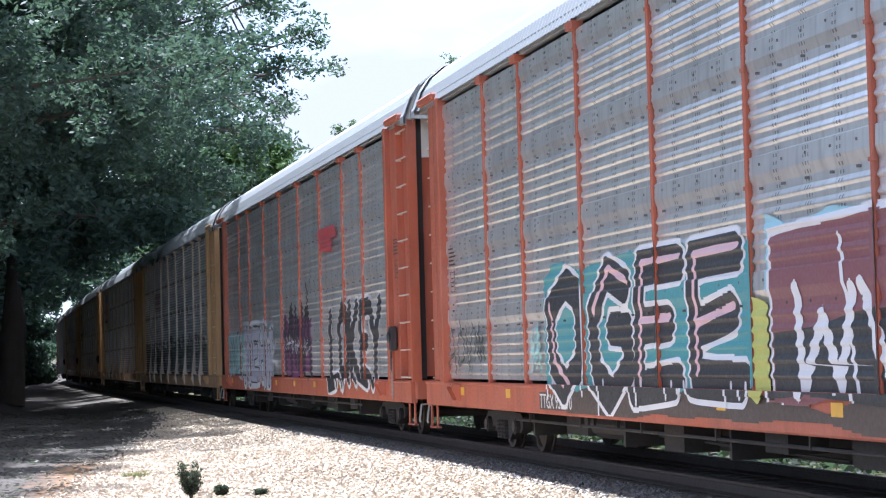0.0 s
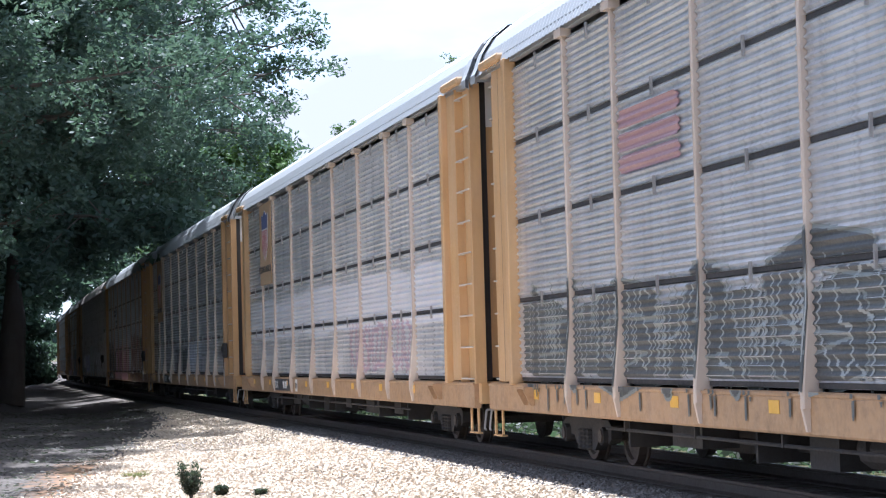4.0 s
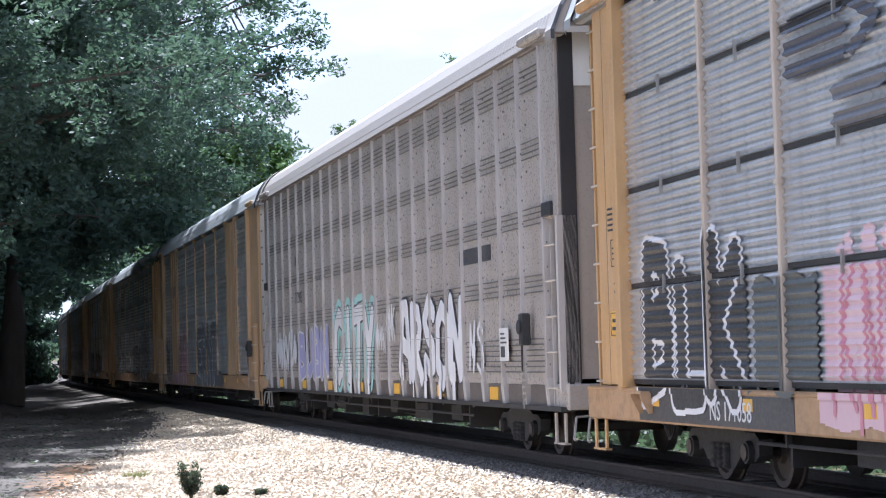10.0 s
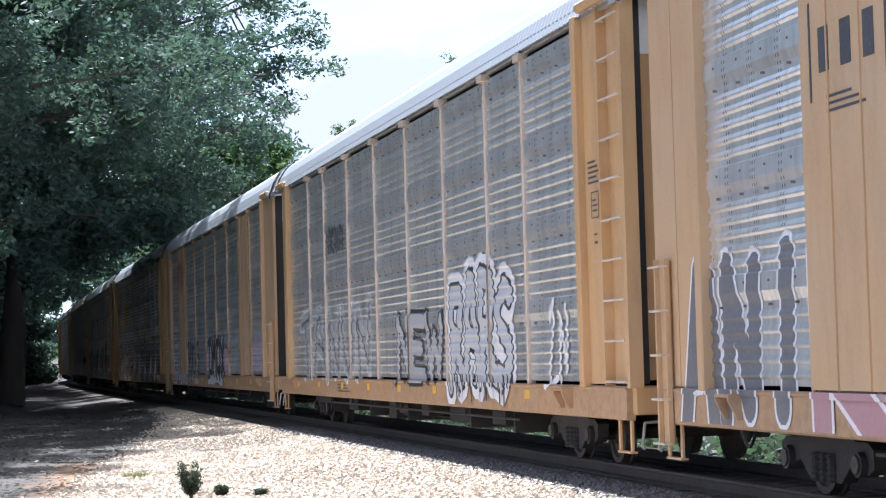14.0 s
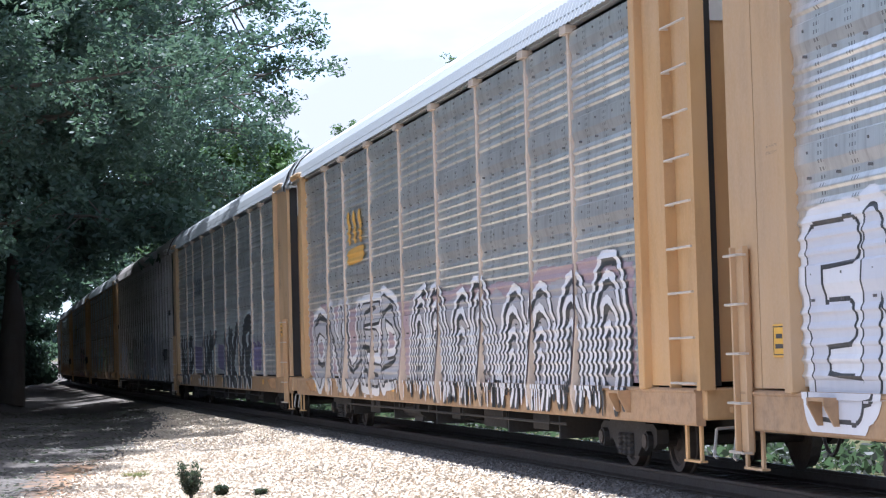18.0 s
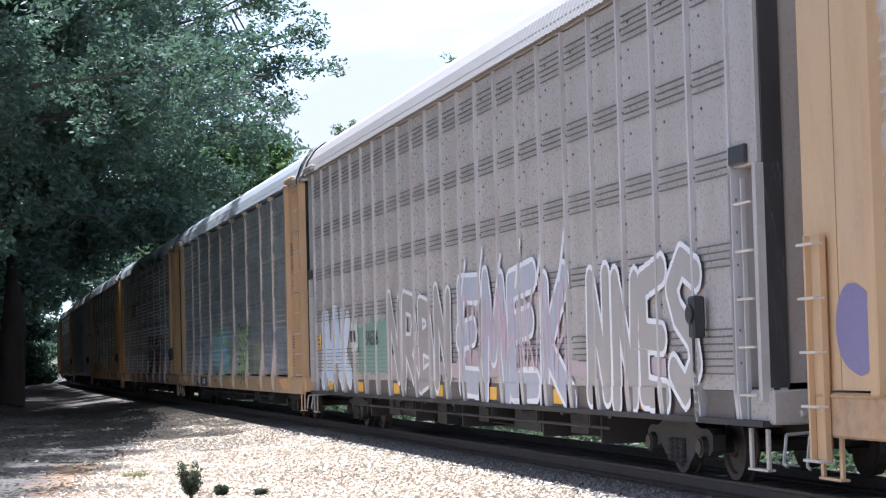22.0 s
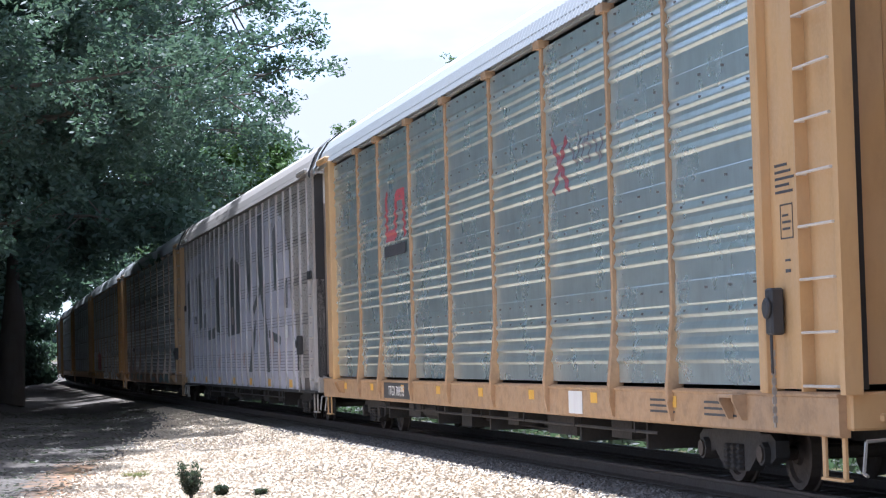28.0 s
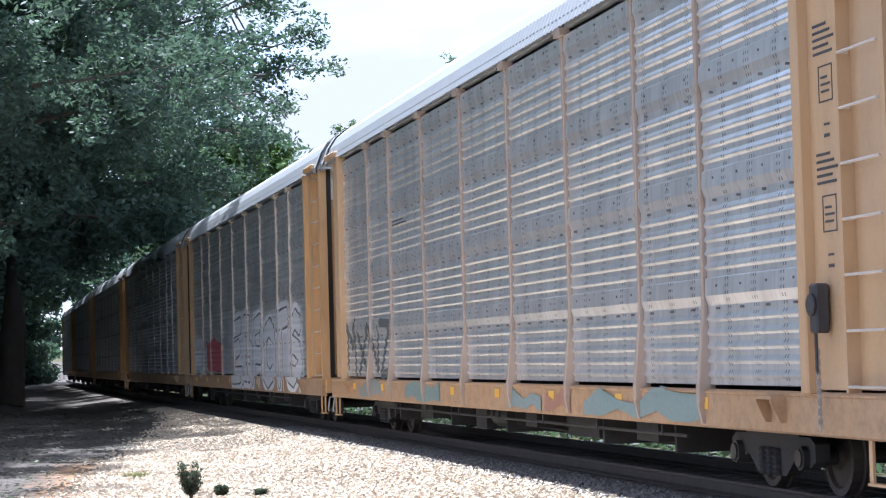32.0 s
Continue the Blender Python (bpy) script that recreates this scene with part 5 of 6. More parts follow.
         paint=wash((0.42, 0.31, 0.33), -11.9, 11.6, 1.05, 2.45, 101, 30) + bubble("ONUED", -11.4, -1.6, 1.08, 2.25, (0.50, 0.49, 0.51), BLK, 102, 0.34, 0.05, WHITE) + tag(-11.2, -1.8, 1.1, 2.2, BLK, 103, 0.045, "ONUED") + swirls(-0.9, 11.4, 1.0, 2.5, WHITE, BLK, 104, 8) + drips(WHITE, -11, 11, 1.02, 106, 50, 0.4, 0.03) + drips(BLK, -11, 11, 1.02, 107, 40, 0.4, 0.03) + coat_list(GOLD_PAINT, [[(-6.5, 4.05), (-6.5, 3.7)], [(-5.9, 4.05), (-5.9, 3.7)], [(-5.3, 4.05), (-5.3, 3.7)], [(-6.6, 3.32), (-5.1, 3.36)]], 0.15),
         extras=[sign("TTGX", 0.22, LETTER_WHITE, -7.9, 0.72), sign("993585", 0.22, LETTER_WHITE, -6.9, 0.72), sign("Quality", 0.17, INK, -12.4, 4.25, FACE + 0.036), sign("Auto Rack", 0.15, INK, -12.4, 3.95, FACE + 0.036), sign("B-25", 0.14, INK, -12.4, 3.45, FACE + 0.036), placard(-12.45, 2.1)]),
    dict(label="yellow-ended car carrier, ribbed sides, dark graffiti on purple band", kind="ribbed", skin=GALV, post=CREAM, end=TAN, rung=LETTER_WHITE, short=True, end_text=True,
         paint=[((0.21, 0.175, 0.31), [("line", [(a, 1.55), (b, 1.5)], 0.36) for a, b in ((-12.75, -12.6), (-7.2, -5.2), (-0.4, 0.8), (6.6, 7.6), (8.2, 8.4))])] + bubble("NAP", -11.5, -7.6, 0.66, 2.1, BLK, (0.78, 0.82, 0.81), 112, 0.26, 0.10) + bubble("AMT", -5.0, -0.9, 0.66, 2.15, BLK, (0.78, 0.82, 0.81), 113, 0.27, 0.10) + bubble("NKVR", 1.0, 7.1, 0.66, 2.25, BLK, (0.78, 0.82, 0.81), 114, 0.30, 0.10) + drips((0.66, 0.7, 0.7), -11, 7, 0.98, 116, 12, 0.3, 0.02) + coat_list((0.10, 0.13, 0.20), [[(-6.3, 4.0), (-6.3, 3.55)], [(-6.15, 4.0), (-6.15, 3.55)], [(-5.8, 4.0), (-5.8, 3.55)], [(-5.65, 4.0), (-5.65, 3.55)], [(-5.3, 4.0), (-5.3, 3.55)], [(-5.15, 4.0), (-5.15, 3.55)], [(-6.7, 4.2), (-6.7, 3.4)], [(-4.8, 4.2), (-4.8, 3.4)]], 0.05),
         extras=[notices(12.45, 4.2), notices(12.5, 3.2, INK, 3), notices(13.4, 3.0, INK, 3, 0.3), placard(12.6, 2.1), sign("TTGX", 0.26, LETTER_WHITE, -5.4, 0.70, 1.54)]),
    dict(label="solid pale grey steel car carrier, thin ribs, white-edged graffiti", kind="solid", skin=STEEL_PALE, post=GREY_POST, end=STEEL_GREY, sill=STEEL_GREY, roof=ROOF_BROWN, chord=ROOF_BROWN, brake=12.1,
         paint=bubble("BAK", -12.3, -8.7, 1.05, 2.2, (0.62, 0.70, 0.82), WHITE, 121, 0.18, 0.07) + wash((0.70, 0.72, 0.69), -8.6, -7.9, 1.5, 2.1, 122, 3) + wash((0.22, 0.34, 0.27), -7.8, -4.9, 1.15, 2.1, 123, 8) + wash((0.46, 0.37, 0.38), -4.8, 10.8, 1.05, 1.40, 124, 20) + bubble("NRBN", -4.8, 0.4, 0.95, 2.25, (0.36, 0.325, 0.30), (0.80, 0.79, 0.79), 125, 0.15, 0.065) + bubble("EMEK", 0.8, 7.2, 0.9, 2.35, (0.44, 0.45, 0.50), (0.80, 0.80, 0.82), 129, 0.17, 0.07) + [((0.78, 0.77, 0.80), [("line", [(1.2 + k * 1.1, 2.3), (1.5 + k * 1.1, 2.75 + 0.12 * (k % 2))], 0.045) for k in range(6)])] + tag(1.0, 7.0, 1.2, 2.2, (0.60, 0.46, 0.52), 130, 0.03) + bubble("NNES", 7.9, 12.0, 0.9, 2.2, (0.38, 0.35, 0.32), WHITE, 126, 0.14, 0.06),
         extras=[plate("owner_mark", INK, -8.6, -8.1, 1.7, 1.92, FACE + 0.04), sign("546326", 0.40, INK, -6.3, 1.62, FACE + 0.04), placard(-12.4, 1.75)]),
    dict(label="tan car carrier, flared posts, dull sides, mint and lime graffiti", kind="ribbed", skin=GALV_DULL, post=CREAM, end=TAN, sill=TAN, flare=True,
         paint=wash((0.46, 0.47, 0.50), -9.1, -5.0, 1.1, 1.95, 138, 6) + tag(-9.1, -5.0, 1.1, 2.0, (0.62, 0.63, 0.68), 131, 0.05, "TETY") + tag(-9.0, -5.0, 1.1, 2.0, DGREY, 139, 0.03, "TETY") + tag(-4.6, -3.8, 1.5, 2.1, (0.70, 0.70, 0.72), 146, 0.03) + bubble("AMS", -3.7, 0.3, 1.15, 2.15, (0.42, 0.64, 0.70), LIME, 134, 0.30, 0.10) + wash((0.42, 0.64, 0.70), -2.9, -0.6, 1.25, 1.9, 133, 7) + tag(0.5, 2.0, 1.3, 2.1, (0.70, 0.70, 0.72), 147, 0.03) + wash((0.62, 0.72, 0.62), 2.2, 4.7, 1.05, 2.1, 148, 7) + bubble("SKS", 2.3, 4.6, 1.05, 2.15, LIME, BLK, 135, 0.14, 0.06) + tag(5.0, 7.0, 1.2, 1.9, (0.6, 0.58, 0.3), 136, 0.04) + tag(7.6, 11.2, 1.1, 2.1, (0.62, 0.63, 0.70), 137, 0.045, "ZNSK"),
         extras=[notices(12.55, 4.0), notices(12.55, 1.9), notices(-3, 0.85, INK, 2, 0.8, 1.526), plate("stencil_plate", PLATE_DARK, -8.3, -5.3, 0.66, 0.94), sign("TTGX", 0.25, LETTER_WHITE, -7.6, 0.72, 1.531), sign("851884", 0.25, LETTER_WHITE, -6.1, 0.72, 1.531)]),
    dict(label="pale yellow car carrier, flared posts, dull sides, pink graffiti", kind="ribbed", skin=GALV_DULL, post=CREAM, end=YELLOW, flare=True, brake=12.3,
         paint=wash((0.30, 0.12, 0.16), 1.6, 7.4, 1.05, 2.2, 143, 10) + bubble("EFFS", 1.4, 7.8, 1.05, 2.3, BLK, PINK, 141, 0.17, 0.07) + wash((0.40, 0.24, 0.26), 1.5, 8.6, 0.66, 0.95, 144, 6) + tag(10.2, 11.6, 1.1, 1.7, WHITE, 145, 0.05) + [((0.60, 0.47, 0.22), [("poly", [(-7.1, 3.25), (-4.6, 3.25), (-4.6, 4.2), (-7.1, 4.2)])])] + coat_list((0.08, 0.08, 0.08), [[(-6.6, 3.9), (-6.6, 3.55), (-5.8, 3.55), (-5.8, 3.9), (-5.0, 3.9), (-5.0, 3.5)]], 0.07),
         extras=[notices(-12.6, 3.9), notices(-12.6, 2.6)]),
    dict(label="golden yellow car carrier, flared posts, bright sides, red wordmark", kind="bold", skin=GALV_BRIGHT, post=SILL_TAN, end=YELLOW, flare=True, brake=12.45,
         paint=coat_list(RED_PAINT, [[(-6.5, 4.2), (-6.5, 3.5), (-5.75, 3.5), (-5.6, 4.15), (-4.95, 4.15), (-4.9, 3.5)]], 0.10) + tag(4.6, 5.4, 3.3, 4.0, (0.3, 0.08, 0.10), 151, 0.06, "X") + tag(5.5, 7.0, 3.6, 3.9, (0.2, 0.2, 0.22), 152, 0.025),
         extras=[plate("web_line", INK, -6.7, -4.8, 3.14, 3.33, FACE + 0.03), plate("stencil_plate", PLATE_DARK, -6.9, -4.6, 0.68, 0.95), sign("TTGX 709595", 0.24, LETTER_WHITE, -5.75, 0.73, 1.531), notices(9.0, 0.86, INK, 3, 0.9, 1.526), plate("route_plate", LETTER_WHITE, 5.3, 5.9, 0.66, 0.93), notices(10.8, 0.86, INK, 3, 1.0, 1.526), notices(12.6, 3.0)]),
    dict(label="solid grey steel car carrier covered by giant white letters", kind="solid", skin=STEEL_GREY, post=GREY_POST, end=STEEL_GREY, sill=STEEL_GREY, roof=ROOF_BROWN, chord=ROOF_BROWN, brake=12.1,
         paint=[((0.64, 0.605, 0.66), [("poly", [(-12.9, 1.08), (-12.9, 4.3), (-12.2, 4.7), (-10.0, 4.85), (-8.6, 4.8), (-8.4, 5.0), (-4.0, 5.05), (-3.4, 4.95), (2.4, 5.1), (8.0, 5.12), (9.3, 4.6), (10.1, 3.9), (10.2, 2.8), (10.9, 2.4), (11.3, 0.70), (-12.9, 0.70)])]),
                (DGREY, [("poly", p) for p in ([(-12.9, 4.0), (-12.3, 4.1), (-12.0, 3.0), (-12.9, 2.2)], [(-10.1, 4.1), (-8.9, 4.2), (-8.5, 2.5), (-9.4, 2.4), (-9.9, 3.2)], [(-4.9, 3.8), (-3.7, 3.9), (-3.6, 2.2), (-4.8, 2.3)], [(-8.0, 2.9), (-7.5, 2.9), (-7.5, 2.45), (-8.0, 2.45)], [(-6.9, 2.35), (-4.8, 2.4), (-4.8, 2.1), (-6.9, 2.05)], [(-1.9, 4.0), (-0.6, 4.3), (1.0, 4.0), (1.0, 2.15), (-1.8, 2.1)], [(2.3, 5.0), (3.1, 5.0), (3.3, 3.4), (2.9, 2.6), (2.6, 3.4)], [(4.6, 5.05), (5.6, 5.05), (6.1, 2.4), (5.5, 2.5), (4.6, 3.9)], [(2.6, 1.1), (3.4, 2.0), (4.1, 2.45), (4.0, 2.0), (3.2, 1.1)], [(5.7, 2.6), (6.3, 2.2), (6.6, 1.1), (6.1, 1.1)], [(6.5, 2.15), (8.6, 1.95), (8.5, 1.75), (6.5, 1.95)], [(7.5, 4.5), (8.1, 4.7), (8.2, 3.0), (7.6, 3.1)], [(3.6, 2.75), (5.1, 3.35), (5.1, 3.1), (3.8, 2.55)], [(9.2, 3.2), (9.8, 3.3), (9.8, 2.6), (9.2, 2.6)])]),
                ((0.42, 0.34, 0.30), [("poly", [(-12.9, 2.1), (-11.6, 2.2), (-11.2, 1.2), (-12.9, 1.1)]), ("poly", [(-0.9, 2.9), (-0.5, 2.9), (-0.5, 2.4), (-0.9, 2.4)])]),
                ((0.58, 0.43, 0.40), [("line", [(x, z), (x + 0.1, z + 0.08)], r) for x, z, r in ((-6.0, 1.5, 0.2), (-4.2, 1.3, 0.16), (-1.2, 1.8, 0.14), (-0.4, 1.55, 0.12), (1.6, 1.4, 0.15), (4.6, 1.9, 0.2), (7.0, 1.7, 0.3), (8.2, 1.4, 0.2))])] + drips((0.48, 0.45, 0.48), -12.5, 9.8, 4.95, 163, 110, 1.3, 0.022) + drips((0.30, 0.29, 0.30), -12, 9.5, 4.7, 164, 60, 0.9, 0.016) + drips((0.66, 0.63, 0.68), -12.5, 10.5, 3.2, 165, 70, 1.6, 0.011),
         extras=[sign("712906", 0.36, INK, -10.2, 2.62, FACE + 0.053), plate("route_plate", LETTER_WHITE, 9.6, 10.0, 1.9, 2.2, FACE + 0.06)]),
    dict(label="tan car carrier, flared posts, whitish sides, painted patches on sill", kind="ribbed", skin=GALV, post=TAUPE, end=TAN, flare=True, brake=12.5,
         paint=tag(-12.0, -7.4, 1.1, 1.95, DGREY, 171, 0.08, "MXNZ") + wash((0.24, 0.26, 0.24), -10.5, -8.2, 0.68, 0.95, 172, 5) + wash((0.20, 0.27, 0.25), -6.0, -3.2, 0.68, 0.95, 173, 6) + wash((0.22, 0.29, 0.28), 1.2, 3.0, 0.68, 0.95, 174, 4) + wash((0.34, 0.17, 0.11), 3.2, 4.4, 0.68, 0.95, 175, 3) + wash((0.20, 0.28, 0.27), 5.0, 9.2, 0.68, 0.95, 176, 6),
         extras=[notices(-5.9, 3.7, INK, 2, 1.6, 1.54), notices(12.6, 4.1), notices(12.6, 3.0)]),
    dict(label="yellow-ended car carrier, dull ribbed sides, white and red graffiti", kind="ribbed", skin=GALV_DULL, post=CREAM, end=YELLOW, posts={1: CREAM},
         paint=wash((0.62, 0.62, 0.63), -2.0, 11.0, 1.05, 2.15, 184, 14) + bubble("EBPOTS", -1.8, 10.9, 0.95, 2.35, (0.72, 0.72, 0.72), BLK, 181, 0.28, 0.05, WHITE) + wash((0.42, 0.08, 0.10), -8.3, -4.3, 1.1, 2.05, 182, 4) + tag(-12, -9, 1.1, 2.1, WHITE, 183, 0.07) + drips(WHITE, -2, 11, 1.0, 186, 14, 0.3, 0.06),
         extras=[notices(-8.25, 4.4, INK, 4, 0.6, 1.53)]),
    dict(label="car carrier with yellow ends and dusty ribbed sides", kind="ribbed", skin=GALV_DULL, post=GREY_POST, end=TAN, paint=tag(-8, 6, 1.1, 1.9, (0.5, 0.5, 0.52), 191, 0.06)),
    dict(label="car carrier with yellow ends and dusty ribbed sides", kind="ribbed", skin=GALV_DULL, post=GREY_POST, end=YELLOW, rung=LETTER_WHITE, paint=[]),
    dict(label="car carrier with yellow ends and corrugated sides", kind="fine", skin=GALV_FINE, post=GREY_POST, end=YELLOW, paint=[]),
    dict(label="car carrier with yellow ends and dusty ribbed sides", kind="ribbed", skin=GALV_DULL, post=GREY_POST, end=YELLOW, paint=[]),
]

# ---- ground and track ----
def ground_height(s, lat):
    z = np.interp(lat, (-900, -120, -40, -14, -8, -5, -2.6, -1.7, 1.9, 2.8, 4.2, 7, 10, 16, 30, 120, 900), (14, 6, 3.0, 1.4, 0.35, -0.5, -0.3, -0.20, -0.20, -0.30, -0.42, -0.46, -0.42, -0.25, 0.3, 3, 10))
    bank = np.clip((-36 - s) / 30, 0, 1) * np.clip((lat - 6.0) / 5, 0, 1) * 1.9
    return z + bank + 0.03 * np.sin(s * 0.9 + lat * 1.7) * np.clip(abs(lat) - 2, 0, 1)


def build_ground():
    ss = np.concatenate([np.arange(-740, -160, 20), np.arange(-160, -40, 4), np.arange(-40, 60, 1.0), np.arange(60, 541, 20)])
    ll = np.concatenate([(-900, -500, -250, -120, -60, -40, -25, -18), np.arange(-14, -5, 1.5), np.arange(-5, 12.01, 0.5), np.arange(13, 30, 2), (30, 45, 70, 120, 250, 500, 900)])
    verts, uvs = [], []
    for s in ss:
        for lat in ll:
            x, y, _ = on_line(float(s), float(lat))
            verts.append((float(x), float(y), float(ground_height(s, lat))))
            uvs.append((float(lat), float(s)))
    n = len(ll)
    faces = [(i * n + j, (i + 1) * n + j, (i + 1) * n + j + 1, i * n + j + 1) for i in range(len(ss) - 1) for j in range(n - 1)]
    me = bpy.data.meshes.new("ground")
    me.from_pydata(verts, [], faces)
    uv = me.uv_layers.new(name="UVMap")
    for loop in me.loops:
        uv.data[loop.index].uv = uvs[loop.vertex_index]
    me.polygons.foreach_set("use_smooth", [True] * len(me.polygons))
    me.update()
    bm = bmesh.new()
    bm.from_mesh(me)
    bmesh.ops.recalc_face_normals(bm, faces=bm.faces)
    if sum(f.normal.z for f in bm.faces) < 0:
        bmesh.ops.reverse_faces(bm, faces=bm.faces)
    bm.to_mesh(me)
    bm.free()
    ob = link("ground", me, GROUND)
    tagged(ob, "pale crushed-stone trackside ground, grassy further off", "ground", kind="structure")


def build_ballast(grimy):
    """Loose stones beside the track."""
    rnd = np.random.default_rng(4 + grimy)
    base = []
    for k in range(6):
        a = rnd.uniform(0.6, 1.0, 8)
        base.append(np.array([(-1, -1, -0.6), (1, -1, -0.6), (1, 1, -0.6), (-1, 1, -0.6), (-0.7, -0.7, 0.7), (0.7, -0.7, 0.6), (0.6, 0.7, 0.75), (-0.7, 0.6, 0.6)]) * a[:, None])
    quads = ((3, 2, 1, 0), (4, 5, 6, 7), (0, 1, 5, 4), (1, 2, 6, 5), (2, 3, 7, 6), (3, 0, 4, 7))
    verts, faces = [], []
    count = 46000
    s = np.concatenate([rnd.uniform(-8, 16, count), rnd.uniform(-42, -8, 26000)])
    lat = np.concatenate([rnd.uniform(1.75, 8.2, count), rnd.uniform(1.75, 8.0, 26000)])
    # Loose stones end at the same tree-shade edge.
    keep = lat + np.clip((8.0 - s) / 41.0, 0, 1) * 5.4 + rnd.normal(0, 0.25, len(s)) < 7.7
    s, lat = s[keep], lat[keep]
    if grimy:
        s, lat = rnd.uniform(-14, 18, 14000), 1.0 + 0.95 * rnd.random(14000) ** 1.2
    x, y, h = on_line(s, lat)
    z = ground_height(s, lat)
    size = rnd.uniform(0.018, 0.042, len(s))
    for i in range(len(s)):
        q = Euler(rnd.uniform(-0.6, 0.6, 2).tolist() + [rnd.uniform(0, 6.28)]).to_matrix()
        v = (base[i % 6] * size[i]) @ np.array(q).T + (x[i], y[i], z[i] + size[i] * 0.3)
        k = len(verts)
        verts.extend(map(tuple, v))
        faces.extend(tuple(k + j for j in f) for f in quads)
    me = bpy.data.meshes.new("ballast")
    me.from_pydata(verts, [], faces)
    ob = link("ballast", me, STONE_GRIMY if grimy else STONE)
    tagged(ob, "grimy stones along the rail, darkened for shade" if grimy else "loose pale crushed stones beside the rails", "gravel", kind="stuff")


def rail_shape(side):
    prof = ((-0.07, -0.17), (0.07, -0.17), (0.07, -0.155), (0.012, -0.13), (0.012, -0.045), (0.036, -0.035), (0.036, -0.006), (0.028, 0.0), (-0.028, 0.0), (-0.036, -0.006), (-0.036, -0.035), (-0.012, -0.045), (-0.012, -0.13), (-0.07, -0.155))
    verts, faces = [], []
    ss = np.concatenate([np.arange(-700, -150, 25.0), np.arange(-150, 60, 5.0), np.arange(60, 521, 25.0)])
    for s in ss:
        for o, z in prof:
            x, y, _ = on_line(float(s), side + o)
            verts.append((float(x), float(y), z))
    k = len(prof)
    for i in range(len(ss) - 1):
        for j in range(k):
            faces.append((i * k + j, i * k + (j + 1) % k, (i + 1) * k + (j + 1) % k, (i + 1) * k + j))
    me = bpy.data.meshes.new("rail")
    me.from_pydata(verts, [], faces)
    return me


def build_track():
    track = new("track")
    tagged(track, "single railway track on dark timber ties", "railway track", kind="structure")
    for side in (-0.755, 0.755):
        link("rail", rail_shape(side), RAILSTEEL, track)
    def tie(bm):
        box(bm, -0.115, 0.115, -1.3, 1.3, -0.30, -0.165)
        softened(bm, 0.012)
    rnd = random.Random(9)
    for i in range(290):
        s = -125 + i * 0.52
        x, y, h = on_line(s)
        piece("tie", "tie", tie, TIMBER, track, m=pose(float(x), float(y), rnd.uniform(-0.012, 0.0), 0, 0, math.degrees(h) + rnd.uniform(-1.5, 1.5)))


# ---- trees ----
def tube(verts, faces, path, radii, n=8):
    rings = []
    for i, p in enumerate(path):
        d = (path[min(i + 1, len(path) - 1)] - path[max(i - 1, 0)]).normalized()
        turn = d.to_track_quat("Z", "Y").to_matrix()
        k = len(verts)
        for j in range(n):
            a = 2 * math.pi * j / n
            verts.append(tuple(p + turn @ Vector((math.cos(a), math.sin(a), 0)) * radii[i]))
        rings.append(k)
    for a, b in zip(rings, rings[1:]):
        for j in range(n):
            faces.append((a + j, a + (j + 1) % n, b + (j + 1) % n, b + j))


def leaves(points, per, spread, size, seed):
    """Many small pointed leaves in clumps round the given points."""
    rnd = np.random.default_rng(seed)
    pts = np.repeat(np.array(points, float), per, 0)
    off = rnd.normal(0, 1, pts.shape)
    off *= (spread * rnd.uniform(0.2, 1, (len(pts), 1)) ** 0.6) / np.maximum(np.linalg.norm(off, axis=1, keepdims=True), 0.3)
    off[:, 2] *= 0.7
    c = pts + off
    a = rnd.normal(0, 1, c.shape)
    a[:, 2] *= 0.6
    a /= np.linalg.norm(a, axis=1, keepdims=True)
    b = np.cross(a, rnd.normal(0, 1, c.shape))
    b /= np.maximum(np.linalg.norm(b, axis=1, keepdims=True), 1e-3)
    w = rnd.uniform(0.6, 1.3, (len(c), 1)) * size
    v = np.stack([c - a * w, c + b * w * 0.42, c + a * w, c - b * w * 0.42], 1).reshape(-1, 3)
    faces = np.arange(len(v)).reshape(-1, 4)
    return v, faces


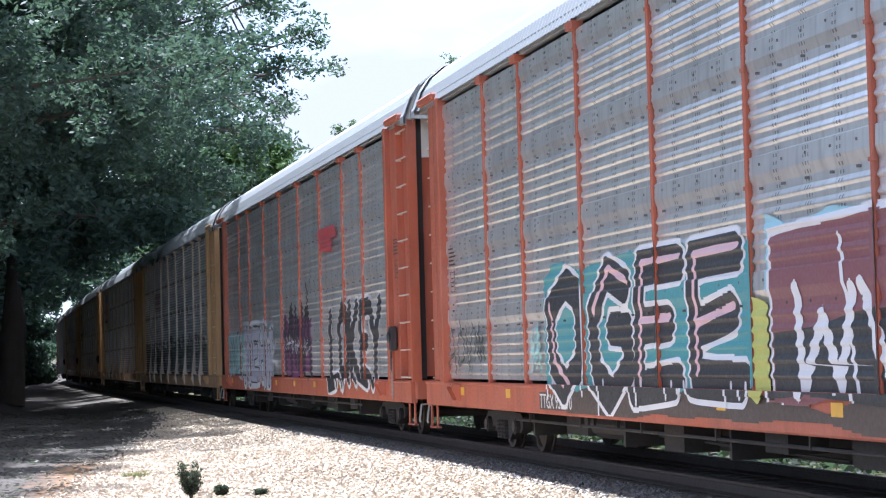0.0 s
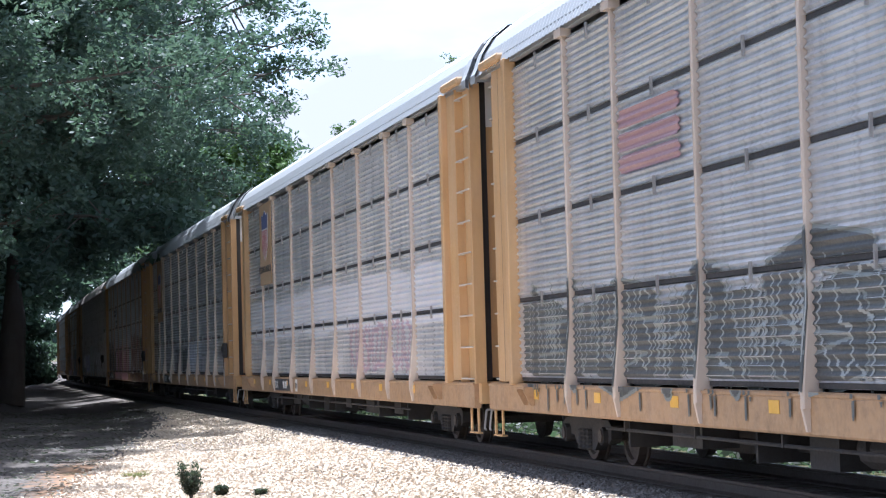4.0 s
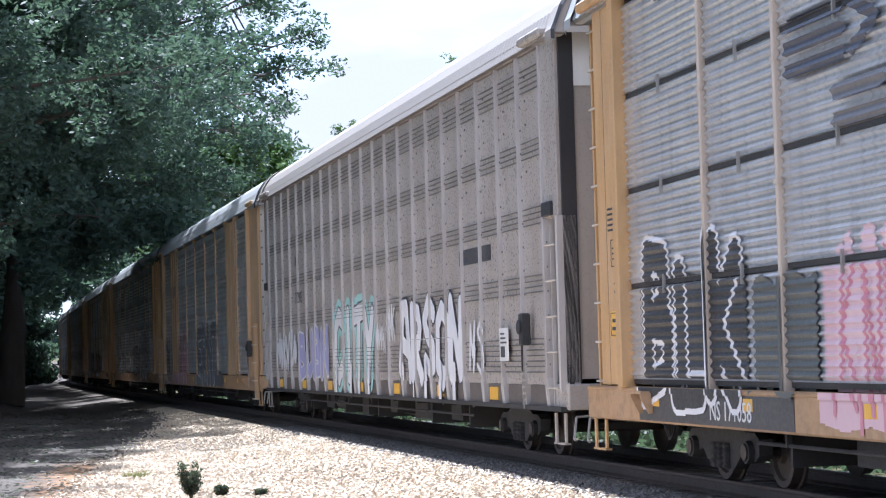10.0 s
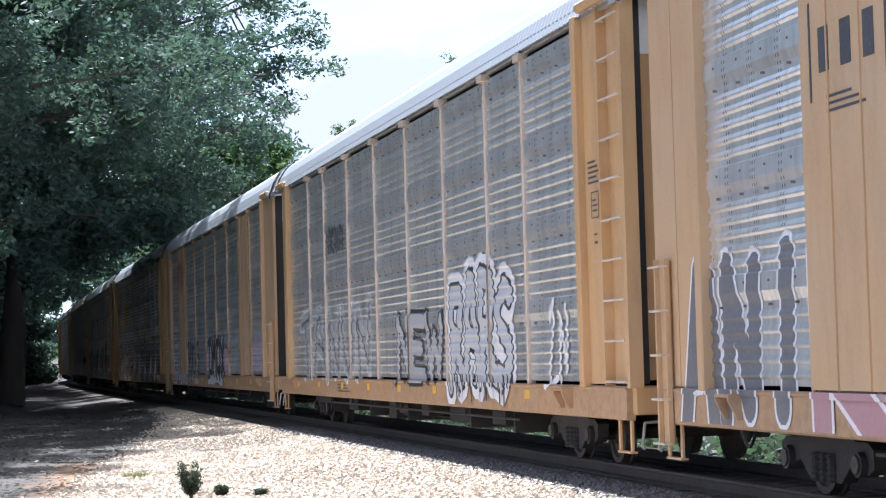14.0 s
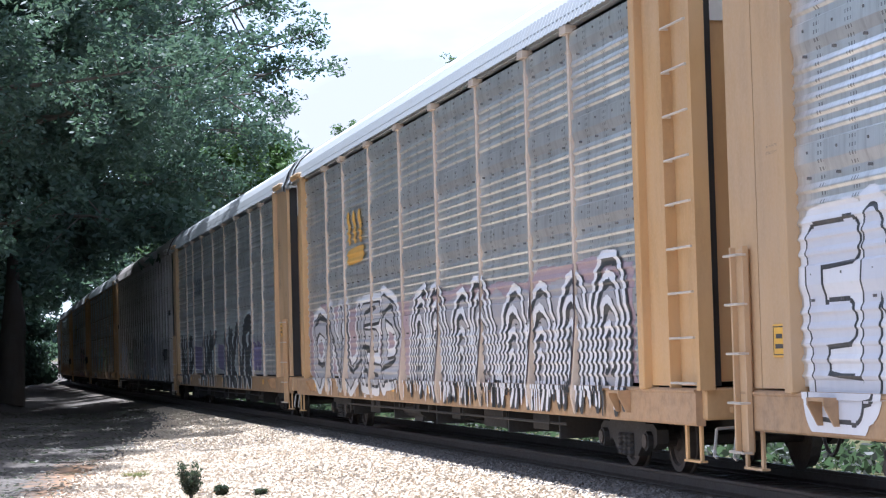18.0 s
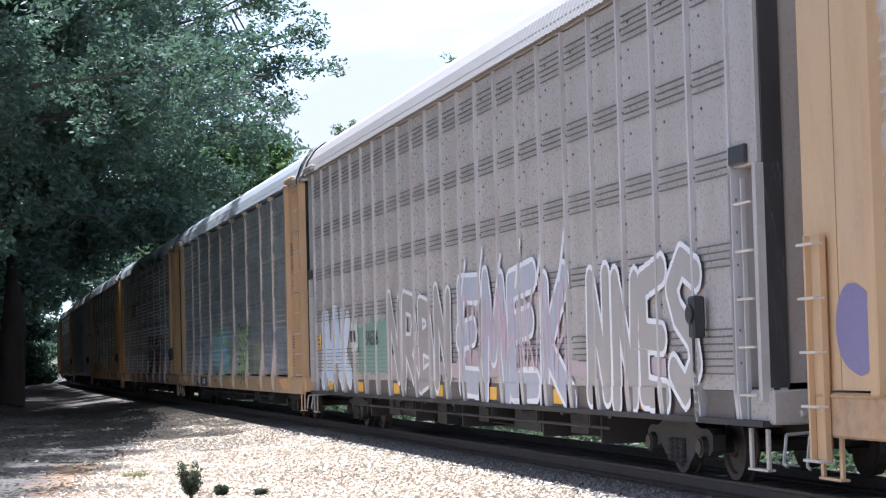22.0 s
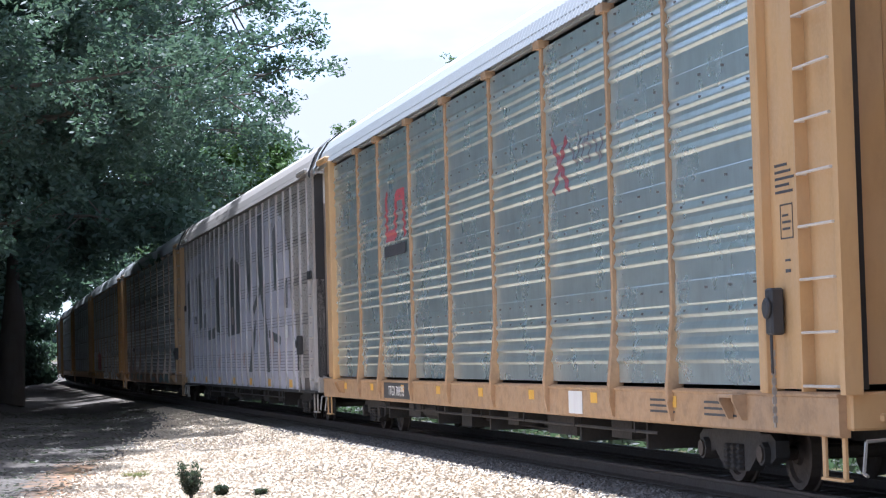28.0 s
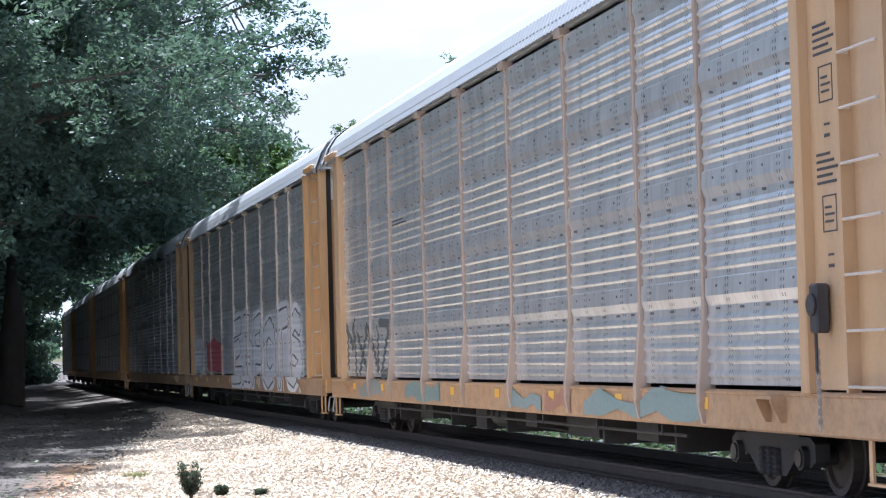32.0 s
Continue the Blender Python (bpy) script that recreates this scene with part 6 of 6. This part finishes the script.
def tree(label, base, height, limbs, leaf, lean=(0, 0), per=60, spread=0.9, size=0.12, seed=1, girth=0.35, twigs=9):
    """limbs: (height on the trunk, compass, rise, length) of each main limb."""
    rnd = random.Random(seed)
    top = new("tree")
    top.location = base
    tagged(top, label, "tree")
    tv, tf = [], []
    path = [Vector((lean[0] * f * f, lean[1] * f * f, height * f)) + Vector((rnd.uniform(-0.12, 0.12), rnd.uniform(-0.12, 0.12), 0)) * (0 < f < 1) * height * 0.12 for f in (0, 0.15, 0.35, 0.55, 0.75, 0.9)]
    tube(tv, tf, path, [girth * 1.35, girth, girth * 0.8, girth * 0.58, girth * 0.34, girth * 0.12], 10)
    me = bpy.data.meshes.new("trunk")
    me.from_pydata(tv, [], tf)
    me.polygons.foreach_set("use_smooth", [True] * len(tf))
    link("trunk", me, BARK, top)
    tips = []
    for h, az, rise, length in limbs:
        f = min(h / height / 0.9, 0.999) * (len(path) - 1)
        start = path[int(f)].lerp(path[int(f) + 1], f - int(f))
        d = Vector((math.cos(az) * math.cos(rise), math.sin(az) * math.cos(rise), math.sin(rise)))
        lv, lf, line = [], [], [start]
        for i in range(1, 6):
            line.append(line[-1] + d * length / 5 + Vector((rnd.uniform(-1, 1), rnd.uniform(-1, 1), rnd.uniform(-0.6, 0.8))) * length * 0.035)
        r0 = girth * 0.42 * min(1.0, length / 8)
        tube(lv, lf, line, [r0, r0 * 0.8, r0 * 0.6, r0 * 0.42, r0 * 0.25, r0 * 0.1], 6)
        for i in range(twigs):
            f = 0.30 + 0.70 * (i + rnd.random()) / twigs
            k = min(int(f * 5), 4)
            p = line[k].lerp(line[k + 1], f * 5 - k)
            q = p + Vector((rnd.uniform(-1, 1), rnd.uniform(-1, 1), rnd.uniform(-0.75, 0.8))).normalized() * length * rnd.uniform(0.10, 0.30)
            tube(lv, lf, [p, p.lerp(q, 0.5) + Vector((0, 0, rnd.uniform(-0.1, 0.1))), q], [r0 * 0.22, r0 * 0.14, r0 * 0.05], 4)
            tips += [p.lerp(q, 0.45), p.lerp(q, 0.8), q]
            for _ in range(2):
                tips.append(q + Vector((rnd.uniform(-1, 1), rnd.uniform(-1, 1), rnd.uniform(-0.8, 0.6))) * length * 0.09)
        me = bpy.data.meshes.new("limb")
        me.from_pydata(lv, [], lf)
        link("limb", me, BARK, top)
    v, f = leaves(tips, per, spread, size, seed)
    me = bpy.data.meshes.new("crown")
    me.from_pydata(v.tolist(), [], f.tolist())
    link("crown", me, leaf, top)
    return top


def ring(n, h0, h1, r0, r1, seed, rise=(0.05, 0.9)):
    """Limbs set round a trunk from h0 up to h1."""
    rnd = random.Random(seed)
    return [(h0 + (h1 - h0) * i / max(n - 1, 1), i * 2.4 + rnd.uniform(-0.4, 0.4), rise[0] + (rise[1] - rise[0]) * i / n + rnd.uniform(-0.12, 0.12), (r0 + (r1 - r0) * i / n) * rnd.uniform(0.8, 1.15)) for i in range(n)]


def reach(n, h0, length):
    """Long level limbs that grow out towards the line."""
    return [(h0 + 0.75 * i, 0.2 + 0.55 * math.sin(i * 2.1), 0.06 + 0.03 * i, length * (1.0 - 0.03 * i)) for i in range(n)]


def build_trees():
    def z_at(x, y):
        i = int(np.argmin((LINE_X - x) ** 2 + (LINE_Y - y) ** 2))
        lat = (x - LINE_X[i]) * math.sin(HEAD[i]) - (y - LINE_Y[i]) * math.cos(HEAD[i])
        return float(ground_height(REACH[i], lat)) - 0.05
    def at(x, y):
        return (x, y, z_at(x, y))
    right = [(8.0, -0.35, 0.0, 7.0), (8.6, 0.30, 0.04, 8.0), (9.4, -0.1, 0.10, 10.0), (10.2, 0.35, 0.14, 11.5), (11.0, -0.3, 0.14, 12.5), (12.0, 0.05, 0.20, 13.5), (13.0, -0.45, 0.22, 13.5), (13.8, 0.30, 0.26, 14.0), (14.6, -0.15, 0.32, 15.0), (15.4, 0.5, 0.35, 14.0), (16.2, -0.5, 0.4, 14.0), (17.0, 0.1, 0.45, 16.0), (17.5, -0.2, 0.55, 16.5), (18.0, 0.3, 0.62, 16), (18.5, -0.1, 0.75, 15), (19, 0.4, 0.85, 13), (8.2, -0.9, -0.02, 7.0), (8.6, 0.8, 0.0, 7.0)]
    tree("large leafy oak overhanging the train, dark against the light", at(-18.7, 92), 25, right + ring(20, 8.0, 21, 9.5, 9.0, 5, (0.05, 0.8)), LEAF, per=44, spread=0.72, size=0.145, seed=5, girth=0.5, twigs=13)
    tree("leafy oak shading the gravel", at(-18.6, 60), 18, ring(22, 5.5, 16, 8.0, 6.5, 6, (0.0, 0.8)), LEAF, per=44, spread=0.65, size=0.120, seed=6, girth=0.42, twigs=10)
    tree("tall leafy tree shading the clearing's edge", at(-13.5, 37.5), 14, ring(18, 7.6, 12.5, 5.6, 4.6, 34, (0.12, 0.8)), LEAF, per=44, spread=0.55, size=0.090, seed=34, girth=0.28, twigs=10)
    tree("tall leafy tree shading the clearing's edge", at(-12.6, 51), 15, ring(22, 8.0, 13.5, 6.2, 5.0, 35, (0.12, 0.8)), LEAF, per=44, spread=0.55, size=0.105, seed=35, girth=0.28, twigs=10)
    tree("leafy oak arching over the gravel", at(-13.9, 62), 16, reach(6, 8.6, 8.0) + ring(22, 8.4, 14, 6.4, 5.0, 33, (0.12, 0.8)), LEAF, per=48, spread=0.60, size=0.115, seed=33, girth=0.3, twigs=10)
    tree("leafy oak arching over the gravel", at(-16.4, 73), 17, reach(7, 9.0, 9.5) + ring(24, 9.0, 15, 8.6, 6.5, 36, (0.12, 0.8)), LEAF, per=46, spread=0.65, size=0.125, seed=36, girth=0.3, twigs=10)
    tree("leafy oak shading the gravel", at(-16.0, 49), 15, ring(18, 6.0, 13, 5.5, 4.5, 31, (0.0, 0.8)), LEAF, per=44, spread=0.60, size=0.110, seed=31, girth=0.34, twigs=10)
    tree("leafy oak arching over the gravel", at(-20.5, 84), 17, reach(8, 9.0, 10.5) + ring(20, 9.0, 15, 8.0, 6.5, 37, (0.12, 0.8)), LEAF, per=40, spread=0.70, size=0.135, seed=37, girth=0.3, twigs=10)
    for i, s in enumerate((-110, -124, -140, -158, -178)):
        x, y, _ = on_line(s, 8.2)
        tree("tall leafy tree leaning over the line", at(float(x), float(y)), 21, ring(20, 8.5, 18, 10, 8, 70 + i, (0.0, 0.7)), LEAF, per=26, spread=1.4, size=0.38, seed=70 + i, girth=0.35, twigs=11)
    tree("leafy oak standing close to the line", at(-27.5, 106), 21, ring(22, 7.0, 18, 9.0, 8, 7, (0.05, 0.7)), LEAF, per=28, spread=1.3, size=0.29, seed=7, girth=0.4, twigs=11)
    tree("leafy tree standing close to the line", at(-30.0, 122), 21, ring(22, 8.0, 18, 10.0, 8, 8, (0.0, 0.7)), LEAF, per=26, spread=1.3, size=0.32, seed=8, girth=0.4, twigs=11)
    tree("leafy tree standing close to the line", at(-36.5, 142), 22, ring(22, 8.5, 18, 11, 8, 9, (0.0, 0.7)), LEAF, per=26, spread=1.4, size=0.36, seed=9, girth=0.4, twigs=11)
    tree("leafy tree standing close to the line", at(-43.5, 170), 22, ring(22, 9.0, 18, 12, 8, 14, (0.0, 0.7)), LEAF, per=26, spread=1.5, size=0.41, seed=14, girth=0.4, twigs=11)
    tree("leafy tree in the depth of the wood", at(-51, 180), 22, ring(24, 1.0, 18, 8, 8, 15, (-0.1, 0.7)), LEAF, per=20, spread=1.6, size=0.45, seed=15, girth=0.4, twigs=11)
    tree("leafy tree in the depth of the wood", at(-35, 116), 27, ring(28, 1.5, 25, 7.5, 7, 16, (-0.1, 0.7)), LEAF, per=36, spread=1.4, size=0.200, seed=16, girth=0.4)
    tree("leafy tree in the depth of the wood", at(-30, 96), 23, ring(28, 1.5, 21, 7, 7, 18, (-0.1, 0.7)), LEAF, per=44, spread=1.3, size=0.170, seed=18, girth=0.35)
    tree("leafy tree hanging over the far end of the train", at(-20.5, 188), 21, ring(22, 4, 17, 9, 7, 17, (-0.1, 0.7)), LEAF, per=24, spread=1.5, size=0.42, seed=17, girth=0.4, twigs=11)
    tree("leafy tree hanging over the far end of the train", at(-25, 218), 22, ring(22, 3, 18, 10, 8, 19, (-0.1, 0.7)), LEAF_PALE, per=24, spread=1.6, size=0.48, seed=19, girth=0.4, twigs=11)
    # Mostly unseen understory, added to keep sky light off the train's far end.
    for i in range(13):
        s = -44 - i * 9
        x, y, _ = on_line(s, (12.6 if i < 4 else 11.2) + (i % 3) * 1.2)
        tree("leafy tree added beside the line for shade, mostly unseen", at(float(x), float(y)), 13, ring(18, 1.6, 11.5, 4.4, 4.2, 40 + i, (0.0, 0.7)), LEAF, per=18, spread=1.2, size=0.34, seed=40 + i, girth=0.2)
    for i, s in enumerate((-50, -66, -84, -102)):
        x, y, _ = on_line(s, 10.6)
        tree("tall leafy oak whose limbs reach over the train", at(float(x), float(y)), 23, ring(24, 7.4, 20, 10.5, 9, 90 + i, (0.0, 0.7)), LEAF, per=46, spread=1.0, size=0.20, seed=90 + i, girth=0.36, twigs=11)
    tree("bushy tree beside the line, its foliage down to the ground", at(-38.0, 128), 12, ring(22, 0.5, 10, 6.5, 5, 61, (-0.05, 0.7)), LEAF, per=24, spread=1.2, size=0.32, seed=61, girth=0.22)
    # Three out-of-view bushes, added to block low sky light from the far cars.
    for i, (x, y) in enumerate(((-34, 60), (-36, 76), (-31, 86))):
        tree("bushy tree added to fill the wood, foliage to the ground", at(x, y), 9.5, ring(22, 0.5, 8, 5.5, 4.5, 130 + i, (-0.05, 0.7)), LEAF, per=14, spread=1.2, size=0.42, seed=130 + i, girth=0.22)
    for i, (x, y) in enumerate(((-43, 146), (-50, 158), (-34, 104), (-58, 190), (-46, 222), (-48.5, 242), (-44, 206))):
        tree("bushy tree added to fill the wood, foliage to the ground", at(x, y), 12, ring(22, 0.5, 10, 5.0, 4.5, 110 + i, (-0.05, 0.7)), LEAF, per=24, spread=1.2, size=0.34, seed=110 + i, girth=0.22)
    tree("sunlit broadleaf tree beyond the train", at(-12.0, 136), 14.5, ring(18, 4, 12.5, 5, 4, 10, (0.0, 0.8)), LEAF_PALE, per=36, spread=0.9, size=0.22, seed=10, girth=0.3)
    tree("sunlit broadleaf tree beyond the train", at(-18.5, 158), 16, ring(18, 3, 13, 6.5, 5, 11, (0.0, 0.8)), LEAF_PALE, per=36, spread=1.0, size=0.25, seed=11, girth=0.3)
    tree("distant slim tree whose tip clears the train", at(2.0, 165), 23.3, ring(12, 12, 22.5, 3.0, 1.3, 12, (0.1, 1.0)), LEAF_PALE, per=6, spread=0.45, size=0.12, seed=12, girth=0.3)
    tree("distant slim tree whose tip clears the train", at(-6.6, 160), 17.8, ring(12, 9, 17.2, 3.0, 1.3, 13, (0.1, 1.0)), LEAF_PALE, per=6, spread=0.45, size=0.12, seed=13, girth=0.3)
    for i, (x, y) in enumerate(((30, 110), (45, 80), (38, 140), (20, 190), (60, 120), (-30, 210), (-8, 215), (75, 40), (-70, 95), (-90, 55), (-95, 10), (-80, -40), (-20, -95), (60, -80))):
        tree("tall broadleaf tree at the edge of the clearing", at(x, y), 15 + (i * 5) % 6, ring(13, 3, 13, 6, 4, 20 + i, (0.0, 0.8)), LEAF if i % 2 else LEAF_PALE, per=14, spread=1.3, size=0.48, seed=20 + i, girth=0.32)


def build_plants():
    rnd = random.Random(3)
    def shrub(label, s, lat, h, w, per, leaf, seed):
        x, y, _ = on_line(s, lat)
        base = (float(x), float(y), float(ground_height(s, lat)))
        top = new("shrub")
        top.location = base
        tagged(top, label, "shrub")
        r = random.Random(seed)
        tips, v, f = [], [], []
        for i in range(26):
            q = Vector((r.uniform(-1, 1) * w, r.uniform(-1, 1) * w, h * r.uniform(0.45, 1)))
            tube(v, f, [Vector((0, 0, 0)), q * 0.5 + Vector((0, 0, 0.05 * h)), q], [0.008, 0.006, 0.003], 4)
            tips += [q, q * 0.75, q * 0.5]
        me = bpy.data.meshes.new("stems")
        me.from_pydata(v, [], f)
        link("stems", me, BARK, top)
        lv, lf = leaves(tips, per, w * 0.42, 0.017, seed)
        me = bpy.data.meshes.new("foliage")
        me.from_pydata(lv.tolist(), [], lf.tolist())
        link("foliage", me, leaf, top)
    r = np.random.default_rng(8)
    for name, leaf, n, lo, hi in (("brush", LEAF_DRY, 700, -9.5, -4.2), ("brush", LEAF_DRY, 420, -12, -6), ("brush", LEAF_DRY, 800, -4.6, -2.5)):
        s, lat = r.uniform(-70, 45, n), r.uniform(lo, hi, n)
        x, y, _ = on_line(s, lat)
        pts = np.stack([x, y, ground_height(s, lat) + r.uniform(0.05, 0.5 if lo < -5 else 0.12, n)], 1)
        v, f = leaves(pts, 26, 0.45, 0.10, 9 + n)
        me = bpy.data.meshes.new("brush")
        me.from_pydata(v.tolist(), [], f.tolist())
        tagged(link("brush", me, leaf), "low tangled brush on the far bank", "brush", kind="stuff")
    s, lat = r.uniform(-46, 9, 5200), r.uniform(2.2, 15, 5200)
    # Litter leaves cover the ground inside the tree-shade edge.
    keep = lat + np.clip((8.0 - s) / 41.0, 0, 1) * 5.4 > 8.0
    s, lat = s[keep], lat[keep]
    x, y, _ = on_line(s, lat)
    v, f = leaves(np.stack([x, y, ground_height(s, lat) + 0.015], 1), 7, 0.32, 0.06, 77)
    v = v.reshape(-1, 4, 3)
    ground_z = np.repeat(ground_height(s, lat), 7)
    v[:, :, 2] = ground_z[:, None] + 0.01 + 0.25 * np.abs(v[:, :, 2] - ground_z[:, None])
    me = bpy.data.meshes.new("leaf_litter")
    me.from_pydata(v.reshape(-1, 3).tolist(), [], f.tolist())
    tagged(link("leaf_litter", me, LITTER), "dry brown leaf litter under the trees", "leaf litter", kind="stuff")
    shrub("small dark evergreen shrub in the gravel", 6.9, 5.78, 0.50, 0.16, 60, LEAF_DRY, 1)
    shrub("low dark weed in the gravel", 6.9, 5.38, 0.15, 0.08, 40, LEAF_DRY, 2)
    shrub("low weed in the gravel", 7.4, 4.9, 0.10, 0.08, 18, LEAF_DRY, 3)
    shrub("sparse yellow-green weed in the gravel", 0.2, 6.05, 0.07, 0.22, 12, LEAF_YELLOW, 4)


build_ground()
build_track()
build_ballast(False)
build_ballast(True)
build_trees()
build_plants()
TRAIN = [make_car(i, sp) for i, sp in enumerate(SPECS)]

# ---- the train's run ----
RUN = (15.72, 31.15, 46.58, 61.95, 77.26, 92.51, 107.72, 122.86, 137.96, 153.05, 168.13, 183.19, 198.18, 213.14, 228.11, 243.06, 257.94, 272.80, 287.69, 302.55, 317.31, 332.04, 346.79, 361.58, 376.34, 390.97, 405.49, 419.94, 434.41, 449.00, 463.62, 478.16, 492.62)
SLACK = {3: 0.3, 4: -0.3}
PITCH = 28.6


def car_pose(index, run):
    s = run - PITCH * index + SLACK.get(index, 0.0)
    x0, y0, _ = on_line(s - 10.06)
    x1, y1, _ = on_line(s + 10.06)
    return pose(float(x0 + x1) / 2, float(y0 + y1) / 2, 0, 0, 0, math.degrees(math.atan2(y1 - y0, x1 - x0)))


def motions():
    for i, car in enumerate(TRAIN):
        walk(car, [(float(t), car_pose(i, run)) for t, run in enumerate(RUN)])


motions()
